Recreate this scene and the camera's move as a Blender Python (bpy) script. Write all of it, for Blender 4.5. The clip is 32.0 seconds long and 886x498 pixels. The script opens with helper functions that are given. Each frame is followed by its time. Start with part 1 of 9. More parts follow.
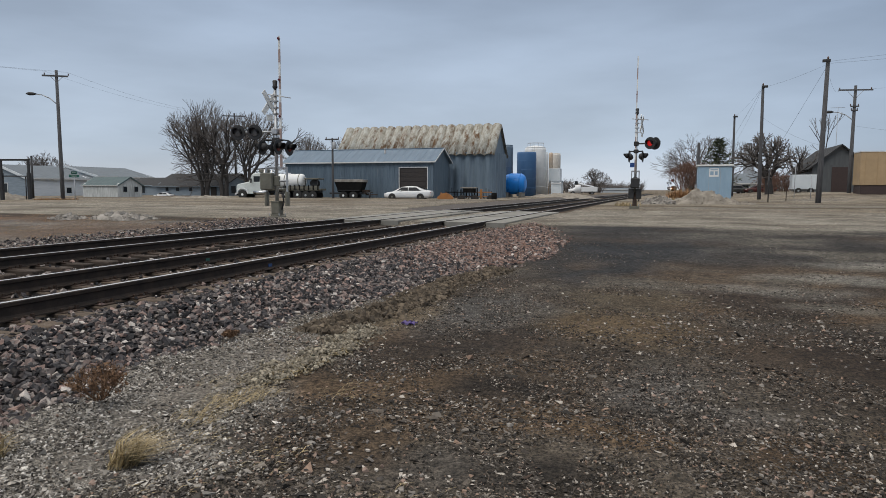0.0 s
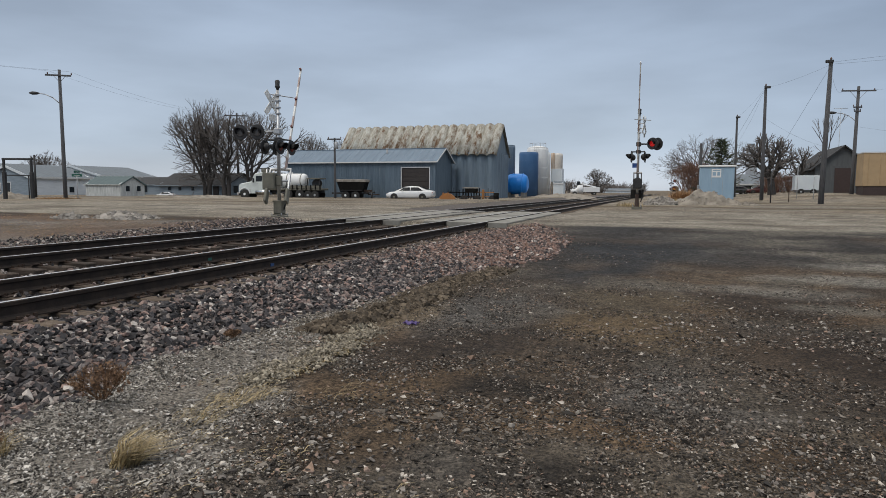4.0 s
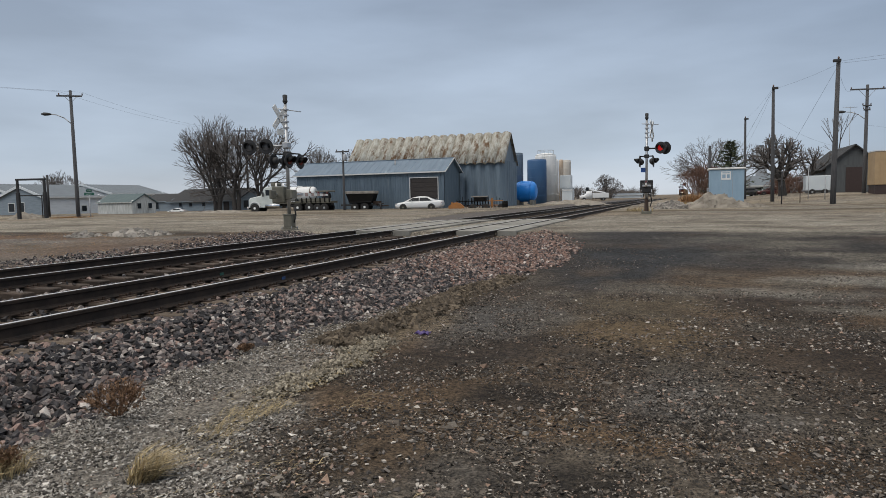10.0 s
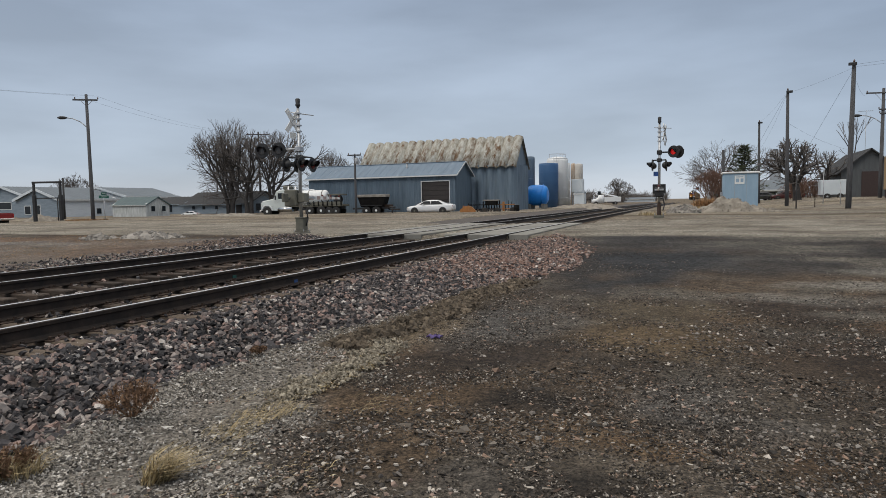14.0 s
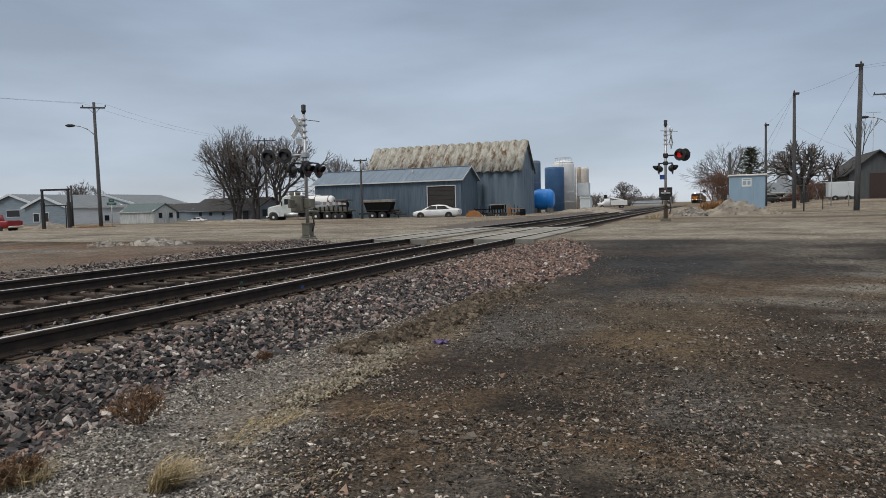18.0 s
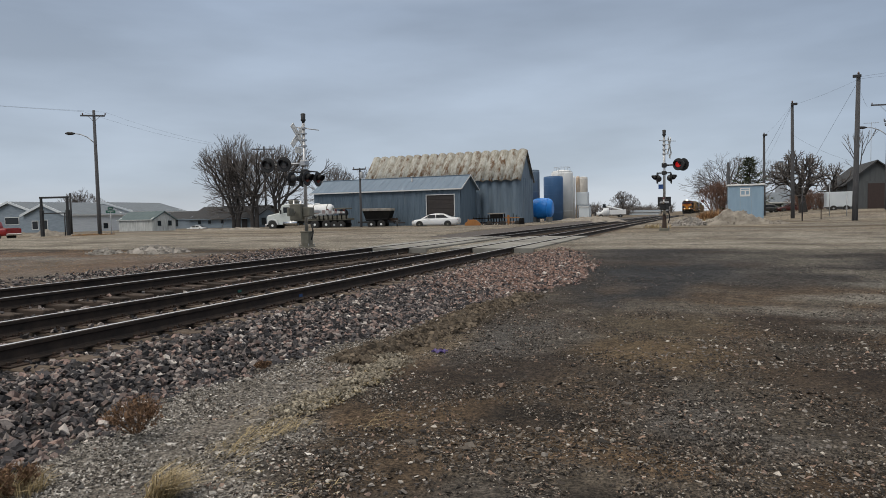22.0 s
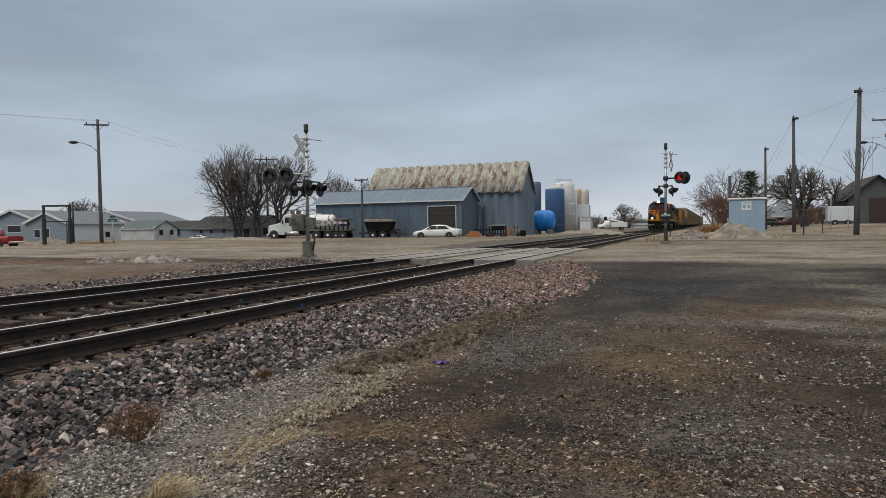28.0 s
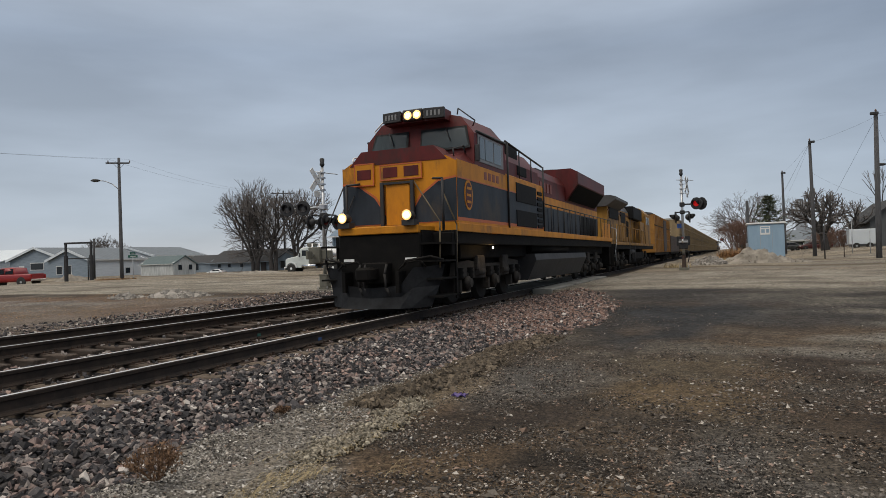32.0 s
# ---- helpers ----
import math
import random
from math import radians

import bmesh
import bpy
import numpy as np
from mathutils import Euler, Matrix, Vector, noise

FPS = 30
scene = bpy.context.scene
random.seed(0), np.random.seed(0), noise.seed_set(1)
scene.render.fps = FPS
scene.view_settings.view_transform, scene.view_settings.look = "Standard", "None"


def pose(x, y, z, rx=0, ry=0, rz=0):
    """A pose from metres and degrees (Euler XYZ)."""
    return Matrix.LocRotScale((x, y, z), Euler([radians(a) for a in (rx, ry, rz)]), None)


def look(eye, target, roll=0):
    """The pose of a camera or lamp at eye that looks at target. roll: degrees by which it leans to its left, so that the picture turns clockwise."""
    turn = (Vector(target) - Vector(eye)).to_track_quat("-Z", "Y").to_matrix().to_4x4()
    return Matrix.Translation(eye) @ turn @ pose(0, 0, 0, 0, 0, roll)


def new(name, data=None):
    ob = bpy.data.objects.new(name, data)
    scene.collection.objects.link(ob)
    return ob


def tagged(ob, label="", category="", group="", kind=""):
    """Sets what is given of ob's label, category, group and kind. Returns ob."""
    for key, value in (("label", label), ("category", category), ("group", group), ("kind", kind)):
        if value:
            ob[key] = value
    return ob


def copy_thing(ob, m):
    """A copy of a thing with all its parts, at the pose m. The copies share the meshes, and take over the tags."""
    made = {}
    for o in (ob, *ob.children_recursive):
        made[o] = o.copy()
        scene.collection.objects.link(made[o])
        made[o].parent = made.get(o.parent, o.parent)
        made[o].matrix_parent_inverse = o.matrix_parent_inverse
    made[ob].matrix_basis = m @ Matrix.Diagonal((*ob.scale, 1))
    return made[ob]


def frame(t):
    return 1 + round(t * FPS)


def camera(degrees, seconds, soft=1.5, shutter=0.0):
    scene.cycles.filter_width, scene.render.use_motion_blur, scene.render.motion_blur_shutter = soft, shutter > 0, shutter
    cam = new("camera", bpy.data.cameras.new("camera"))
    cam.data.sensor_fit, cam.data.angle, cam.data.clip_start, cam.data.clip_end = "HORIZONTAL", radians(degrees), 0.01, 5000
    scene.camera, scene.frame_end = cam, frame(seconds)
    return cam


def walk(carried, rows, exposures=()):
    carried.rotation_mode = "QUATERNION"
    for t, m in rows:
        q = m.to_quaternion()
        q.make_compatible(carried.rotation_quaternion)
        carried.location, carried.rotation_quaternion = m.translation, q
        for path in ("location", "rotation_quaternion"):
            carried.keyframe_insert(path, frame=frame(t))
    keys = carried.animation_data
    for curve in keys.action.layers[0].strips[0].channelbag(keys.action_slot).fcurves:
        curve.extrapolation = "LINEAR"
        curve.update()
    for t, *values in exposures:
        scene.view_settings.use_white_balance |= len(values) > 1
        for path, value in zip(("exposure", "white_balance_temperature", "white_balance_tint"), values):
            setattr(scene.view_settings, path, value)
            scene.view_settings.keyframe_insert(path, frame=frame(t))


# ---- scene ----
# camera: seconds, place, heading, tilt and roll in degrees
cam = camera(68.57, 32.0, soft=0.75, shutter=0.0)
PATH = [
    (0.0, -0.001, 0.022, 1.595, 19.266, -5.271, 0.201),
    (0.5, -0.015, 0.020, 1.592, 19.393, -5.240, 0.082),
    (1.0, -0.021, 0.025, 1.591, 19.493, -5.259, 0.063),
    (1.5, -0.010, 0.018, 1.596, 19.536, -5.280, 0.076),
    (2.0, -0.007, 0.023, 1.590, 19.512, -5.281, 0.118),
    (2.5, -0.012, 0.025, 1.591, 19.468, -5.249, 0.293),
    (3.0, -0.005, 0.017, 1.596, 19.477, -5.257, 0.437),
    (3.5, -0.002, 0.023, 1.596, 19.484, -5.267, 0.393),
    (5.5, 0.001, 0.007, 1.594, 19.269, -5.253, 0.151),
    (6.0, -0.007, 0.008, 1.589, 19.374, -5.232, 0.283),
    (6.5, -0.006, 0.001, 1.590, 19.442, -5.148, 0.401),
    (7.0, -0.001, 0.001, 1.594, 19.475, -5.095, 0.537),
    (7.5, -0.000, 0.005, 1.599, 19.596, -4.894, 0.488),
    (8.0, 0.007, -0.003, 1.600, 19.713, -4.750, 0.218),
    (8.5, 0.006, 0.001, 1.598, 19.793, -4.670, -0.207),
    (9.0, 0.002, 0.012, 1.592, 19.985, -4.571, -0.631),
    (9.5, 0.005, 0.007, 1.599, 20.162, -4.511, -0.980),
    (10.0, 0.007, 0.006, 1.598, 20.324, -4.430, -1.122),
    (10.5, 0.003, 0.005, 1.597, 20.467, -4.344, -1.221),
    (11.0, 0.008, -0.002, 1.601, 20.665, -4.260, -1.213),
    (11.5, 0.003, 0.007, 1.601, 20.800, -4.158, -1.202),
    (12.0, 0.009, -0.004, 1.600, 20.898, -4.095, -1.167),
    (12.5, 0.001, -0.001, 1.597, 21.002, -4.076, -1.074),
    (13.0, -0.000, 0.000, 1.600, 21.098, -4.113, -0.975),
    (13.5, 0.006, -0.010, 1.605, 21.215, -4.139, -0.907),
    (14.0, -0.004, 0.005, 1.597, 21.305, -4.097, -0.989),
    (14.5, -0.003, -0.001, 1.602, 21.446, -3.989, -1.129),
    (16.5, -0.007, 0.015, 1.600, 21.677, -3.852, -1.469),
    (17.0, -0.008, 0.018, 1.599, 21.725, -3.788, -1.508),
    (17.5, -0.008, 0.017, 1.603, 21.779, -3.738, -1.420),
    (18.0, -0.006, 0.019, 1.602, 21.848, -3.677, -1.379),
    (18.5, -0.006, 0.008, 1.605, 21.930, -3.554, -1.256),
    (19.0, -0.001, 0.010, 1.604, 21.926, -3.379, -1.124),
    (19.5, -0.002, 0.009, 1.607, 21.904, -3.273, -0.987),
    (20.0, 0.000, 0.012, 1.607, 21.854, -3.201, -0.948),
    (20.5, -0.005, 0.018, 1.603, 21.771, -3.152, -0.847),
    (21.0, 0.002, 0.008, 1.607, 21.765, -3.084, -0.981),
    (21.5, -0.007, 0.014, 1.609, 21.777, -3.003, -1.127),
    (22.0, -0.007, 0.021, 1.605, 21.732, -2.909, -1.204),
    (22.5, -0.004, 0.011, 1.608, 21.729, -2.845, -1.204),
    (23.0, -0.009, 0.011, 1.607, 21.763, -2.780, -1.118),
    (23.5, -0.012, 0.012, 1.607, 21.718, -2.669, -0.968),
    (24.0, -0.007, 0.006, 1.607, 21.694, -2.594, -0.849),
    (24.5, -0.010, 0.006, 1.609, 21.679, -2.540, -0.625),
    (25.0, -0.009, 0.011, 1.604, 21.717, -2.441, -0.577),
    (25.5, -0.003, 0.004, 1.609, 21.718, -2.377, -0.486),
    (27.5, -0.006, 0.010, 1.606, 21.735, -2.032, -0.665),
    (28.0, -0.012, 0.008, 1.602, 21.813, -1.909, -0.759),
    (28.5, -0.008, -0.001, 1.606, 21.893, -1.825, -0.860),
    (29.0, -0.010, 0.007, 1.613, 22.036, -1.270, -1.152),
    (29.5, -0.010, 0.013, 1.615, 22.210, -0.447, -1.530),
    (30.0, -0.015, 0.006, 1.620, 22.546, 0.095, -1.759),
    (30.5, -0.016, -0.001, 1.626, 22.703, 0.522, -1.790),
    (31.0, -0.014, 0.002, 1.620, 22.942, 0.785, -1.846),
    (31.5, -0.013, 0.010, 1.617, 23.142, 0.877, -1.834),
    (32.0, -0.018, 0.006, 1.620, 23.175, 0.774, -1.768),
]


def held(x, y, z, yaw, pitch, roll):
    return pose(x, y, z, 0, 0, yaw) @ pose(0, 0, 0, 90 + pitch) @ pose(0, 0, 0, 0, 0, roll)


walk(cam, [(r[0], held(*r[1:])) for r in PATH], [(0.0, 0.02, 6320, 10), (11.0, 0.0, 6400, 10), (22.0, -0.02, 6500, 10), (28.0, -0.03, 6600, 10), (32.0, -0.04, 6660, 10)])

# ---- overcast sky and soft sun ----
world = bpy.data.worlds.new("sky")
scene.world = world
world.use_nodes = True
wn, wl = world.node_tree.nodes, world.node_tree.links
wn.clear()
sky = wn.new("ShaderNodeTexSky")
sky.sky_type = "NISHITA"
sky.sun_disc = False
sky.sun_elevation = radians(46)
sky.sun_rotation = radians(199)
skymul = wn.new("ShaderNodeVectorMath")
skymul.operation = "SCALE"
skymul.inputs["Scale"].default_value = 0.10
wl.new(sky.outputs[0], skymul.inputs[0])
tc = wn.new("ShaderNodeTexCoord")
sep = wn.new("ShaderNodeSeparateXYZ")
wl.new(tc.outputs["Generated"], sep.inputs[0])
ramp = wn.new("ShaderNodeValToRGB")
wl.new(sep.outputs["Z"], ramp.inputs[0])
e = ramp.color_ramp.elements
e[0].position, e[0].color = 0.0, (0.60, 0.64, 0.69, 1)
e[1].position, e[1].color = 0.30, (0.35, 0.425, 0.54, 1)
k = e.new(0.06)
k.color = (0.48, 0.555, 0.65, 1)
k = e.new(0.42)
k.color = (0.48, 0.55, 0.65, 1)
k = e.new(0.75)
k.color = (1.74, 1.62, 1.46, 1)
flat = wn.new("ShaderNodeMapping")
flat.inputs["Scale"].default_value = (1.6, 1.6, 7.0)
flat.inputs["Rotation"].default_value = (0.06, 0.0, 0.3)
wl.new(tc.outputs["Generated"], flat.inputs["Vector"])
cloud = wn.new("ShaderNodeTexNoise")
cloud.inputs["Scale"].default_value = 1.7
cloud.inputs["Detail"].default_value = 5
cloud.inputs["Roughness"].default_value = 0.5
wl.new(flat.outputs[0], cloud.inputs["Vector"])
cr = wn.new("ShaderNodeMapRange")
cr.inputs["From Min"].default_value = 0.3
cr.inputs["From Max"].default_value = 0.7
cr.inputs["To Min"].default_value = 0.84
cr.inputs["To Max"].default_value = 1.12
wl.new(cloud.outputs["Fac"], cr.inputs["Value"])
grey = wn.new("ShaderNodeVectorMath")
grey.operation = "SCALE"
wl.new(ramp.outputs[0], grey.inputs[0])
wl.new(cr.outputs[0], grey.inputs["Scale"])
mixs = wn.new("ShaderNodeMix")
mixs.data_type = "RGBA"
mixs.inputs["Factor"].default_value = 0.92
wl.new(skymul.outputs[0], mixs.inputs["A"])
wl.new(grey.outputs[0], mixs.inputs["B"])
bg = wn.new("ShaderNodeBackground")
bg.inputs["Strength"].default_value = 1.0
east = wn.new("ShaderNodeMapRange")
east.interpolation_type = "SMOOTHSTEP"
for key, v in (("From Min", -0.15), ("From Max", 0.75), ("To Min", 0.0), ("To Max", 1.0)):
    east.inputs[key].default_value = v
wl.new(sep.outputs["X"], east.inputs["Value"])
dull = wn.new("ShaderNodeMix")
dull.data_type, dull.blend_type = "RGBA", "MULTIPLY"
dull.inputs["B"].default_value = (0.66, 0.715, 0.785, 1)
wl.new(east.outputs[0], dull.inputs["Factor"])
wl.new(mixs.outputs["Result"], dull.inputs["A"])
wl.new(dull.outputs["Result"], bg.inputs[0])
wout = wn.new("ShaderNodeOutputWorld")
wl.new(bg.outputs[0], wout.inputs[0])

sun = new("sun", bpy.data.lights.new("sun", "SUN"))
sun.data.energy = 0.75
sun.data.angle = radians(25)
sun.data.color = (1.0, 0.95, 0.88)
sun.matrix_world = look((0, 0, 60), (14, 40, 16))

# ---- materials ----


def mat(name, c, c2=None, rough=0.8, metal=0.0, scale=6.0, bump=0.25, fine=60.0, per=0.0, stretch=None, stain=None, emit=0.0, spec=0.4, island=0.0, c3=None, palette=None):
    """Two-scale noise between colours c and c2; stain: a third colour in blotches; per: spread from piece to piece."""
    m = bpy.data.materials.new(name)
    m.use_nodes = True
    n, l = m.node_tree.nodes, m.node_tree.links
    b = n["Principled BSDF"]
    b.inputs["Roughness"].default_value, b.inputs["Metallic"].default_value = rough, metal
    b.inputs["Specular IOR Level"].default_value = spec
    c2 = c2 or tuple(v * 0.78 for v in c)
    t = n.new("ShaderNodeTexCoord")
    v = t.outputs["Object"]
    if stretch:
        mp = n.new("ShaderNodeMapping")
        mp.inputs["Scale"].default_value = stretch
        l.new(v, mp.inputs["Vector"])
        v = mp.outputs[0]
    info = n.new("ShaderNodeObjectInfo")
    add = n.new("ShaderNodeVectorMath")
    add.operation = "ADD"
    mul = n.new("ShaderNodeMath")
    mul.operation = "MULTIPLY"
    mul.inputs[1].default_value = 37.0
    l.new(info.outputs["Random"], mul.inputs[0])
    l.new(v, add.inputs[0])
    l.new(mul.outputs[0], add.inputs[1])
    v = add.outputs[0]
    a = n.new("ShaderNodeTexNoise")
    a.inputs["Scale"].default_value, a.inputs["Detail"].default_value = scale, 6
    a.inputs["Roughness"].default_value = 0.62
    l.new(v, a.inputs["Vector"])
    r = n.new("ShaderNodeMapRange")
    r.inputs["From Min"].default_value, r.inputs["From Max"].default_value = 0.32, 0.68
    l.new(a.outputs["Fac"], r.inputs["Value"])
    mx = n.new("ShaderNodeMix")
    mx.data_type = "RGBA"
    mx.inputs["A"].default_value, mx.inputs["B"].default_value = (*c, 1), (*c2, 1)
    l.new(r.outputs[0], mx.inputs["Factor"])
    col = mx.outputs["Result"]
    if stain:
        s = n.new("ShaderNodeTexNoise")
        s.inputs["Scale"].default_value, s.inputs["Detail"].default_value = scale * 0.45, 8
        s.inputs["Roughness"].default_value = 0.7
        off = n.new("ShaderNodeVectorMath")
        off.operation = "ADD"
        off.inputs[1].default_value = (17, 5, 9)
        l.new(v, off.inputs[0])
        l.new(off.outputs[0], s.inputs["Vector"])
        r2 = n.new("ShaderNodeMapRange")
        r2.inputs["From Min"].default_value, r2.inputs["From Max"].default_value = stain[1], stain[1] + 0.12
        l.new(s.outputs["Fac"], r2.inputs["Value"])
        m2 = n.new("ShaderNodeMix")
        m2.data_type = "RGBA"
        l.new(r2.outputs[0], m2.inputs["Factor"])
        l.new(col, m2.inputs["A"])
        m2.inputs["B"].default_value = (*stain[0], 1)
        col = m2.outputs["Result"]
    if per or island:
        h = n.new("ShaderNodeHueSaturation")
        src = info.outputs["Random"]
        if island:
            src = n.new("ShaderNodeNewGeometry").outputs["Random Per Island"]
        r3 = n.new("ShaderNodeMapRange")
        amt = island or per
        r3.inputs["To Min"].default_value, r3.inputs["To Max"].default_value = 1 - amt, 1 + amt
        l.new(src, r3.inputs["Value"])
        l.new(r3.outputs[0], h.inputs["Value"])
        l.new(col, h.inputs["Color"])
        col = h.outputs[0]
        if c3:
            gt = n.new("ShaderNodeMath")
            gt.operation = "FRACT"
            m7 = n.new("ShaderNodeMath")
            m7.operation = "MULTIPLY"
            m7.inputs[1].default_value = 7.31
            l.new(src, m7.inputs[0])
            l.new(m7.outputs[0], gt.inputs[0])
            m3 = n.new("ShaderNodeMix")
            m3.data_type = "RGBA"
            m3.inputs["A"].default_value = (1, 1, 1, 1)
            m3.inputs["B"].default_value = (*c3, 1)
            l.new(gt.outputs[0], m3.inputs["Factor"])
            m4 = n.new("ShaderNodeMix")
            m4.data_type, m4.blend_type = "RGBA", "MULTIPLY"
            m4.inputs["Factor"].default_value = 1.0
            l.new(col, m4.inputs["A"])
            l.new(m3.outputs["Result"], m4.inputs["B"])
            col = m4.outputs["Result"]
    if palette:
        # share of pieces up to each position gets that colour
        pr = n.new("ShaderNodeValToRGB")
        pr.color_ramp.interpolation = "CONSTANT"
        l.new(n.new("ShaderNodeNewGeometry").outputs["Random Per Island"], pr.inputs[0])
        el = pr.color_ramp.elements
        el[0].position, el[0].color = 0.0, (*palette[0][1], 1)
        el[1].position, el[1].color = palette[1][0], (*palette[1][1], 1)
        for p, cc in palette[2:]:
            el.new(p).color = (*cc, 1)
        m5 = n.new("ShaderNodeMix")
        m5.data_type, m5.blend_type = "RGBA", "MULTIPLY"
        m5.inputs["Factor"].default_value = 1.0
        l.new(col, m5.inputs["A"])
        l.new(pr.outputs[0], m5.inputs["B"])
        col = m5.outputs["Result"]
    l.new(col, b.inputs["Base Color"])
    if bump:
        f = n.new("ShaderNodeTexNoise")
        f.inputs["Scale"].default_value, f.inputs["Detail"].default_value = fine, 4
        l.new(v, f.inputs["Vector"])
        bp = n.new("ShaderNodeBump")
        bp.inputs["Strength"].default_value, bp.inputs["Distance"].default_value = bump, 0.02
        l.new(f.outputs["Fac"], bp.inputs["Height"])
        l.new(bp.outputs[0], b.inputs["Normal"])
    if emit:
        b.inputs["Emission Color"].default_value = (*c, 1)
        b.inputs["Emission Strength"].default_value = emit
    return m


def glassy(name, c=(0.02, 0.025, 0.03)):
    m = mat(name, c, c, rough=0.12, bump=0, spec=0.22)
    return m


M_CREO = mat("creosote_timber", (0.06, 0.045, 0.034), (0.15, 0.115, 0.085), rough=0.9, scale=3, stretch=(1, 8, 8), bump=0.5, per=0.35)
M_RAIL = mat("rusty_rail_steel", (0.022, 0.0185, 0.0168), (0.052, 0.038, 0.03), rough=0.7, metal=0.1, spec=0.2, scale=5, bump=0.2)
M_SHINE = mat("polished_rail_head", (0.66, 0.66, 0.66), (0.48, 0.47, 0.46), rough=0.42, metal=0.6, scale=4, stretch=(20, 0.5, 1), bump=0.05)
M_PLATE = mat("rusty_plate", (0.07, 0.045, 0.032), (0.035, 0.025, 0.02), rough=0.8, metal=0.3)
STONE_TONES = ((0, (0.023, 0.022, 0.024)), (0.2, (0.066, 0.061, 0.063)), (0.42, (0.118, 0.10, 0.095)), (0.57, (0.195, 0.146, 0.13)), (0.69, (0.03, 0.026, 0.025)), (0.77, (0.26, 0.225, 0.205)), (0.89, (0.30, 0.21, 0.178)), (0.955, (0.54, 0.49, 0.445)))
RED_TONES = ((0, (0.19, 0.115, 0.09)), (0.25, (0.25, 0.158, 0.125)), (0.5, (0.09, 0.064, 0.056)), (0.66, (0.3, 0.22, 0.185)), (0.82, (0.055, 0.046, 0.044)), (0.93, (0.42, 0.32, 0.27)))
GRIT_TONES = ((0, (0.027, 0.023, 0.019)), (0.32, (0.06, 0.05, 0.041)), (0.58, (0.118, 0.098, 0.079)), (0.78, (0.2, 0.174, 0.145)), (0.88, (0.27, 0.185, 0.135)), (0.945, (0.45, 0.405, 0.35)))
PALE_TONES = ((0, (0.06, 0.054, 0.047)), (0.22, (0.18, 0.165, 0.145)), (0.5, (0.31, 0.287, 0.253)), (0.76, (0.45, 0.42, 0.375)), (0.91, (0.62, 0.585, 0.535)))
M_STONE = mat("ballast_stone", (1.25, 1.25, 1.25), (0.7, 0.7, 0.7), rough=0.8, scale=24, bump=0.4, fine=160, palette=STONE_TONES)
M_RSTONE = mat("red_ballast_stone", (1.25, 1.25, 1.25), (0.7, 0.7, 0.7), rough=0.8, scale=30, bump=0.4, fine=160, palette=RED_TONES)
M_PEBBLE = mat("pebble", (1.2, 1.2, 1.2), (0.75, 0.75, 0.75), rough=0.85, scale=26, bump=0.3, fine=200, palette=GRIT_TONES)
M_GREYPEB = mat("pale_grey_pebble", (1.2, 1.2, 1.2), (0.75, 0.75, 0.75), rough=0.85, scale=26, bump=0.3, fine=200, palette=PALE_TONES)
M_BIGPEB = mat("broken_stone", (1.2, 1.2, 1.2), (0.7, 0.7, 0.7), rough=0.85, scale=20, bump=0.3, fine=160, palette=((0, (0.06, 0.052, 0.046)), (0.25, (0.17, 0.15, 0.132)), (0.5, (0.27, 0.195, 0.155)), (0.7, (0.27, 0.245, 0.215)), (0.88, (0.5, 0.45, 0.39))))
M_STRAW = mat("matted_straw", (0.41, 0.365, 0.285), (0.17, 0.145, 0.105), rough=0.95, scale=30, bump=0.8, fine=120, island=0.5)
M_CLOD = mat("brown_soil_clod", (0.155, 0.122, 0.086), (0.06, 0.047, 0.034), rough=0.95, scale=14, bump=0.8, fine=60, island=0.5)
M_GRASS = mat("dry_grass", (0.50, 0.40, 0.225), (0.27, 0.21, 0.115), rough=0.85, bump=0, scale=20, island=0.5)
M_WEED = mat("rusty_weed", (0.20, 0.115, 0.062), (0.10, 0.06, 0.036), rough=0.85, bump=0, scale=20, island=0.45)
M_RUSTGRASS = mat("rusty_dry_grass", (0.42, 0.26, 0.13), (0.26, 0.15, 0.075), rough=0.85, bump=0, scale=20, island=0.45)
M_CONC = mat("crossing_concrete", (0.26, 0.252, 0.225), (0.18, 0.172, 0.15), rough=0.9, scale=1.5, bump=0.25, per=0.15, stain=((0.085, 0.076, 0.066), 0.55))
M_RUBBER = mat("flangeway_rubber", (0.025, 0.024, 0.023), rough=0.8)
M_ALU = mat("brushed_aluminium", (0.52, 0.53, 0.54), (0.4, 0.41, 0.42), rough=0.42, metal=0.8, scale=6, bump=0.08)
M_GALV = mat("galvanised_steel", (0.42, 0.43, 0.44), (0.3, 0.31, 0.32), rough=0.55, metal=0.6, scale=5, bump=0.1, stain=((0.25, 0.2, 0.16), 0.66))
M_BLACK = mat("black_paint", (0.02, 0.02, 0.021), (0.032, 0.032, 0.033), rough=0.55, scale=4, bump=0.05)
M_WHITE = mat("white_paint", (0.78, 0.78, 0.76), (0.66, 0.66, 0.63), rough=0.5, scale=3, bump=0.05, stain=((0.5, 0.47, 0.42), 0.64))
M_LIT = mat("lit_red_lens", (0.75, 0.02, 0.02), (0.6, 0.015, 0.015), rough=0.3, bump=0, emit=0.28)
M_LENS = mat("dark_red_lens", (0.11, 0.012, 0.012), (0.08, 0.01, 0.01), rough=0.15, bump=0)
M_HEAD = mat("headlight_glow", (1.0, 0.66, 0.30), (1.0, 0.66, 0.30), rough=0.3, bump=0, emit=130.0)
M_HALO = mat("headlight_reflector", (1.0, 0.60, 0.22), (1.0, 0.60, 0.22), rough=0.3, bump=0, emit=1.3)
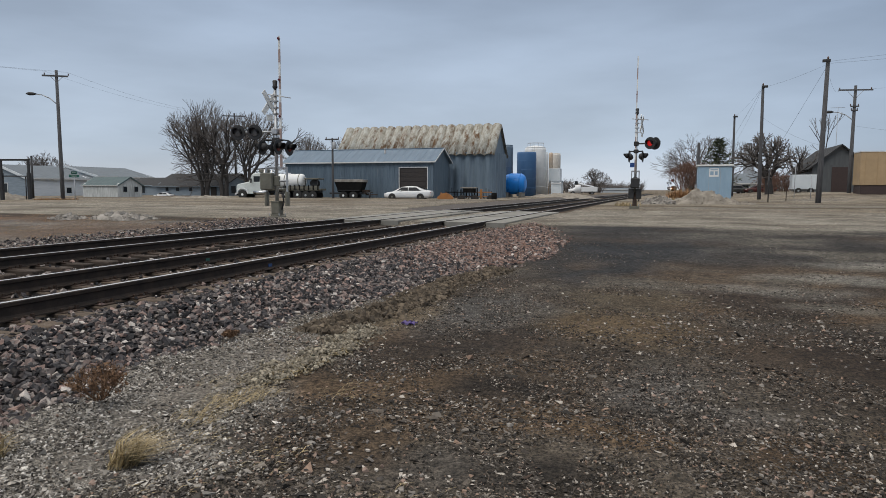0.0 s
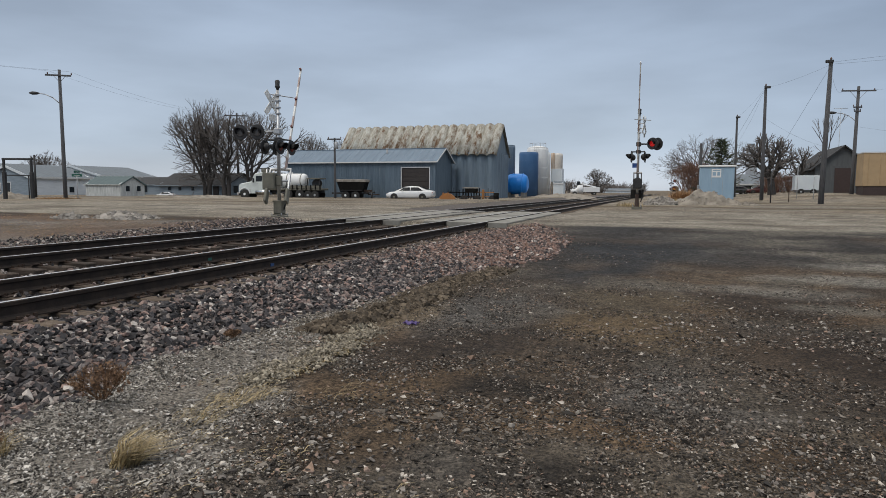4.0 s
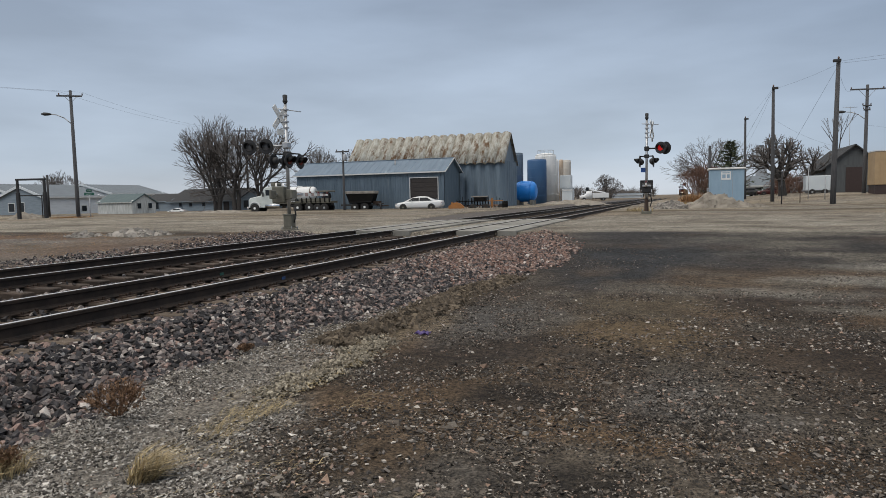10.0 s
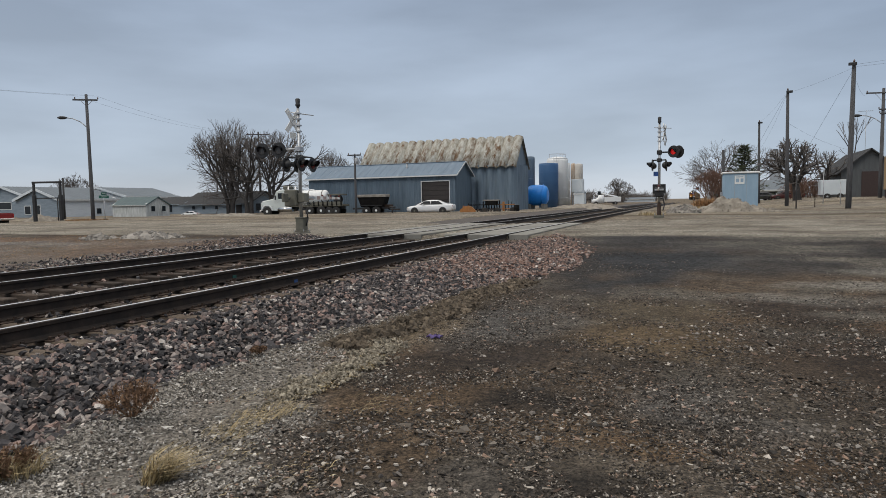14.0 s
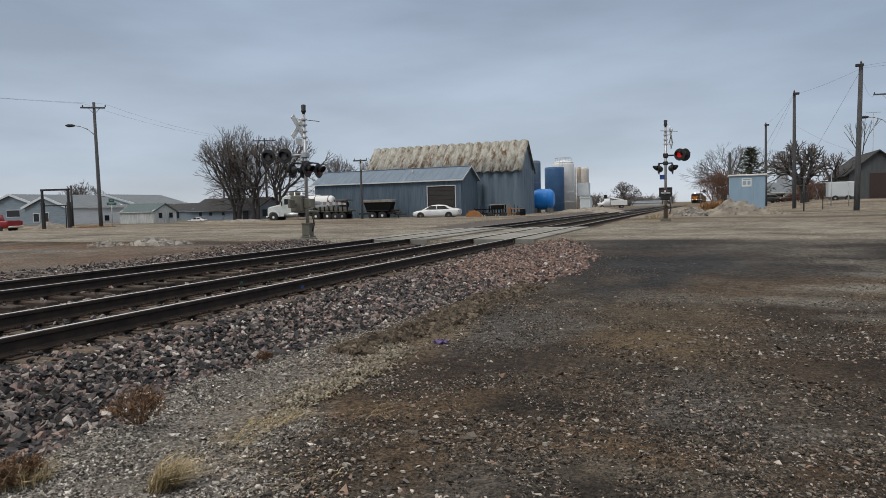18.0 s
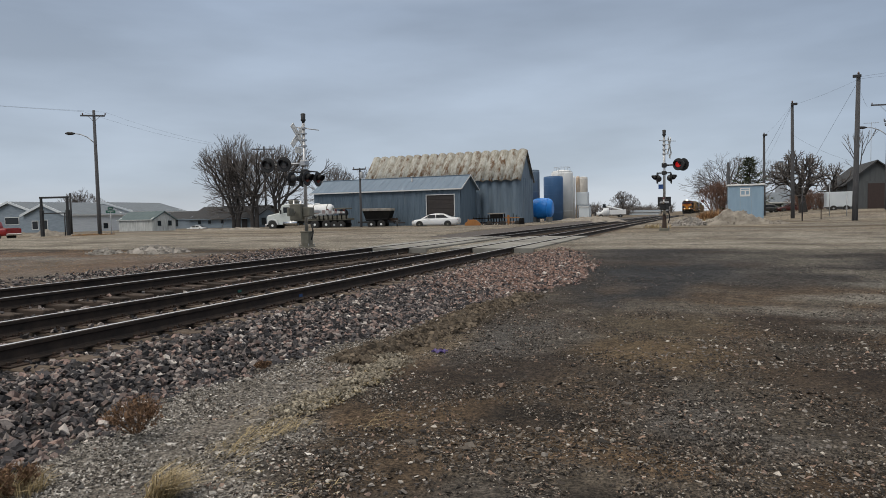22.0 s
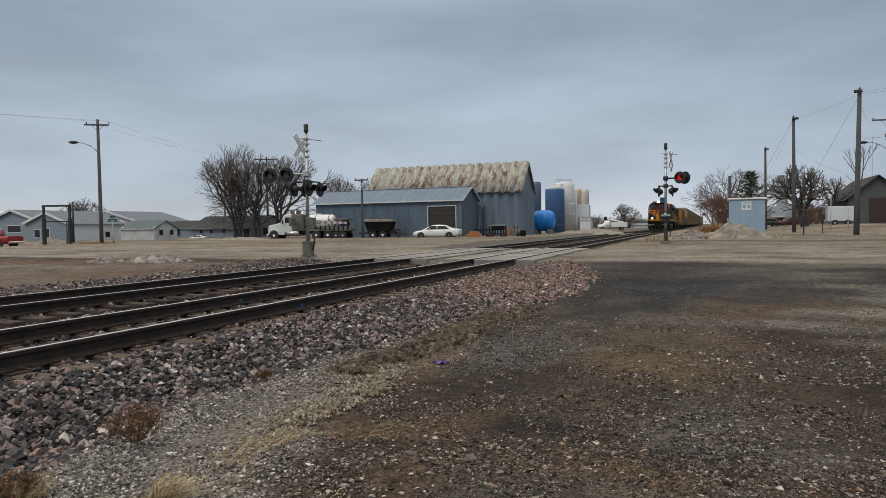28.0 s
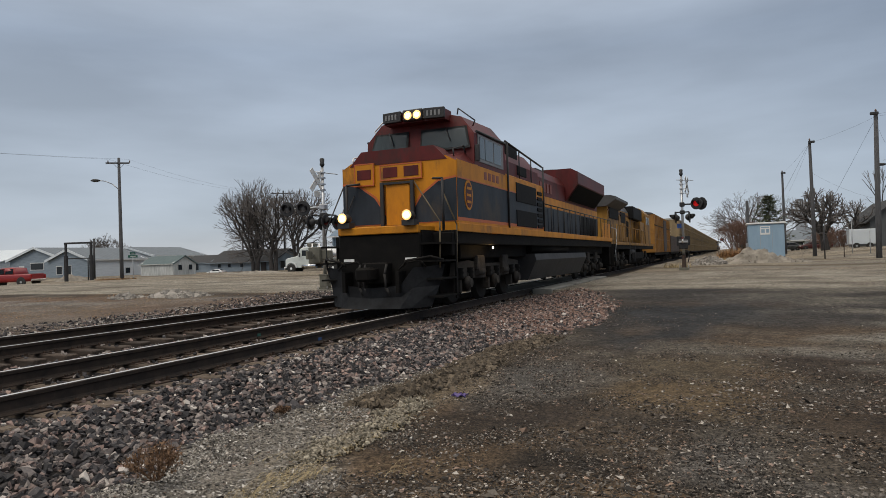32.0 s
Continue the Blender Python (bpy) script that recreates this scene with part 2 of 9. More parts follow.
M_BOX = mat("weathered_grey_green_steel", (0.17, 0.165, 0.13), (0.11, 0.105, 0.085), rough=0.65, scale=3, bump=0.1, stain=((0.2, 0.12, 0.07), 0.66))
M_POLE = mat("weathered_pole_wood", (0.092, 0.092, 0.096), (0.05, 0.05, 0.052), rough=0.9, scale=3, stretch=(8, 8, 0.7), bump=0.4, per=0.2)
M_BARK = mat("grey_bark", (0.042, 0.038, 0.036), (0.078, 0.071, 0.067), rough=0.95, scale=4, stretch=(5, 5, 1), bump=0.5)
M_TWIG = mat("bare_twigs", (0.12, 0.107, 0.10), (0.17, 0.152, 0.14), rough=0.95, scale=2, bump=0)
M_NEEDLE = mat("spruce_needles", (0.045, 0.06, 0.035), (0.09, 0.10, 0.055), rough=0.85, scale=3, bump=0, island=0.4)
M_BLUESTEEL = mat("weathered_blue_steel_siding", (0.125, 0.17, 0.215), (0.08, 0.115, 0.148), rough=0.6, metal=0.15, scale=1.0, stretch=(3, 3, 0.4), bump=0.1, stain=((0.17, 0.2, 0.22), 0.6))
M_BARNWALL = mat("faded_blue_barn_steel", (0.17, 0.222, 0.272), (0.115, 0.158, 0.2), rough=0.6, metal=0.1, scale=1.0, stretch=(3, 3, 0.4), bump=0.1, stain=((0.22, 0.25, 0.27), 0.58))
M_BLUEROOF = mat("pale_blue_steel_roof", (0.15, 0.205, 0.265), (0.115, 0.16, 0.21), rough=0.65, metal=0.0, scale=0.8, stretch=(3, 0.5, 0.5), bump=0.08, stain=((0.24, 0.29, 0.34), 0.6))
M_RUSTROOF = mat("rust_streaked_galvanised_roof", (0.43, 0.435, 0.405), (0.21, 0.19, 0.145), rough=0.8, metal=0.05, scale=1.7, stretch=(2.3, 0.75, 0.75), bump=0.35, fine=12, stain=((0.11, 0.058, 0.026), 0.505))
M_DKDOOR = mat("dark_brown_door", (0.042, 0.035, 0.032), (0.03, 0.025, 0.024), rough=0.6, scale=2, bump=0.1)
M_TRIM = mat("white_trim", (0.62, 0.63, 0.63), (0.52, 0.53, 0.53), rough=0.5, bump=0.05)
M_DIRT = mat("heap_dirt", (0.31, 0.28, 0.235), (0.15, 0.13, 0.105), rough=0.95, scale=1.9, bump=1.0, fine=14, stain=((0.34, 0.31, 0.27), 0.6))
M_PALE = mat("pale_rubble", (0.37, 0.345, 0.31), (0.19, 0.172, 0.15), rough=0.95, scale=2.6, bump=0.9, fine=12)
M_CABIN = mat("pale_blue_cabinet_steel", (0.30, 0.42, 0.52), (0.25, 0.36, 0.46), rough=0.5, scale=1.5, bump=0.04, stretch=(2, 2, 0.5), stain=((0.36, 0.45, 0.5), 0.64))
M_TYRE = mat("tyre_rubber", (0.02, 0.02, 0.02), (0.04, 0.038, 0.035), rough=0.85, scale=8, bump=0.2)
M_GLASS = glassy("dark_window_glass")
M_WIRE = mat("wire", (0.05, 0.05, 0.055), rough=0.6, bump=0)

# ---- mesh tools ----


def part(name, bm, material, parent=None, label="", smooth=False):
    me = bpy.data.meshes.new(name)
    bm.normal_update()
    bm.to_mesh(me)
    bm.free()
    mats = material if isinstance(material, (list, tuple)) else [material]
    for m in mats:
        me.materials.append(m)
    if smooth:
        me.polygons.foreach_set("use_smooth", [True] * len(me.polygons))
    ob = new(name, me)
    if parent:
        ob.parent = parent
    return tagged(ob, label)


def thing(name, label, category, at=(0, 0, 0), rz=0.0, group="", kind=""):
    ob = new(name)
    ob.empty_display_size = 0.2
    ob.matrix_basis = pose(*at, 0, 0, rz)
    return tagged(ob, label, category, group, kind)


def B():
    return bmesh.new()


def bx(bm, x0, x1, y0, y1, z0, z1, bev=0.0, mi=0, m=None):
    vs = [bm.verts.new((x, y, z)) for z in (z0, z1) for y in (y0, y1) for x in (x0, x1)]
    fs = [bm.faces.new([vs[i] for i in q]) for q in ((0, 2, 3, 1), (4, 5, 7, 6), (0, 1, 5, 4), (2, 6, 7, 3), (0, 4, 6, 2), (1, 3, 7, 5))]
    for f in fs:
        f.material_index = mi
    if m is not None:
        bmesh.ops.transform(bm, matrix=m, verts=vs)
    if bev:
        es = list({e for f in fs for e in f.edges})
        r = bmesh.ops.bevel(bm, geom=es, offset=bev, segments=1, affect="EDGES")
        for f in r["faces"]:
            f.material_index = mi
    return bm


def ring(bm, c, u, v, r, n):
    return [bm.verts.new(c + (u * math.cos(2 * math.pi * i / n) + v * math.sin(2 * math.pi * i / n)) * r) for i in range(n)]


def axes(d):
    d = d.normalized()
    u = d.cross(Vector((0, 0, 1)) if abs(d.z) < 0.95 else Vector((1, 0, 0))).normalized()
    return u, d.cross(u).normalized()


def cyl(bm, p, q, r0, r1=None, n=10, caps=True, mi=0):
    p, q = Vector(p), Vector(q)
    r1 = r0 if r1 is None else r1
    u, v = axes(q - p)
    a, b = ring(bm, p, u, v, r0, n), ring(bm, q, u, v, r1, n)
    for i in range(n):
        f = bm.faces.new((a[i], a[(i + 1) % n], b[(i + 1) % n], b[i]))
        f.smooth = True
        f.material_index = mi
    if caps:
        bm.faces.new(a[::-1]).material_index = mi
        bm.faces.new(b).material_index = mi
    return bm


def lathe(bm, p, q, prof, n=14, mi=0):
    """Profile rows (share of the way from p to q, radius)."""
    p, q = Vector(p), Vector(q)
    u, v = axes(q - p)
    rs = [ring(bm, p.lerp(q, s), u, v, max(r, 0.001), n) for s, r in prof]
    for a, b in zip(rs, rs[1:]):
        for i in range(n):
            f = bm.faces.new((a[i], a[(i + 1) % n], b[(i + 1) % n], b[i]))
            f.smooth = True
            f.material_index = mi
    bm.faces.new(rs[0][::-1]).material_index = mi
    bm.faces.new(rs[-1]).material_index = mi
    return bm


def tube(bm, pts, r, n=6, mi=0):
    for a, b in zip(pts, pts[1:]):
        cyl(bm, a, b, r, r, n, True, mi)
    return bm


def prism(bm, pts, axis, a, b, mi=0):
    """Extrudes an outline (two coordinates a point) along axis 'x', 'y' or 'z' from a to b."""
    def at(s, uv):
        return {"x": (s, uv[0], uv[1]), "y": (uv[0], s, uv[1]), "z": (uv[0], uv[1], s)}[axis]
    lo = [bm.verts.new(at(a, q)) for q in pts]
    hi = [bm.verts.new(at(b, q)) for q in pts]
    k = len(pts)
    fs = [bm.faces.new((lo[i], lo[(i + 1) % k], hi[(i + 1) % k], hi[i])) for i in range(k)]
    fs += [bm.faces.new(lo[::-1]), bm.faces.new(hi)]
    for f in fs:
        f.material_index = mi
    bmesh.ops.recalc_face_normals(bm, faces=fs)
    return bm


def boxpart(name, x0, x1, y0, y1, z0, z1, material, parent, bev=0.0, label=""):
    return part(name, bx(B(), x0, x1, y0, y1, z0, z1, bev), material, parent, label)


def cylpart(name, p, q, r0, r1, material, parent, n=10, label=""):
    return part(name, cyl(B(), p, q, r0, r1, n), material, parent, label)


def soup(name, verts, faces, material, parent=None, label="", smooth=False):
    me = bpy.data.meshes.new(name)
    me.from_pydata(verts, [], faces)
    me.materials.append(material)
    if smooth:
        me.polygons.foreach_set("use_smooth", [True] * len(me.polygons))
    ob = new(name, me)
    if parent:
        ob.parent = parent
    return tagged(ob, label)


def sstep(a, b, x):
    t = min(1.0, max(0.0, (x - a) / (b - a)))
    return t * t * (3 - 2 * t)

# ---- ground, ballast and tracks ----
RAIL_Z = 0.46
NEAR_T, FAR_T = -6.97, -11.0
ROAD0, ROAD1 = 22.0, 33.6


def bend(y):
    """How far the line drifts to the east beyond the crossing."""
    if y < 45:
        return 0.0
    if y < 130:
        return 8e-5 * (y - 45) ** 2
    return 0.578 + 0.0136 * (y - 130)


def heading(y):
    return math.degrees(math.atan((bend(y + 1) - bend(y - 1)) / 2))


def toe(y):
    """East foot of the ballast bank."""
    pts = ((-60, -4.7), (3, -4.3), (5, -4.4), (6.5, -4.35), (8, -3.95), (11, -3.7), (13, -2.9), (14.5, -2.45), (17, -2.6), (19, -3.2), (20.6, -4.0), (22, -4.6), (33, -4.4), (900, -4.4))
    for (a, u), (b, v) in zip(pts, pts[1:]):
        if y <= b:
            return u + (v - u) * (y - a) / (b - a) + 0.1 * math.sin(y * 2.3) + 0.06 * math.sin(y * 5.1)
    return -4.4


def level(x, y):
    """Height of the open ground."""
    z = 0.43 * sstep(9.5, 21.5, y) + 0.15 * sstep(24, 46, y)
    if x < -13:
        z = max(z, 0.22 * sstep(-13, -15, x) + 0.22 * sstep(14, 24, y))
    z -= 0.75 * sstep(-53, -60, x) * sstep(46, 42, y) * sstep(30, 38, y)
    z += 0.72 * sstep(58, 80, y) * sstep(4, 15, x)
    if x > 4:
        z += 0.12 * sstep(4, 16, x) * sstep(20, 50, y)
    return z


def rough(x, y, s, seed=0.0):
    return noise.noise(Vector((x * s + seed, y * s - seed, seed * 0.37)))


def gz(x, y):
    return level(x, y) + 0.035 * rough(x, y, 0.5, 2)


def mixc(a, b, t):
    t = min(1.0, max(0.0, t))
    return tuple(u + (v - u) * t for u, v in zip(a, b))


DARK, DIRT, GREYG, APRON = (0.071, 0.056, 0.042), (0.15, 0.101, 0.059), (0.27, 0.245, 0.21), (0.040, 0.0385, 0.0385)
ROADC, TAN, PALEC, RUSTY = (0.33, 0.295, 0.24), (0.25, 0.205, 0.146), (0.20, 0.176, 0.14), (0.155, 0.103, 0.072)


def strip(x, y):
    """Share of the pale gravel strip along the ballast."""
    w = rough(x, y, 0.35, 3.1) * 0.9 + rough(x, y, 1.1, 8.2) * 0.5 + rough(x, y, 3.7, 1.7) * 0.25
    edge = toe(y) + 1.75 - 0.18 * max(0, y - 3) + 0.45 * w
    return max(0.0, sstep(edge + 0.25, edge - 0.35, x) * sstep(9.5, 7.5, y) * (0.85 + 0.4 * w))


# broad stains of the hard standing: x, y, half sizes, colour, strength
PATCHES = (
    (-0.5, 7.6, 1.3, 1.3, (0.17, 0.118, 0.062), 0.7), (-0.3, 9.7, 1.1, 1.1, (0.16, 0.128, 0.082), 0.55),
    (-1.0, 14.2, 1.7, 2.6, (0.036, 0.039, 0.043), 0.9), (1.2, 14.9, 1.6, 1.9, (0.05, 0.05, 0.05), 0.6),
    (1.3, 11.2, 1.7, 0.8, (0.24, 0.222, 0.19), 0.85), (2.8, 12.6, 2.2, 0.6, (0.25, 0.232, 0.198), 0.85), (2.3, 9.9, 1.4, 0.45, (0.22, 0.2, 0.165), 0.75), (4.2, 14.4, 2.0, 0.5, (0.25, 0.232, 0.198), 0.7),
    (-0.1, 5.3, 0.45, 0.9, (0.17, 0.16, 0.147), 0.7), (0.35, 4.7, 0.5, 0.4, (0.17, 0.16, 0.147), 0.6), (-1.2, 3.5, 0.6, 0.4, (0.10, 0.09, 0.08), 0.5),
    (0.85, 4.2, 0.6, 0.5, (0.115, 0.074, 0.042), 0.75), (1.5, 7.0, 1.4, 1.6, (0.083, 0.056, 0.036), 0.75), (-1.35, 5.0, 0.8, 0.6, (0.033, 0.027, 0.022), 0.75),
    (-0.6, 3.6, 0.45, 0.35, (0.033, 0.027, 0.022), 0.75), (-2.3, 8.0, 0.9, 1.7, (0.15, 0.143, 0.132), 0.65), (-1.5, 6.3, 0.6, 0.5, (0.042, 0.033, 0.027), 0.6),
    (-3.0, 7.4, 0.3, 0.9, (0.2, 0.156, 0.105), 0.9),
)


def soil(x, y):
    """Soil colour: gravel strip, oily hard standing, dirt, tarred apron, gravel road, dry yard."""
    w = rough(x, y, 0.35, 3.1) * 0.9 + rough(x, y, 1.1, 8.2) * 0.5 + rough(x, y, 3.7, 1.7) * 0.25
    east = sstep(-2.0, 2.5, x)
    worn = 1 - 0.34 * sstep(-0.5, 2.5, x) * sstep(12, 8, y)
    c = mixc(DARK, DIRT, 0.22 + 0.5 * east + 1.9 * rough(x, y, 0.28, 5.5) + 0.9 * w)
    c = mixc(c, (0.04, 0.031, 0.025), 0.75 * sstep(0.12, 0.35, rough(x, y, 0.42, 22.5)))
    c = mixc(c, (0.145, 0.124, 0.097), 0.8 * sstep(0.1, 0.32, rough(x, y, 0.55, 31.0) + 0.25 * rough(x, y, 2.3, 12.0)))
    streak = rough(x * 0.3 + 0.25 * y, y - 0.12 * x, 0.9, 14.0)
    fine = rough(x * 0.35, y, 2.4, 17.0)
    k = sstep(11.5, 15.5, y + 1.2 * w) * sstep(-4.5, -1.6, x)
    c = mixc(c, APRON, k * (0.75 + 0.5 * streak))
    c = mixc(c, PALEC, k * sstep(-0.12, 0.32, streak + 0.45 * fine + 0.05 * east) * 0.7)
    c = mixc(c, APRON, 0.8 * sstep(16.5, 18.5, y + w) * sstep(3.5 + 3 * w, -1, x) * sstep(-4.5, -2, x) * (0.8 + 0.5 * fine))
    if y < 19:
        for cx, cy, rx, ry, col, k in PATCHES:
            d = math.hypot((x - cx) / rx, (y - cy) / ry)
            if d < 1.9:
                c = mixc(c, col, k * sstep(1.25, 0.4, d + 0.75 * w))
    c = mixc(c, GREYG, strip(x, y))
    c = mixc(c, (0.12, 0.09, 0.054), sstep(0.75, 0.3, abs(x + 3.55 + 0.1 * (8 - y) * (y < 8))) * sstep(5.2, 6.6, y) * sstep(13.5, 11, y) * 0.9)
    lane = 0.5 + 0.5 * math.sin(y * 1.6 + 0.4 * w)
    c = mixc(c, mixc(ROADC, (0.17, 0.145, 0.112), 0.2 + 0.7 * w + 0.3 * lane + 0.8 * rough(x * 0.1, y, 1.1, 4.4)), sstep(21.3, 21.9, y + 0.5 * w + 0.03 * max(0, x)))
    c = mixc(c, TAN, sstep(35, 37, y + 1.2 * w) * (0.55 + 0.7 * rough(x, y * 2, 0.09, 2.2)))
    if x < -13.2:
        c2 = mixc((0.18, 0.145, 0.115), RUSTY, 0.4 + 1.6 * rough(x, y, 0.25, 6.6))
        c2 = mixc(c2, (0.2, 0.18, 0.155), sstep(0.1, 0.3, rough(x * 0.5, y, 0.6, 41.0)))
        c = mixc(c, c2, sstep(20.5, 18.5, y + w))
    if y > 38 and x < 30:
        c = mixc(c, (0.235, 0.208, 0.17), 0.8 * sstep(0.12, 0.3, rough(x * 0.35, y, 0.22, 12.0)))
        c = mixc(c, (0.12, 0.092, 0.06), 0.8 * sstep(0.08, 0.28, rough(x * 0.25, y, 0.4, 52.0)))
    if y > 120 or abs(x) > 110:
        c = mixc(c, (0.12, 0.094, 0.064), 0.8)
    return tuple(v * worn for v in c)


def lines(lo, hi, step, far0, far1, grow=1.22):
    out = list(np.arange(lo, hi + 1e-6, step))
    s, v = step, hi
    while v < far1:
        s = min(s * grow, 120)
        v += s
        out.append(v)
    s, v = step, lo
    while v > far0:
        s = min(s * grow, 120)
        v -= s
        out.insert(0, v)
    return out


GX, GY = lines(-6.0, 4.0, 0.085, -1600, 1600, 1.045), lines(1.2, 8.0, 0.085, -400, 2400, 1.035)


def make_ground():
    vs, cs = [], []
    for y in GY:
        for x in GX:
            z = level(x, y)
            d = math.hypot(x, y)
            if d < 60:
                z += 0.035 * rough(x, y, 0.5, 2) + (0.014 * rough(x, y, 2.6, 4) + 0.011 * rough(x, y, 7, 5) if d < 25 else 0)
                if ROAD0 - 0.6 < y < ROAD1 + 0.6:
                    z = min(z, 0.452)
            bb = bend(y)
            if -14.3 < x - bb < toe(y) - 0.25 and (y < ROAD0 - 0.15 or y > ROAD1):
                z = min(z, -0.12) if y < 200 else z
            elif ROAD0 - 0.15 <= y <= ROAD1 and -13.3 < x < -4.7:
                z = 0.38 if (-13.0 < x < -9.1 or -8.9 < x < -4.95) else 0.44
            vs.append((x, y, z))
            cs.append(soil(x, y))
    w = len(GX)
    fs = [(j * w + i, j * w + i + 1, (j + 1) * w + i + 1, (j + 1) * w + i) for j in range(len(GY) - 1) for i in range(w - 1)]
    ob = soup("ground", vs, fs, M_SOIL, None, "gravel, dirt and worn asphalt ground beside the tracks", True)
    at = ob.data.color_attributes.new("soil", "FLOAT_COLOR", "POINT")
    at.data.foreach_set("color", np.c_[np.array(cs), np.ones(len(cs))].astype(np.float32).ravel())
    tagged(ob, "", "ground", "", "structure")


def soil_material():
    m = bpy.data.materials.new("soil")
    m.use_nodes = True
    n, l = m.node_tree.nodes, m.node_tree.links
    b = n["Principled BSDF"]
    b.inputs["Roughness"].default_value = 0.93
    b.inputs["Specular IOR Level"].default_value = 0.25
    at = n.new("ShaderNodeAttribute")
    at.attribute_name = "soil"
    t = n.new("ShaderNodeTexCoord")

    def tex(kind, scale, lo, hi, a, c):
        x = n.new(kind)
        x.inputs["Scale"].default_value = scale
        if kind == "ShaderNodeTexNoise":
            x.inputs["Detail"].default_value, x.inputs["Roughness"].default_value = 7, 0.7
        l.new(t.outputs["Object"], x.inputs["Vector"])
        r = n.new("ShaderNodeMapRange")
        for key, v in (("From Min", lo), ("From Max", hi), ("To Min", a), ("To Max", c)):
            r.inputs[key].default_value = v
        l.new(x.outputs["Fac"] if kind == "ShaderNodeTexNoise" else x.outputs["Distance"], r.inputs["Value"])
        return r.outputs[0]

    def times(p, q):
        k = n.new("ShaderNodeMath")
        k.operation = "MULTIPLY"
        l.new(p, k.inputs[0])
        l.new(q, k.inputs[1])
        return k.outputs[0]
    f1 = tex("ShaderNodeTexNoise", 0.9, 0.3, 0.7, 0.62, 1.35)
    f2 = tex("ShaderNodeTexNoise", 9.0, 0.32, 0.70, 0.42, 1.7)
    f3 = tex("ShaderNodeTexNoise", 38.0, 0.36, 0.68, 0.22, 2.2)
    f = times(times(f1, f2), f3)
    v = n.new("ShaderNodeVectorMath")
    v.operation = "SCALE"
    l.new(at.outputs["Color"], v.inputs[0])
    l.new(f, v.inputs["Scale"])
    l.new(v.outputs[0], b.inputs["Base Color"])
    bp = n.new("ShaderNodeBump")
    bp.inputs["Strength"].default_value, bp.inputs["Distance"].default_value = 0.8, 0.03
    l.new(times(f2, f3), bp.inputs["Height"])
    l.new(bp.outputs[0], b.inputs["Normal"])
    return m


M_SOIL = soil_material()
# south bed: near-black colour paints in the shade between the loose stones
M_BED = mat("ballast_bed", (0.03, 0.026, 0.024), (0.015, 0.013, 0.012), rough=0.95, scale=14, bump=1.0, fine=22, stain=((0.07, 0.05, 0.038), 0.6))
make_ground()

# ballast bank: one bed on each side of the crossing
CREST = 0.215


def bed_z(u, y):
    """Height of the ballast at u metres east of the line's datum."""
    r = 0.018 * rough(u, y, 3.0, 3)
    if u > -5.42:
        t = toe(y)
        k = (u + 5.42) / max(0.2, t + 5.42)
        z = CREST + (level(u, y) - 0.03 - CREST) * (k ** 0.85)
        return z + r
    if u < -12.55:
        k = min(1, (-12.55 - u) / 1.7)
        return CREST + (level(-14.2, y) - 0.03 - CREST) * k + r
    if -8.9 < u < -9.1:
        return CREST - 0.06 + r
    return CREST + r - 0.05 * sstep(0.9, 0.2, abs(u + 8.98)) - 0.07 * sstep(1.6, 1.3, abs(u - FAR_T))


def make_bed(name, ys):
    vs, n = [], 27
    for y in ys:
        t = toe(y)
        row = [-14.25, -13.6, -13.0, -12.55, -12.0, -11.5, -11.0, -10.5, -10.0, -9.5, -9.2, -8.98, -8.7, -8.3, -7.7, -7.2, -6.97, -6.4, -6.0, -5.7, -5.42]
        row += [-5.42 + (t + 5.42) * k for k in (0.15, 0.3, 0.5, 0.7, 0.85, 1.0)]
        for u in row:
            vs.append((u + bend(y), y, bed_z(u, y)))
    fs = [(j * n + i, j * n + i + 1, (j + 1) * n + i + 1, (j + 1) * n + i) for j in range(len(ys) - 1) for i in range(n - 1)]
    tagged(soup(name, vs, fs, M_BED, None, "crushed grey and pinkish stone ballast bank", True), "", "ballast", "", "structure")


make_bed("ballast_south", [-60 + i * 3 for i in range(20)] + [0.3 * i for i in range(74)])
# north bed: lighter, no loose stones lie on it
M_BED = mat("ballast_bed", (0.12, 0.104, 0.094), (0.05, 0.044, 0.04), rough=0.95, scale=10, bump=1.0, fine=22, stain=((0.16, 0.125, 0.10), 0.56))
make_bed("ballast_north", [ROAD1 + 0.4 * i for i in range(40)] + [50 + 5 * i for i in range(20)] + [150 + 40 * i for i in range(20)])

RAIL_PROFILE = [(-0.075, 0.0), (0.075, 0.0), (0.075, 0.012), (0.02, 0.03), (0.009, 0.045), (0.009, 0.13), (0.035, 0.142), (0.037, 0.176), (0.028, 0.186), (0.015, 0.187), (-0.021, 0.187), (-0.028, 0.186), (-0.037, 0.176), (-0.035, 0.142), (-0.009, 0.13), (-0.009, 0.045), (-0.02, 0.03), (-0.075, 0.012)]


def make_rail(x, parent):
    ys = [-60, 0, 20, 34, 45] + list(range(50, 140, 10)) + [140, 200, 300, 450, 700, 1100]
    bm = B()
    rows = [[bm.verts.new((x + bend(y) + u, y, RAIL_Z - 0.186 + v)) for u, v in RAIL_PROFILE] for y in ys]
    k = len(RAIL_PROFILE)
    for a, b in zip(rows, rows[1:]):
        for i in range(k):
            f = bm.faces.new((a[i], b[i], b[(i + 1) % k], a[(i + 1) % k]))
            f.material_index = 1 if i in (8, 9, 10) else 0
    bm.faces.new(rows[0])
    bm.faces.new(rows[-1][::-1])
    part("rail", bm, [M_RAIL, M_SHINE], parent, "rusty steel rail with a polished head")


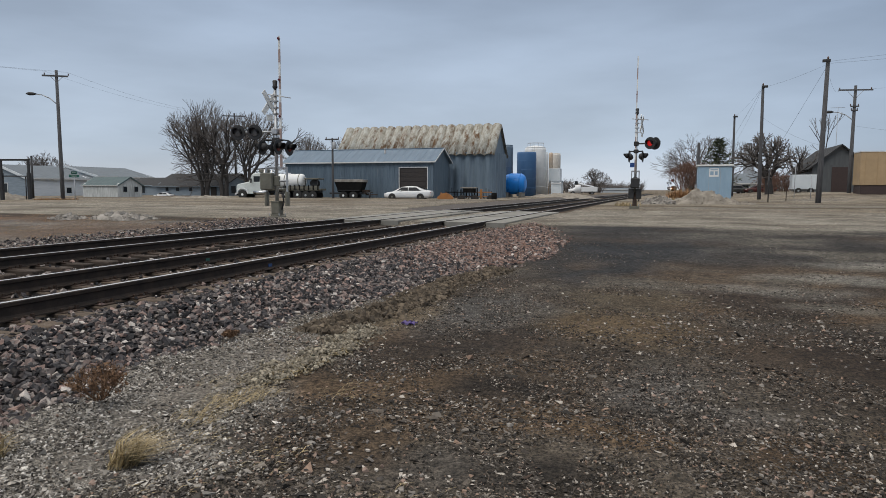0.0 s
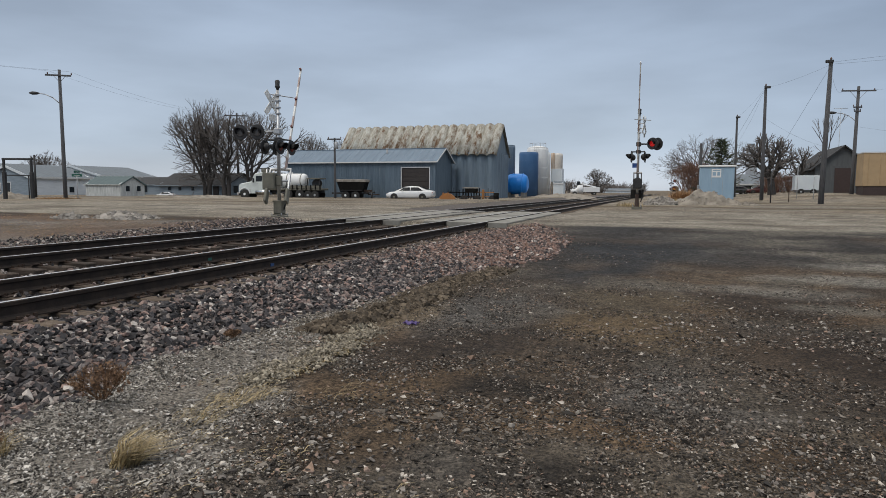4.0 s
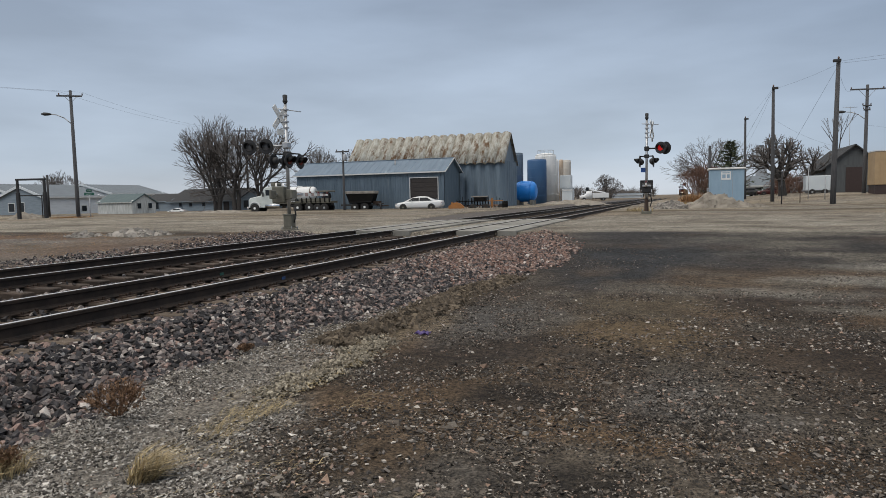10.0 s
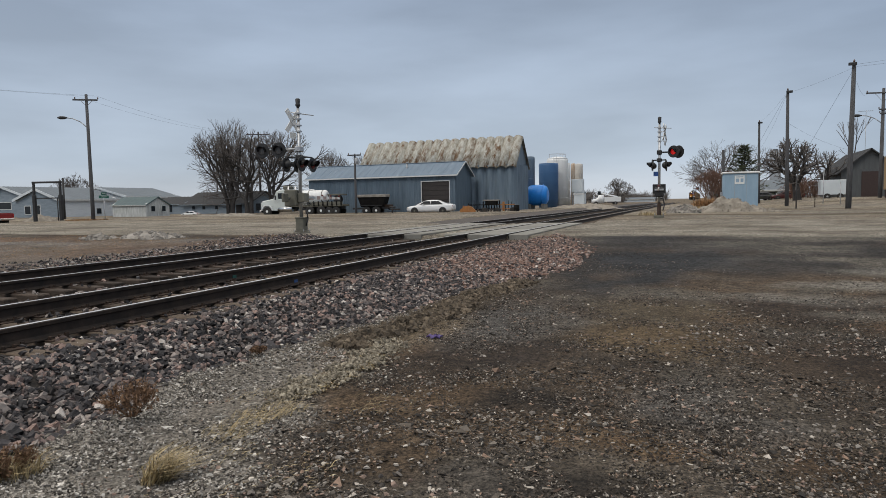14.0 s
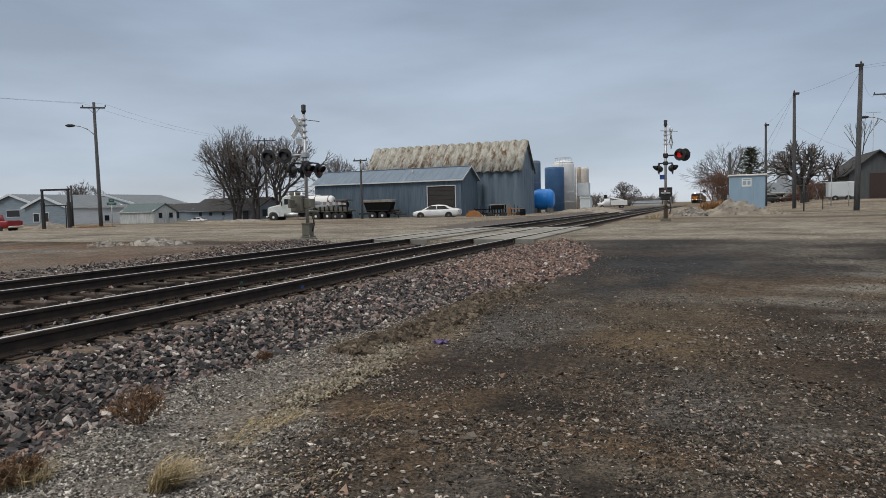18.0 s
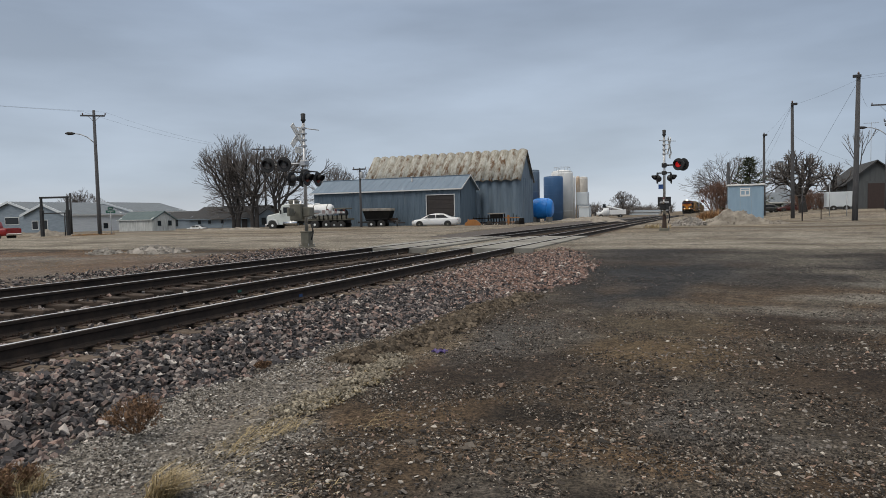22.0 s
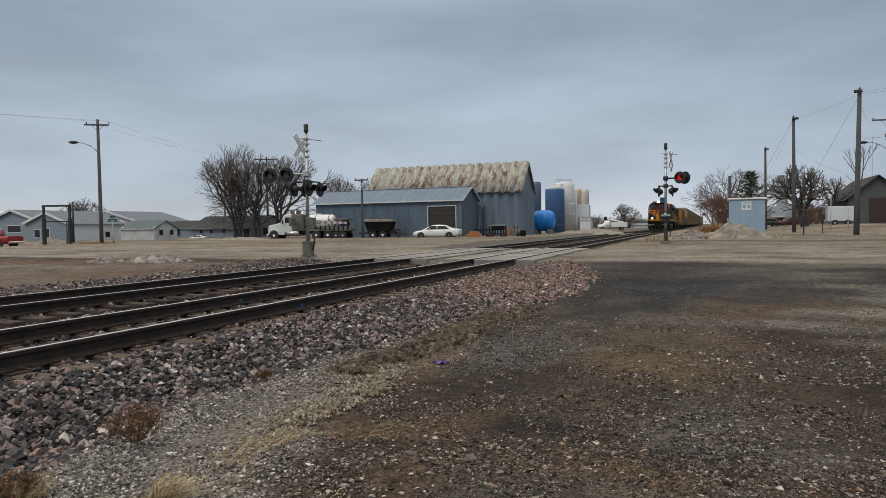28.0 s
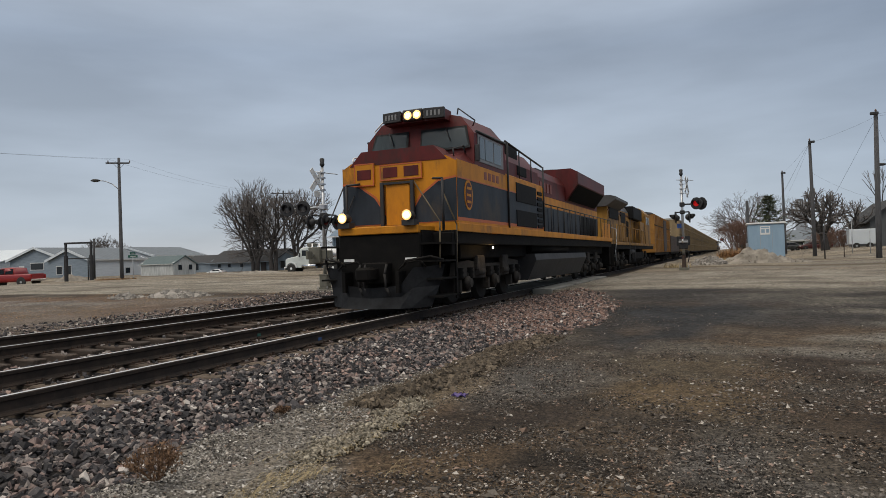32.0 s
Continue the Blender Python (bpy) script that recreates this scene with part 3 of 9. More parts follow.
def box_mesh(name, sx, sy, sz, material, bev=0.0):
    bm = bx(B(), -sx / 2, sx / 2, -sy / 2, sy / 2, -sz, 0, bev)
    me = bpy.data.meshes.new(name)
    bm.to_mesh(me)
    bm.free()
    me.materials.append(material)
    return me


def tie_rows(y0, y1, step, seed):
    rnd = random.Random(seed)
    y = y0
    while y < y1:
        yield y + rnd.uniform(-0.02, 0.02), rnd.uniform(-1.2, 1.2), rnd.uniform(-0.06, 0.06), rnd.uniform(-0.012, 0.004)
        y += step


M_OLDTIE = mat("dry_brown_timber", (0.085, 0.063, 0.049), (0.035, 0.026, 0.02), rough=0.9, scale=3, stretch=(1, 8, 8), bump=0.5, per=0.45)
TIE_ME = box_mesh("tie", 2.6, 0.225, 0.17, M_CREO, 0.015)


def plate_mesh():
    bm = bx(B(), -0.18, 0.18, -0.1, 0.1, -0.006, 0.012, 0.004)
    for dx, dy in ((-0.1, 0.06), (0.1, -0.06), (-0.1, -0.05), (0.1, 0.05)):
        bx(bm, dx - 0.016, dx + 0.016, dy - 0.016, dy + 0.016, 0.01, 0.045, 0.004)
    # rail anchor clip
    bx(bm, -0.085, 0.085, 0.125, 0.15, 0.0, 0.03)
    bx(bm, 0.075, 0.1, 0.12, 0.155, -0.01, 0.05)
    bx(bm, -0.1, -0.075, 0.12, 0.155, -0.01, 0.05)
    me = bpy.data.meshes.new("tie_plate")
    bm.to_mesh(me)
    bm.free()
    me.materials.append(M_PLATE)
    return me


PLATE_ME = plate_mesh()
TIE_TOP = RAIL_Z - 0.186 - 0.012


def make_track(name, xc, label, seed, tie_me=TIE_ME):
    tr = thing(name, label, "railway track", (0, 0, 0), 0, "parallel railway tracks", "structure")
    make_rail(xc + 0.755, tr)
    make_rail(xc - 0.755, tr)
    for y, rz, dx, dz in tie_rows(2.2, 21.8, 0.5, seed):
        ob = new("tie", tie_me)
        ob.parent = tr
        ob.matrix_basis = pose(xc + dx, y, TIE_TOP + dz * 0.5, 0, 0, rz)
        for s in (-0.755, 0.755):
            p = new("tie_plate", PLATE_ME)
            p.parent = tr
            p.matrix_basis = pose(xc + s, y, TIE_TOP)
    bm = B()
    for y, rz, dx, dz in list(tie_rows(-30, 2, 0.5, seed + 5)) + list(tie_rows(ROAD1 + 0.4, 150, 0.5, seed + 9)):
        bx(bm, -1.3, 1.3, -0.112, 0.112, -0.17, 0, 0, 0, pose(xc + bend(y) + dx, y, TIE_TOP + dz, 0, 0, rz - heading(y)))
    tagged(part("ties", bm, M_CREO, tr, "rows of weathered timber ties"), "", "", "", "stuff")


make_track("railway_track_1", NEAR_T, "railway track with dark rusty rails on timber ties", 4)
make_track("railway_track_2", FAR_T, "railway track with rusty rails and exposed brown ties", 7, box_mesh("tie", 2.8, 0.225, 0.17, M_OLDTIE, 0.015))


def make_crossing():
    th = thing("level_crossing", "worn concrete crossing panels set between the rails", "level crossing", (0, 0, 0), 0, "", "structure")
    rnd = random.Random(3)
    n, ln = 5, (ROAD1 - ROAD0) / 5
    for xc in (NEAR_T, FAR_T):
        for x0, x1 in ((-0.67, 0.67), (0.86, 1.55), (-1.55, -0.86)):
            me = box_mesh("crossing_panel", x1 - x0, ln - 0.025, 0.2, M_CONC, 0.012)
            for i in range(n):
                ob = new("crossing_panel", me)
                ob.parent = th
                ob.matrix_basis = pose(xc + (x0 + x1) / 2, ROAD0 + (i + 0.5) * ln, 0.441 + rnd.uniform(-0.006, 0.004), rnd.uniform(-0.1, 0.1), rnd.uniform(-0.15, 0.15))
        for s in (-0.78, 0.78):
            for w in (-0.075, 0.075):
                boxpart("flangeway_strip", xc + s + w - 0.02, xc + s + w + 0.02, ROAD0, ROAD1, 0.3, 0.40, M_RUBBER, th)


make_crossing()


def stones(name, pts, size, material, label, seed, flat=0.62, tilt=0.5):
    """Angular stones: jittered six-sided blocks at the points, joined."""
    rs = np.random.RandomState(seed)
    n = len(pts)
    c = np.array([(x, y, z) for z in (-1, 1) for y in (-1, 1) for x in (-1, 1)], float) * 0.62
    v = np.repeat(c[None], n, 0) + rs.uniform(-0.34, 0.34, (n, 8, 3))
    v[:, 4:, :2] *= 0.85
    v *= (size * np.exp(np.clip(rs.normal(0, 0.3, (n, 1, 1)), -0.7, 0.55)) * np.stack([rs.uniform(0.7, 1.3, n), rs.uniform(0.7, 1.3, n), rs.uniform(0.5, 0.9, n) * flat / 0.7], 1)[:, None, :])
    q = rs.normal(size=(n, 4))
    q[:, 1:3] *= tilt
    q /= np.linalg.norm(q, axis=1, keepdims=True)
    w, x, y, z = q.T
    R = np.stack([1 - 2 * (y * y + z * z), 2 * (x * y - z * w), 2 * (x * z + y * w), 2 * (x * y + z * w), 1 - 2 * (x * x + z * z), 2 * (y * z - x * w), 2 * (x * z - y * w), 2 * (y * z + x * w), 1 - 2 * (x * x + y * y)], 1).reshape(n, 3, 3)
    v = np.einsum("nij,nkj->nki", R, v) + np.array(pts)[:, None, :]
    quad = np.array(((0, 2, 3, 1), (4, 5, 7, 6), (0, 1, 5, 4), (2, 6, 7, 3), (0, 4, 6, 2), (1, 3, 7, 5)))
    f = (np.arange(n)[:, None, None] * 8 + quad[None]).reshape(-1)
    me = bpy.data.meshes.new(name)
    me.vertices.add(n * 8)
    me.vertices.foreach_set("co", v.reshape(-1).astype(np.float32))
    me.loops.add(n * 24)
    me.loops.foreach_set("vertex_index", f.astype(np.int32))
    me.polygons.add(n * 6)
    me.polygons.foreach_set("loop_start", np.arange(0, n * 24, 4, dtype=np.int32))
    me.update(calc_edges=True)
    me.shade_flat()
    me.materials.append(material)
    ob = new(name, me)
    return tagged(ob, label, "stones", "", "stuff")


def scatter_ballast():
    rs = random.Random(21)
    grey, red = [], []
    tries = 172000
    for _ in range(tries):
        y = 2.0 + 20.0 * rs.random() ** 1.25 if rs.random() < 0.93 else rs.uniform(-5, 2)
        u = rs.uniform(-17.0, -2.4)
        t = toe(y)
        if u > t + 0.05 + 0.25 * rs.random() ** 3:
            continue
        d = math.hypot(u, y)
        if rs.random() > min(1.0, (9.5 / d) ** 0.9) and u < -5.4:
            continue
        if any(abs(u - r) < 0.09 for r in (NEAR_T + 0.755, NEAR_T - 0.755, FAR_T + 0.755, FAR_T - 0.755)):
            continue
        z = bed_z(u, y) + 0.012 + 0.02 * rs.random() if u > -14.2 else level(u, y) + 0.01
        if u < -14.2 and rs.random() < 0.5 + 0.2 * (-14.2 - u):
            continue
        inside = -8.2 < u < -5.75 or -12.4 < u < -9.5
        if inside:
            ph = ((y - 2.2 + 0.25) % 0.5) - 0.25
            if abs(ph) < 0.13:
                if rs.random() < (0.93 if u > -9 else 0.985):
                    continue
                z = TIE_TOP + 0.015
            elif abs(u - NEAR_T) > 1.0 or u < -9 and abs(u - FAR_T) > 1.0:
                if u < -9:
                    if rs.random() < 0.5:
                        continue
                    z -= 0.02
            else:
                z -= 0.035 if u > -9 else 0.02
                if u < -9 and rs.random() < 0.55:
                    continue
        k = sstep(10.5, 14.0, y) * sstep(-5.9, -5.3, u)
        (red if rs.random() < k * 0.58 else grey).append((u, y, z))
    stones("ballast_stones", grey, 0.0335, M_STONE, "loose angular grey and brown ballast stones", 1, 0.55, 0.36)
    stones("red_ballast_stones", red, 0.036, M_RSTONE, "loose pinkish red ballast stones by the crossing", 2)


def grit(rs):
    """Fine grit: four-sided chips, thick near the feet and thinning out."""
    n = 0
    v = []
    pale = []
    while n < 140000:
        r = 2.9 + 8.5 * rs.random() ** 1.3
        a = rs.uniform(-0.32, 1.1)
        x, y = -r * math.sin(a), r * math.cos(a)
        if x < toe(y) - 0.1:
            continue
        k = 0.36 + 1.5 * rough(x, y, 1.3, 9.3) + 0.7 * rough(x, y, 3.1, 2.3) + 0.6 * sstep(1.9, 0.2, x - toe(y)) - 0.15 * sstep(6.5, 9.5, y) + 0.4 * sstep(4.8, 3.6, r)
        if rs.random() > k:
            continue
        v.append((x, y, level(x, y) + 0.035 * rough(x, y, 0.5, 2) + 0.014 * rough(x, y, 2.6, 4) + 0.011 * rough(x, y, 7, 5)))
        pale.append(1 if rs.random() < strip(x, y) else 0)
        n += 1
    st = np.random.RandomState(14)
    c = np.array(v)[:, None, :] + st.normal(0, 1, (n, 4, 3)) * (0.0066 * np.exp(st.normal(0, 0.45, (n, 1, 1)))) * np.array((1.15, 1, 0.6))
    f = (np.arange(n)[:, None, None] * 4 + np.array(((0, 1, 2), (0, 3, 1), (1, 3, 2), (0, 2, 3)))[None]).reshape(-1)
    me = bpy.data.meshes.new("grit")
    me.vertices.add(n * 4)
    me.vertices.foreach_set("co", c.reshape(-1).astype(np.float32))
    me.loops.add(n * 12)
    me.loops.foreach_set("vertex_index", f.astype(np.int32))
    me.polygons.add(n * 4)
    me.polygons.foreach_set("loop_start", np.arange(0, n * 12, 3, dtype=np.int32))
    me.update(calc_edges=True)
    me.shade_flat()
    me.materials.append(M_PEBBLE)
    me.materials.append(M_GREYPEB)
    me.polygons.foreach_set("material_index", np.repeat(np.array(pale, dtype=np.int32), 4))
    tagged(new("grit", me), "fine stone grit strewn over the dark ground", "stones", "", "stuff")


def scatter_pebbles():
    rs = random.Random(8)
    pts, pale, big = [], [], []
    while len(pts) < 31000:
        r = 2.9 + 14.0 * rs.random() ** 1.35
        a = rs.uniform(-0.36, 1.1)
        x, y = -r * math.sin(a), r * math.cos(a)
        if x < toe(y) or rs.random() < 0.6 * sstep(-0.6, 1.4, x) * sstep(4.2, 6.0, y) or rs.random() > 0.22 + 1.5 * rough(x, y, 0.9, 3.3) + 0.8 * rough(x, y, 2.7, 5.3) + 0.6 * sstep(1.6, 0.2, x - toe(y)) - 0.18 * sstep(6.5, 9.5, y) + 0.35 * sstep(4.8, 3.6, r):
            continue
        (pale if rs.random() < strip(x, y) else pts).append((x, y, level(x, y) + 0.035 * rough(x, y, 0.5, 2) + 0.004))
    while len(big) < 1900:
        r = 2.9 + 9 * rs.random() ** 1.35
        a = rs.uniform(-0.36, 0.95)
        x, y = -r * math.sin(a), r * math.cos(a)
        if x > toe(y) and rs.random() < 0.25 + 2.0 * rough(x, y, 0.9, 61.0):
            big.append((x, y, level(x, y) + 0.035 * rough(x, y, 0.5, 2) + 0.006))
    grit(rs)
    stones("strip_pebbles", pale, 0.0092, M_GREYPEB, "fine pale grey gravel along the foot of the ballast", 4, 0.5, 0.35)
    stones("gravel_pebbles", pts, 0.0086, M_PEBBLE, "fine pale gravel scattered on dark ground", 5, 0.45, 0.3)
    stones("loose_stones", big, 0.0165, M_BIGPEB, "larger loose flat stones lying on the gravel", 6, 0.36, 0.2)


def soil_clods():
    """Lumpy brown soil thrown up along the foot of the bank."""
    rs = random.Random(33)
    pts, small = [], []
    while len(pts) < 4200:
        y = rs.uniform(6.2, 12.2)
        c = -3.5 + 0.1 * math.sin(y * 1.7) + 0.06 * (y - 8) * (y > 8)
        x = c + rs.gauss(0, 0.13)
        if x > toe(y) - 0.5:
            lump = 0.09 * max(0, 1 - abs(x - c) / 0.34) * (0.5 + 0.9 * abs(rough(x, y, 2.1, 7.7)) * 2)
            (pts if rs.random() < 0.55 else small).append((x, y, gz(x, y) + lump * rs.random() ** 0.6))
    stones("soil_clods", pts, 0.036, M_CLOD, "lumpy brown soil clods along the ballast foot", 9, 0.75)
    stones("soil_crumbs", small, 0.017, M_CLOD, "small brown soil crumbs along the ballast foot", 10, 0.75)


def straw_mats():
    """Matted straw lying in clumps between the gravel and the bank."""
    rs = random.Random(35)
    pts = []
    for x0, y0 in ((-3.17, 4.55), (-3.22, 4.85), (-3.06, 5.1), (-3.16, 5.4), (-3.05, 5.7), (-3.2, 5.95), (-3.12, 6.25), (-3.3, 6.5)):
        for _ in range(190):
            x, y = x0 + rs.gauss(0, 0.1), y0 + rs.gauss(0, 0.13)
            pts.append((x, y, level(x, y) + 0.035 * rough(x, y, 0.5, 2) + 0.02 + 0.045 * rs.random() * max(0, 1 - math.hypot(x - x0, y - y0) / 0.25)))
    stones("straw_clumps", pts, 0.017, M_STRAW, "matted pale straw clumps beside the ballast", 12, 0.55)


scatter_ballast()
straw_mats()
soil_clods()
scatter_pebbles()

# ---- crossing signals ----

# grey base colour paints in the reflection on the side-arm lenses
M_GREYLENS = mat("grey_sheen_lens", (0.17, 0.165, 0.165), (0.12, 0.118, 0.118), rough=0.2, bump=0)
M_REDW = mat("faded_red_stripe", (0.40, 0.29, 0.26), (0.33, 0.25, 0.22), rough=0.5, bump=0.05)


def facing(p, az, tilt=0.0):
    """A frame at p whose -y axis looks along the azimuth az (degrees, 0 = south, 90 = east)."""
    return Matrix.Translation(p) @ pose(0, 0, 0, tilt, 0, az)


def flasher(th, p, az, lit=False, r=0.30, lens=None):
    m = facing(p, az)
    bm = lathe(B(), (0, 0.0, 0), (0, 0.2, 0), [(0, 0.17), (0.5, 0.165), (0.9, 0.1), (1, 0.04)], 16)
    bm.transform(m)
    f = part("flasher", bm, M_BLACK, th)
    bm = lathe(B(), (0, -0.012, 0), (0, 0.012, 0), [(0, r - 0.012), (0.2, r), (0.8, r), (1, r - 0.012)], 24)
    bm.transform(m)
    part("target_disc", bm, M_BLACK, f)
    bm = lathe(B(), (0, -0.05, 0), (0, -0.014, 0), [(0, 0.05), (0.3, 0.12), (0.7, 0.155), (1, 0.165)], 16)
    bm.transform(m)
    part("lens", bm, M_LIT if lit else lens or M_LENS, f, "lit red lens" if lit else "dark lens")
    bm = B()
    n = 10
    rows = []
    for y, rr in ((-0.012, 0.175), (-0.15, 0.172), (-0.28, 0.165)):
        lo, hi = (-20, 200) if y > -0.2 else (35, 145)
        rows.append([bm.verts.new((rr * math.cos(radians(lo + (hi - lo) * i / n)), y, rr * math.sin(radians(lo + (hi - lo) * i / n)))) for i in range(n + 1)])
    for a, b in zip(rows, rows[1:]):
        for i in range(n):
            bm.faces.new((a[i], a[i + 1], b[i + 1], b[i])).smooth = True
    bmesh.ops.solidify(bm, geom=bm.faces[:], thickness=0.006)
    bm.transform(m)
    part("hood", bm, M_BLACK, f)


def crossing_signal(x, y, z, az_arm, az_buck, side, lit_main, lit_low, label):
    """az_arm: where the lowered arm points (degrees anticlockwise from north). side: -1 or 1, the side of the extra pair of lights."""
    th = thing("crossing_signal", label, "crossing signal", (x, y, z), 0, "crossing signals")
    part("footing", bx(B(), -0.26, 0.26, -0.26, 0.26, -0.25, 0.04, 0.02), M_BOX, th)
    if side < 0:
        bm = bx(B(), -0.2, 0.2, -0.2, 0.2, 0.06, 0.12, 0.01)
        bx(bm, -0.19, 0.19, -0.17, 0.17, 0.12, 0.62, 0.03)
        bx(bm, -0.21, 0.21, -0.19, 0.19, 0.6, 0.66, 0.015)
        part("junction_box", bm, M_BOX, th, "weathered grey-green junction box at the foot")
    else:
        part("base_sleeve", lathe(B(), (0, 0, 0), (0, 0, 0.75), [(0, 0.2), (0.1, 0.12), (1, 0.1)], 12), M_PLATE, th, "rusty base sleeve")
    for dx, dy in ((-0.22, -0.22), (0.22, -0.22), (0.22, 0.22), (-0.22, 0.22)):
        cylpart("anchor_bolt", (dx, dy, 0.05), (dx, dy, 0.16), 0.018, 0.018, M_GALV, th, 6)
    part("mast", cyl(B(), (0, 0, 0.6), (0, 0, 5.05), 0.075, 0.062, 14), M_ALU, th, "pale aluminium mast")
    bm = lathe(B(), (0, 0, 5.03), (0, 0, 5.44), [(0, 0.05), (0.18, 0.06), (0.3, 0.1), (0.42, 0.1), (0.5, 0.085), (0.92, 0.1), (1, 0.06)], 14)
    part("bell", bm, M_BLACK, th, "dark bell on the mast top")
    bm = B()
    tube(bm, [(0, 0, 1.0), (0.22, 0.05, 0.95), (0.28, 0.05, 0.6), (0.2, 0.02, 0.3)], 0.03, 8)
    part("conduit", bm, M_BLACK, th)
    # cross-arm with a short strut near the top
    mb = pose(0, 0, 0, 0, 0, az_buck)
    bm = cyl(B(), (-0.28, 0, 4.88), (0.62, 0.1, 4.78), 0.022, 0.018, 8)
    bm.transform(pose(0, 0, 0, 0, 0, 33 if side < 0 else -15))
    part("strut", bm, M_ALU, th)
    for s in (-1, 1):
        bm = bx(B(), -0.58, 0.58, -0.012, 0.012, -0.115, 0.115, 0.004)
        for k in range(7):
            bx(bm, -0.5 + k * 0.15, -0.41 + k * 0.15, -0.0155, -0.0125, -0.05, 0.05, 0, 1)
        bm.transform(mb @ pose(0, -0.28 - 0.013 * s, 4.55, 0, 48 * s, 0))
        part("crossbuck_blade", bm, [M_WHITE, M_BLACK], th, "white crossbuck blade")
    for h in (4.12, 4.36, 4.62, 4.84):
        bm = cyl(B(), (0, 0.02, h), (0, -0.27, h), 0.018, 0.018, 6)
        bx(bm, -0.09, 0.09, -0.09, 0.09, h - 0.03, h + 0.03)
        bm.transform(mb)
        part("sign_bracket", bm, M_ALU, th)
    bm = bx(B(), -0.2, 0.2, -0.3, -0.285, 3.86, 4.1, 0.004)
    bx(bm, -0.05, 0.05, -0.305, -0.302, 3.9, 4.06, 0, 1)
    bm.transform(mb)
    part("track_count_sign", bm, [M_WHITE, M_BLACK], th, "small white track count sign")
    # lights facing both ways along the road
    zl = 2.78
    bm = B()
    tube(bm, [(-0.34, -0.4, zl + 0.3), (-0.34, 0.4, zl + 0.3)], 0.03, 8)
    tube(bm, [(0.34, -0.4, zl + 0.3), (0.34, 0.4, zl + 0.3)], 0.03, 8)
    tube(bm, [(-0.34, 0, zl + 0.3), (0.34, 0, zl + 0.3)], 0.035, 8)
    bx(bm, -0.13, 0.13, -0.13, 0.13, zl + 0.2, zl + 0.4, 0.03)
    for sx in (-0.34, 0.34):
        for sy in (-0.4, 0.4):
            cyl(bm, (sx, sy, zl + 0.3), (sx, sy, zl + 0.14), 0.025, 0.025, 6)
    part("light_arm", bm, M_BLACK, th)
    for sx, az in ((-0.36, -90), (0.36, 90)):
        for sy in (-0.4, 0.4):
            flasher(th, (sx, sy, zl), az + (8 if side > 0 else 0), lit_low and sx > 0 and sy < 0)
    # extra pair on a side arm
    if side < 0:
        za = 3.40
        bm = cyl(B(), (0.1, 0, za + 0.02), (-1.75, -0.1, za + 0.02), 0.04, 0.035, 8)
        bx(bm, -0.14, 0.14, -0.14, 0.14, za - 0.1, za + 0.14, 0.03)
        part("side_arm", bm, M_ALU, th)
        flasher(th, (-1.62, -0.25, za), 12, lit_main, 0.31, M_GREYLENS)
        flasher(th, (-0.82, -0.25, za), 12, False, 0.31, M_GREYLENS)
    else:
        za = 3.5
        bm = cyl(B(), (0, 0, za), (0.8, 0.0, za), 0.045, 0.04, 8)
        bx(bm, -0.13, 0.13, -0.13, 0.13, za - 0.12, za + 0.12, 0.03)
        cyl(bm, (0.82, -0.3, za + 0.16), (0.82, 0.35, za + 0.16), 0.03, 0.03, 8)
        part("side_arm", bm, M_BLACK, th)
        flasher(th, (0.74, -0.32, za), -28, lit_main, 0.33)
        flasher(th, (0.98, 0.26, za), -28, False, 0.33)
        flasher(th, (1.0, 0.1, za + 0.02), 140, False, 0.33)
        boxpart("number_plate", -0.3, -0.06, -0.09, -0.075, 2.2, 2.45, mat("blue_plate", (0.05, 0.13, 0.4), rough=0.5), th, 0, "small blue notice plate")
    # gate mechanism and arm
    g = pose(0, 0, 0, 0, 0, az_arm)
    bm = bx(B(), -0.62, -0.12, -0.24, 0.24, 1.1, 1.78, 0.04) if side < 0 else bx(B(), -0.24, 0.24, 0.08, 0.5, 1.05, 1.6, 0.04)
    bx(bm, -0.12, 0.12, -0.1, 0.1, 1.25, 1.65, 0.02)
    bm.transform(g)
    part("gate_mechanism", bm, M_BOX if side < 0 else M_BLACK, th, "weathered gate mechanism case")
    arm = new("gate_arm")
    arm.parent = th
    arm.matrix_basis = pose(0, 0, 1.45, 0, 0, az_arm)
    # built lowered: it reaches along +y
    w = 0.42 if side < 0 else 0.2
    bm = B()
    for s in (-w, w):
        bx(bm, s - 0.03, s + 0.03, -0.5, 0.55, -0.05, 0.05, 0.01)
    bx(bm, -w - 0.03, w + 0.03, 0.5, 0.57, -0.05, 0.05, 0.01)
    cyl(bm, (-w - 0.05, 0, 0), (w + 0.05, 0, 0), 0.045, 0.045, 8)
    part("arm_frame", bm, M_ALU, arm)
    for s in (-w, w):
        boxpart("counterweight", s - (0.05 if side < 0 else 0.15), s + (0.05 if side < 0 else 0.15), -1.0, -0.42, -0.17 if side < 0 else -0.2, 0.17 if side < 0 else 0.32, M_BOX if side < 0 else M_BLACK, arm, 0.02, "grey steel counterweight")
    n, ln = 10, 5.7 if side < 0 else 6.8
    for i in range(n):
        a, b = 0.55 + (ln - 0.55) * i / n, 0.55 + (ln - 0.55) * (i + 1) / n
        h0, h1 = 0.085 - 0.035 * i / n, 0.085 - 0.035 * (i + 1) / n
        c = 0.2 if side < 0 else 0.04
        bm = B()
        lo = [bm.verts.new(v) for v in ((c - 0.03, a, -h0), (c + 0.03, a, -h0), (c + 0.03, a, h0), (c - 0.03, a, h0))]
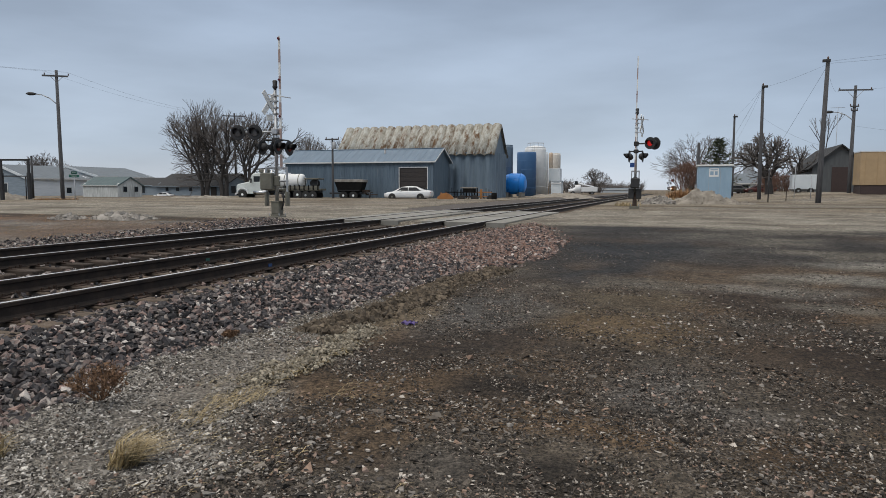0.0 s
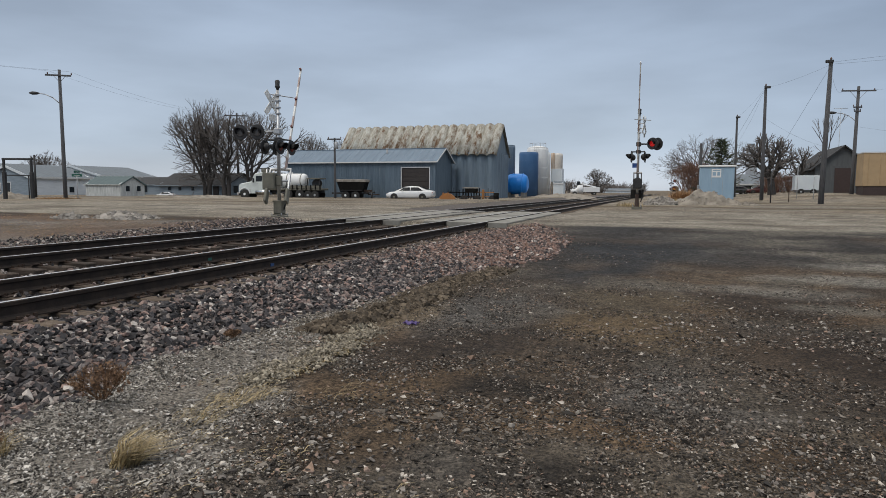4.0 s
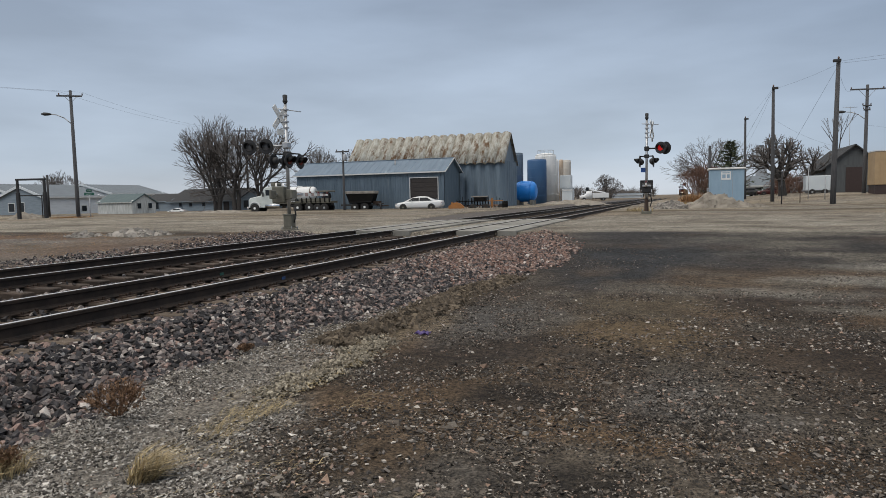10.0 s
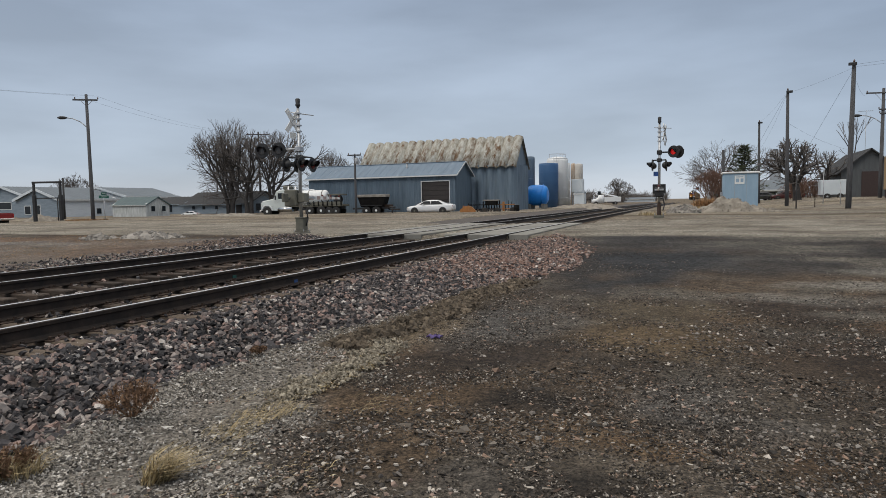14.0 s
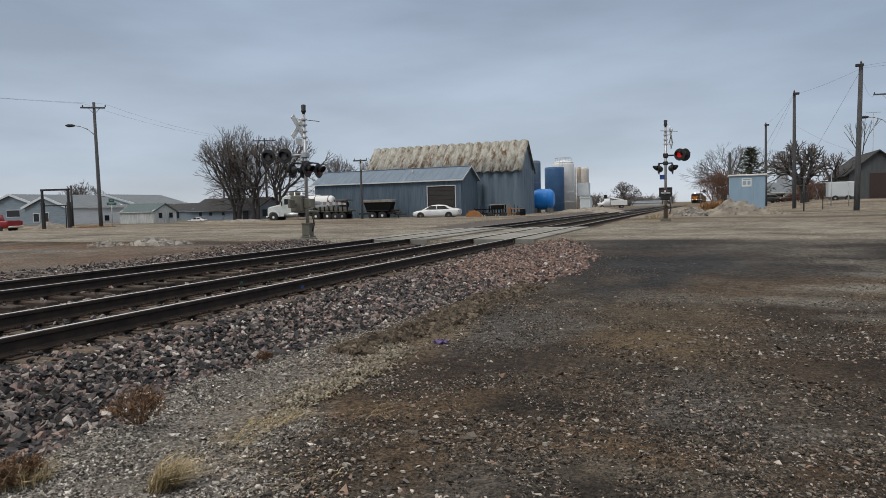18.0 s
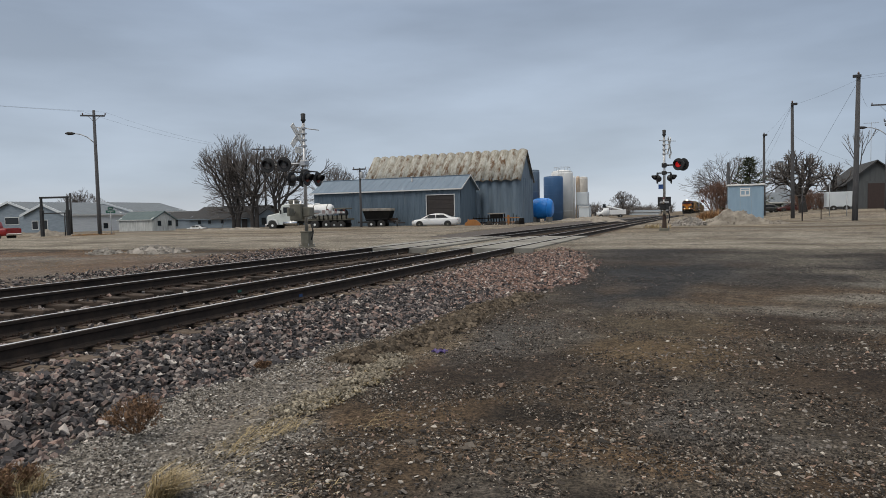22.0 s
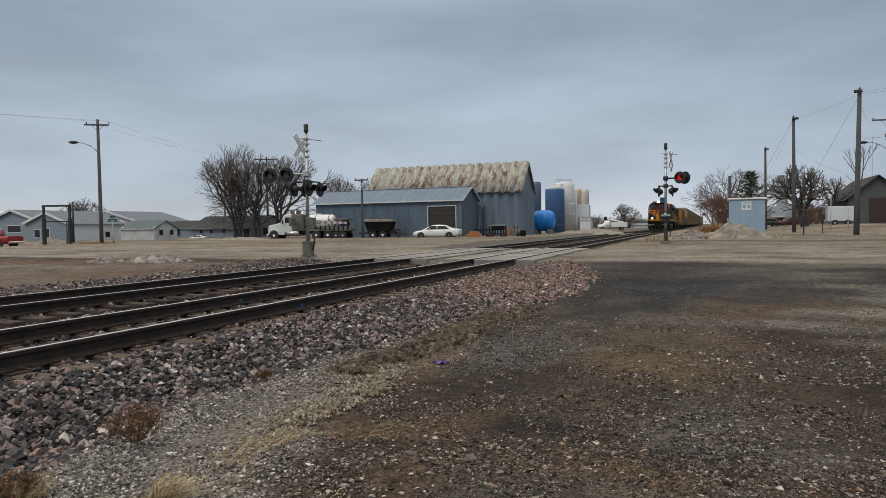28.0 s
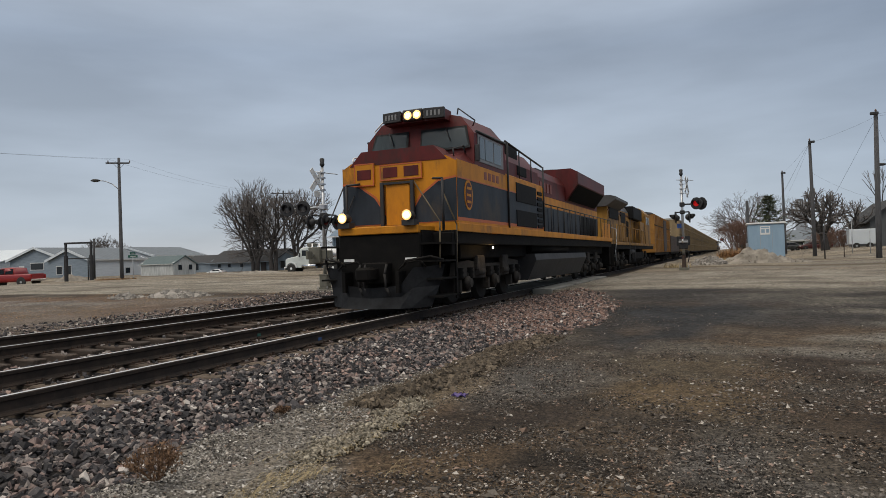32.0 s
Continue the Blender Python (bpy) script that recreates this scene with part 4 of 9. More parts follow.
        hi = [bm.verts.new(v) for v in ((c - 0.03, b, -h1), (c + 0.03, b, -h1), (c + 0.03, b, h1), (c - 0.03, b, h1))]
        for k in range(4):
            bm.faces.new((lo[k], lo[(k + 1) % 4], hi[(k + 1) % 4], hi[k]))
        bm.faces.new(lo[::-1])
        bm.faces.new(hi)
        part("arm_section", bm, M_WHITE if i % 2 else M_REDW, arm, "white striped arm section" if i % 2 else "faded red striped arm section")
    for fy in (0.45, 0.7, 0.98):
        cylpart("arm_lamp", (c, ln * fy, 0.03), (c, ln * fy, 0.14), 0.045, 0.05, M_LENS, arm, 8, "small red arm lamp")
    return th, arm


SIG_A, ARM_A = crossing_signal(-15.03, 22.68, 0.44, 16.5, -96, -1, False, False, "aluminium crossing signal with crossbuck, lights and gate beside the road")
SIG_B, ARM_B = crossing_signal(-1.92, 38.0, 0.64, 183.0, 80, 1, True, False, "aluminium crossing signal with one red light lit, beyond the road")

# ---- buildings ----


def ribbed_wall(name, p, q, z0, z1, material, parent, pitch=0.3, depth=0.025, label="", holes=(), thick=0.12, round_=False):
    """Sheet-steel wall from p to q (plan points), ribbed upright; holes: (from, to, sill, head) along it."""
    p, q = Vector((p[0], p[1], 0)), Vector((q[0], q[1], 0))
    d = (q - p)
    ln = d.length
    d.normalize()
    nrm = Vector((d.y, -d.x, 0))
    bm = B()

    def panel(a, b, lo, hi):
        n = max(1, int(round((b - a) / pitch)))
        k = 6 if round_ else 4
        pts = []
        for i in range(n):
            s0 = a + (b - a) * i / n
            w = (b - a) / n
            if round_:
                pts += [(s0 + w * j / k, depth * math.sin(math.pi * j / k)) for j in range(k)]
            else:
                pts += [(s0, 0), (s0 + w * 0.72, 0), (s0 + w * 0.8, depth), (s0 + w * 0.92, depth)]
        pts.append((b, 0))
        lo_v = [bm.verts.new(p + d * s + nrm * o + Vector((0, 0, lo))) for s, o in pts]
        hi_v = [bm.verts.new(p + d * s + nrm * o + Vector((0, 0, hi))) for s, o in pts]
        for i in range(len(pts) - 1):
            f = bm.faces.new((lo_v[i], lo_v[i + 1], hi_v[i + 1], hi_v[i]))
            f.smooth = round_
        back = [bm.verts.new(p + d * s - nrm * thick + Vector((0, 0, z))) for s, z in ((a, lo), (b, lo), (b, hi), (a, hi))]
        bm.faces.new(back[::-1])
        bm.faces.new((lo_v[0], hi_v[0], back[3], back[0]))
        bm.faces.new((lo_v[-1], back[1], back[2], hi_v[-1]))
    cuts = sorted(holes)
    s = 0.0
    for a, b, lo, hi in cuts:
        if a > s:
            panel(s, a, z0, z1)
        if lo > z0 + 0.02:
            panel(a, b, z0, lo)
        if hi < z1 - 0.02:
            panel(a, b, hi, z1)
        s = b
    if s < ln:
        panel(s, ln, z0, z1)
    return part(name, bm, material, parent, label)


def gable_end(name, x, y0, y1, z0, ze, zr, material, parent, thick=0.12, along="y"):
    pts = [(y0, z0), (y1, z0), (y1, ze), ((y0 + y1) / 2, zr), (y0, ze)]
    bm = B()
    if along == "y":
        prism(bm, pts, "x", x - thick, x)
    else:
        prism(bm, pts, "y", x, x + thick)
    return part(name, bm, material, parent)


def ribbed_slope(name, a, b, c, d, material, parent, pitch=0.4, depth=0.03, round_=False, label="", thick=0.05, wav=0.0):
    """Roof slope: eave from a to b, ridge from d to c, ribs running up the slope."""
    a, b, c, d = (Vector(v) for v in (a, b, c, d))
    n = max(2, int(round((b - a).length / pitch)))
    nrm = (b - a).cross(d - a).normalized()
    bm = B()
    k = 8 if round_ else 4
    s = []
    for i in range(n):
        if round_:
            s += [((i + j / k) / n, depth * (math.sin(math.pi * j / k) ** 0.6 if j else 0)) for j in range(k)]
        else:
            s += [(i / n, 0), ((i + 0.8) / n, 0), ((i + 0.84) / n, depth), ((i + 0.96) / n, depth)]
    s.append((1.0, 0))
    rs = random.Random(len(s))
    lo = [bm.verts.new(a.lerp(b, t) + nrm * o) for t, o in s]
    hi = [bm.verts.new(d.lerp(c, t) + nrm * (o + wav * rs.uniform(-1, 1))) for t, o in s]
    lo2 = [bm.verts.new(a.lerp(b, t) + nrm * (o - thick)) for t, o in s]
    hi2 = [bm.verts.new(d.lerp(c, t) + nrm * (o - thick)) for t, o in s]
    for i in range(len(s) - 1):
        bm.faces.new((lo[i], lo[i + 1], hi[i + 1], hi[i])).smooth = round_
        bm.faces.new((lo2[i + 1], lo2[i], hi2[i], hi2[i + 1]))
        bm.faces.new((lo2[i], lo2[i + 1], lo[i + 1], lo[i]))
        bm.faces.new((hi[i], hi[i + 1], hi2[i + 1], hi2[i]))
    bm.faces.new((lo2[0], lo[0], hi[0], hi2[0]))
    bm.faces.new((lo[-1], lo2[-1], hi2[-1], hi[-1]))
    return part(name, bm, material, parent, label)


def blue_shed():
    x0, x1, y0, y1, z0, ze, zr = -43.6, -24.75, 67.6, 73.0, 0.3, 4.72, 6.22
    th = thing("steel_shed", "long blue-grey steel shed, pale blue roof, dark door", "shed")
    L = x1 - x0
    hole = (L - 4.05, L - 0.75, z0, 3.95)
    ribbed_wall("wall", (x0, y0), (x1, y0), z0, ze, M_BLUESTEEL, th, 0.3, 0.03, "", [hole])
    ribbed_wall("wall", (x1, y1), (x0, y1), z0, ze, M_BLUESTEEL, th, 0.9)
    gable_end("gable_wall", x1, y0 + 0.02, y1, z0, ze, zr - 0.06, M_BLUESTEEL, th)
    gable_end("gable_wall", x0 + 0.12, y0 + 0.02, y1, z0, ze, zr - 0.06, M_BLUESTEEL, th)
    ym = (y0 + y1) / 2
    ribbed_slope("roof_slope", (x0 - 0.3, y0 - 0.35, ze - 0.1), (x1 + 0.3, y0 - 0.35, ze - 0.1), (x1 + 0.3, ym, zr), (x0 - 0.3, ym, zr), M_BLUEROOF, th, 0.9, 0.025, False, "pale blue ribbed steel roof")
    ribbed_slope("roof_slope", (x1 + 0.3, y1 + 0.35, ze - 0.1), (x0 - 0.3, y1 + 0.35, ze - 0.1), (x0 - 0.3, ym, zr), (x1 + 0.3, ym, zr), M_BLUEROOF, th, 0.9, 0.025)
    boxpart("ridge_cap", x0 - 0.3, x1 + 0.3, ym - 0.12, ym + 0.12, zr - 0.02, zr + 0.05, M_BLUEROOF, th, 0.015)
    boxpart("fascia", x0 - 0.3, x1 + 0.3, y0 - 0.39, y0 - 0.35, ze - 0.22, ze - 0.08, M_TRIM, th, 0, "pale eave fascia")
    bm = B()
    for s in (-1, 1):
        e = ym + s * (ym - y0 + 0.37)
        prism(bm, [(ym, zr - 0.1), (ym, zr + 0.05), (e, ze - 0.06), (e, ze - 0.21)], "x", x1 + 0.3, x1 + 0.34)
    part("rake_trim", bm, M_TRIM, th)
    hx0, hx1 = x0 + hole[0], x0 + hole[1]
    bm = bx(B(), hx0 - 0.09, hx0, y0 - 0.06, y0 + 0.1, z0, 4.04)
    bx(bm, hx1, hx1 + 0.09, y0 - 0.06, y0 + 0.1, z0, 4.04)
    bx(bm, hx0, hx1, y0 - 0.06, y0 + 0.1, 3.95, 4.04)
    part("door_frame", bm, M_TRIM, th, "white door frame")
    door = part("roller_door", bx(B(), hx0, hx1, y0 + 0.08, y0 + 0.12, z0, 3.95), M_DKDOOR, th, "dark brown panelled overhead door")
    for i in range(7):
        part("door_panel", bx(B(), hx0, hx1, y0 + 0.05, y0 + 0.08, z0 + 0.05 + i * 0.52, z0 + 0.5 + i * 0.52, 0.008), M_DKDOOR, door)
    cylpart("vent_pipe", (-31.3, 69.2, 5.0), (-31.3, 69.2, 6.15), 0.1, 0.1, M_GALV, th, 10)
    cylpart("vent_cap", (-31.3, 69.2, 6.15), (-31.3, 69.2, 6.28), 0.15, 0.12, M_GALV, th, 10)
    boxpart("foundation", x0, x1, y0 + 0.03, y1 - 0.03, -0.1, z0 + 0.02, M_CONC, th)


def rust_barn():
    x0, x1, y0, y1, z0, ze, zr = -40.2, -19.7, 74.0, 80.0, 0.3, 5.9, 9.3
    th = thing("steel_barn", "tall barn with deep-ribbed blue walls and rust-streaked roof", "barn")
    ribbed_wall("wall", (x0, y0), (x1, y0), z0, ze, M_BARNWALL, th, 1.18, 0.4, "", (), 0.1, True)
    ribbed_wall("wall", (x1, y0), (x1, y1), z0, ze, M_BARNWALL, th, 0.95, 0.2, "", (), 0.1, True)
    ribbed_wall("wall", (x1, y1), (x0, y1), z0, ze, M_BARNWALL, th, 0.95, 0.2, "", (), 0.1, True)
    gable_end("gable_wall", x1 - 0.05, y0, y1, ze - 0.2, ze, zr - 0.15, M_BARNWALL, th)
    gable_end("gable_wall", x0 + 0.12, y0, y1, z0, ze, zr - 0.15, M_BARNWALL, th)
    ym = (y0 + y1) / 2
    ribbed_slope("roof_slope", (x0 - 0.1, y0 - 0.5, ze - 0.42), (x1 + 0.25, y0 - 0.5, ze - 0.42), (x1 + 0.25, ym, zr), (x0 - 0.1, ym, zr), M_RUSTROOF, th, 1.18, 0.34, True, "rust-streaked galvanised roof with deep rounded ribs", 0.05, 0.03)
    ribbed_slope("roof_slope", (x1 + 0.25, y1 + 0.5, ze - 0.42), (x0 - 0.1, y1 + 0.5, ze - 0.42), (x0 - 0.1, ym, zr), (x1 + 0.25, ym, zr), M_RUSTROOF, th, 1.18, 0.24, True)
    boxpart("foundation", x0, x1, y0 + 0.03, y1 - 0.03, -0.1, z0 + 0.02, M_CONC, th)


def upright_tank(x, y, z, r, h, material, label, dome=0.25, cap=True, fins=0, name="storage_tank"):
    th = thing(name, label, "tank", (x, y, z), 0, "storage tanks beyond the barn")
    bm = lathe(B(), (0, 0, 0), (0, 0, h), [(0, r), (0.96, r), (1.0, r * 0.96)], 28)
    part("shell", bm, material, th)
    bm = lathe(B(), (0, 0, h), (0, 0, h + dome), [(0, r * 0.97), (0.5, r * 0.8), (0.9, r * 0.3), (1, 0.05)], 28)
    part("dome", bm, material, th)
    for k in range(1, 5):
        bm = lathe(B(), (0, 0, h * k / 5 - 0.03), (0, 0, h * k / 5 + 0.03), [(0, r + 0.005), (0.5, r + 0.02), (1, r + 0.005)], 28)
        part("seam_ring", bm, material, th)
    if cap:
        bm = B()
        tube(bm, [(r * 0.75 * math.cos(a), r * 0.75 * math.sin(a), h + 0.75) for a in np.linspace(0, 2 * math.pi, 13)], 0.025, 5)
        for a in np.linspace(0, 2 * math.pi, 7)[:-1]:
            cyl(bm, (r * 0.75 * math.cos(a), r * 0.75 * math.sin(a), h), (r * 0.75 * math.cos(a), r * 0.75 * math.sin(a), h + 0.75), 0.025, 0.025, 5)
        part("guard_rail", bm, M_GALV, th)
        bm = B()
        for s in (-0.2, 0.2):
            cyl(bm, (s, -r - 0.08, 0), (s, -r - 0.08, h + 0.5), 0.02, 0.02, 5)
        for k in range(int(h / 0.35)):
            cyl(bm, (-0.2, -r - 0.08, 0.3 + k * 0.35), (0.2, -r - 0.08, 0.3 + k * 0.35), 0.012, 0.012, 4)
        part("ladder", bm, M_GALV, th)
    return th


M_TBLUE = mat("blue_tank_paint", (0.045, 0.115, 0.25), (0.06, 0.14, 0.28), rough=0.45, scale=1, bump=0.05, stretch=(1, 1, 0.3))
M_TBRIGHT = mat("bright_blue_plastic", (0.02, 0.24, 0.72), (0.015, 0.2, 0.62), rough=0.35, scale=1, bump=0.03)
M_TWHITE = mat("stained_white_tank", (0.78, 0.79, 0.78), (0.68, 0.69, 0.68), rough=0.5, scale=0.8, stretch=(2, 2, 0.3), bump=0.05, stain=((0.48, 0.44, 0.38), 0.6))
M_TRUST = mat("rust_stained_tank", (0.42, 0.26, 0.14), (0.6, 0.55, 0.48), rough=0.7, scale=0.8, stretch=(2, 2, 0.3), bump=0.1)
M_TAN = mat("pale_tank", (0.62, 0.59, 0.54), (0.52, 0.49, 0.44), rough=0.6, scale=1, bump=0.05)
M_GREYSLATE = mat("slate_blue_steel", (0.12, 0.17, 0.23), (0.09, 0.13, 0.18), rough=0.5, scale=1, bump=0.05, stretch=(2, 2, 0.4))


def lying_tank():
    th = thing("fuel_tank", "bright blue plastic tank lying on its side by the barn", "tank", (-18.94, 82.3, 0.46), 0, "storage tanks beyond the barn")
    bm = lathe(B(), (-1.25, 0, 1.85), (1.35, 0, 1.85), [(0, 0.9), (0.05, 1.15), (0.14, 1.27), (0.4, 1.33), (0.7, 1.3), (0.88, 1.18), (0.96, 0.95), (1, 0.7)], 28)
    part("shell", bm, M_TBRIGHT, th)
    for k in (-0.55, 0.2, 0.75):
        part("hoop", lathe(B(), (k - 0.05, 0, 1.85), (k + 0.05, 0, 1.85), [(0, 1.29), (0.5, 1.345), (1, 1.29)], 28), M_TBRIGHT, th)
    for k in (-0.9, 0.85):
        boxpart("cradle", k - 0.2, k + 0.2, -1.0, 1.0, -0.25, 0.75, M_CONC, th, 0.03)


blue_shed()
rust_barn()
upright_tank(-20.45, 84.2, 0.3, 0.7, 7.0, M_GREYSLATE, "slate blue upright bin behind the barn", 0.15, False)
upright_tank(-20.35, 95.6, 0.5, 1.42, 6.55, M_TBLUE, "tall blue upright storage tank", 0.05, False)
upright_tank(-19.75, 99.2, 0.5, 1.62, 7.35, M_TWHITE, "tall white stained storage tank with a guard rail", 0.4, True)
upright_tank(-19.5, 105.4, 0.5, 0.6, 7.0, M_TWHITE, "slim white upright tank", 0.1, False)
upright_tank(-18.75, 107.0, 0.5, 0.35, 7.0, M_TRUST, "slim rust-stained upright tank", 0.1, False)
upright_tank(-18.6, 111.2, 0.5, 0.75, 7.1, M_TAN, "pale upright tank behind the white ones", 0.15, False)
lying_tank()


def plain_house(name, label, x0, x1, y0, y1, z0, ze, zr, along, wall_m, roof_m, cat="house", openings=(), door=None, over=0.4, chimney=None, group="", frames=True, front=None):
    """Gabled building; along: axis of its ridge. openings: (side, from, to, sill, head) with side s, n, e or w."""
    th = thing(name, label, cat, (0, 0, 0), 0, group)
    t = 0.2
    bm = bx(B(), x0, x1, y0, y0 + t, z0, ze)
    part("wall", bm, front or wall_m, th)
    part("wall", bx(B(), x0, x1, y1 - t, y1, z0, ze), wall_m, th)
    part("wall", bx(B(), x0, x0 + t, y0 + t, y1 - t, z0, ze), wall_m, th)
    part("wall", bx(B(), x1 - t, x1, y0 + t, y1 - t, z0, ze), wall_m, th)
    if along == "x":
        ym = (y0 + y1) / 2
        for x in (x0 + t, x1):
            gable_end("gable", x, y0, y1, ze, ze + 0.01, zr - 0.05, wall_m, th, t)
        s = over * (zr - ze) / (ym - y0)
        ribbed_slope("roof_slope", (x0 - over, y0 - over, ze - s), (x1 + over, y0 - over, ze - s), (x1 + over, ym, zr), (x0 - over, ym, zr), roof_m, th, 0.6, 0.015, thick=0.12)
        ribbed_slope("roof_slope", (x1 + over, y1 + over, ze - s), (x0 - over, y1 + over, ze - s), (x0 - over, ym, zr), (x1 + over, ym, zr), roof_m, th, 0.6, 0.015, thick=0.12)
        boxpart("fascia", x0 - over, x1 + over, y0 - over - 0.03, y0 - over, ze - s - (0.2 if frames else 0.1), ze - s, M_TRIM if frames else wall_m, th)
    else:
        xm = (x0 + x1) / 2
        for y in (y0, y1 - t):
            gable_end("gable", y, x0, x1, ze, ze + 0.01, zr - 0.05, front or wall_m if y == y0 else wall_m, th, t, "x")
        s = over * (zr - ze) / (xm - x0)
        ribbed_slope("roof_slope", (x0 - over, y1 + over, ze - s), (x0 - over, y0 - over, ze - s), (xm, y0 - over, zr), (xm, y1 + over, zr), roof_m, th, 0.6, 0.015, thick=0.12)
        ribbed_slope("roof_slope", (x1 + over, y0 - over, ze - s), (x1 + over, y1 + over, ze - s), (xm, y1 + over, zr), (xm, y0 - over, zr), roof_m, th, 0.6, 0.015, thick=0.12)
        if frames:
            for e in (x0 - over, x1 + over):
                part("rake_trim", prism(B(), [(e, ze - s - 0.25), (xm, zr - 0.22), (xm, zr + 0.08), (e, ze - s + 0.08)], "y", y0 - over - 0.06, y0 - over - 0.01), M_WTRAIL, th, "white rake board")
            boxpart("fascia", x1 + over, x1 + over + 0.03, y0 - over, y1 + over, ze - s - 0.2, ze - s, M_TRIM, th)
    for side, a, b, lo, hi in openings:
        w = new("window")
        w.parent = th
        tagged(w, "small dark window")
        for nm, o, m, g in (("window_frame", 0.05, M_TRIM if frames else wall_m, 0.09), ("pane", 0.055, M_GLASS, 0.0)):
            if side == "s":
                bm = bx(B(), a - g, b + g, y0 - o, y0 + 0.02, lo - g, hi + g)
            elif side == "e":
                bm = bx(B(), x1 - 0.02, x1 + o, a - g, b + g, lo - g, hi + g)
            else:
                bm = bx(B(), x0 - o, x0 + 0.02, a - g, b + g, lo - g, hi + g)
            part(nm, bm, m, w)
    if door:
        a, b, hi, m = door
        part("door", bx(B(), a, b, y0 - 0.06, y0 + 0.02, z0, hi, 0.01), m, th, "closed door")
    if chimney:
        cx, cy, h = chimney
        part("chimney", bx(B(), cx - 0.3, cx + 0.3, cy - 0.3, cy + 0.3, ze, h, 0.02), M_CONC, th)
    return th

# ---- the train (built with its nose at the origin, its tail towards +y, heights above the rail) ----
M_LYEL = mat("loco_yellow", (0.62, 0.25, 0.014), (0.42, 0.16, 0.014), rough=0.5, spec=0.22, scale=1.6, bump=0.06, stretch=(1.5, 1.5, 0.7), stain=((0.2, 0.09, 0.03), 0.55))
M_LRED = mat("loco_dark_red", (0.125, 0.018, 0.017), (0.075, 0.013, 0.012), rough=0.5, spec=0.22, scale=1.6, bump=0.06, stretch=(1.5, 1.5, 0.7), stain=((0.052, 0.022, 0.02), 0.52))
M_LGREY = mat("loco_charcoal", (0.036, 0.046, 0.059), (0.02, 0.026, 0.034), rough=0.55, spec=0.2, scale=1.6, bump=0.06, stretch=(1.5, 1.5, 0.7), stain=((0.058, 0.05, 0.044), 0.55))
M_LDIM = mat("faded_red_letter", (0.22, 0.05, 0.03), rough=0.5, bump=0.02)
M_LORNG = mat("loco_orange_line", (0.50, 0.12, 0.03), (0.42, 0.10, 0.03), rough=0.45, bump=0.02)
M_UNDER = mat("sooty_underframe", (0.005, 0.005, 0.005), (0.011, 0.010, 0.009), spec=0.12, rough=0.8, scale=3, bump=0.2)
M_TRUCK = mat("dusty_truck_steel", (0.062, 0.056, 0.05), (0.03, 0.027, 0.024), spec=0.15, rough=0.85, scale=3, bump=0.2, stain=((0.12, 0.1, 0.08), 0.56))
M_TANKG = mat("grey_fuel_tank", (0.05, 0.05, 0.052), (0.026, 0.026, 0.026), rough=0.6, spec=0.25, scale=2, bump=0.1, stain=((0.085, 0.077, 0.07), 0.62))
M_UPYEL = mat("weathered_armour_yellow", (0.37, 0.185, 0.03), (0.22, 0.11, 0.025), rough=0.55, spec=0.25, scale=1.4, bump=0.05, stretch=(1.5, 1.5, 0.6), stain=((0.09, 0.052, 0.025), 0.50))
M_UPGREY = mat("roof_grey", (0.075, 0.072, 0.07), (0.04, 0.039, 0.038), rough=0.55, scale=1.2, bump=0.05)
M_GRILL = mat("black_grille", (0.008, 0.008, 0.009), (0.014, 0.014, 0.014), rough=0.7, spec=0.12, bump=0.1)
M_STEEL = mat("worn_steel", (0.022, 0.02, 0.018), (0.012, 0.011, 0.01), rough=0.7, metal=0.2, spec=0.2, scale=4, bump=0.1)


def mirror(bm):
    """The same shapes on the other side of the centre line."""
    g = bm.copy()
    bmesh.ops.scale(g, vec=(-1, 1, 1), verts=g.verts)
    bmesh.ops.reverse_faces(g, faces=g.faces)
    return g


def both(name, make, material, parent, label=""):
    part(name, make(), material, parent, label)
    part(name, mirror(make()), material, parent, label)


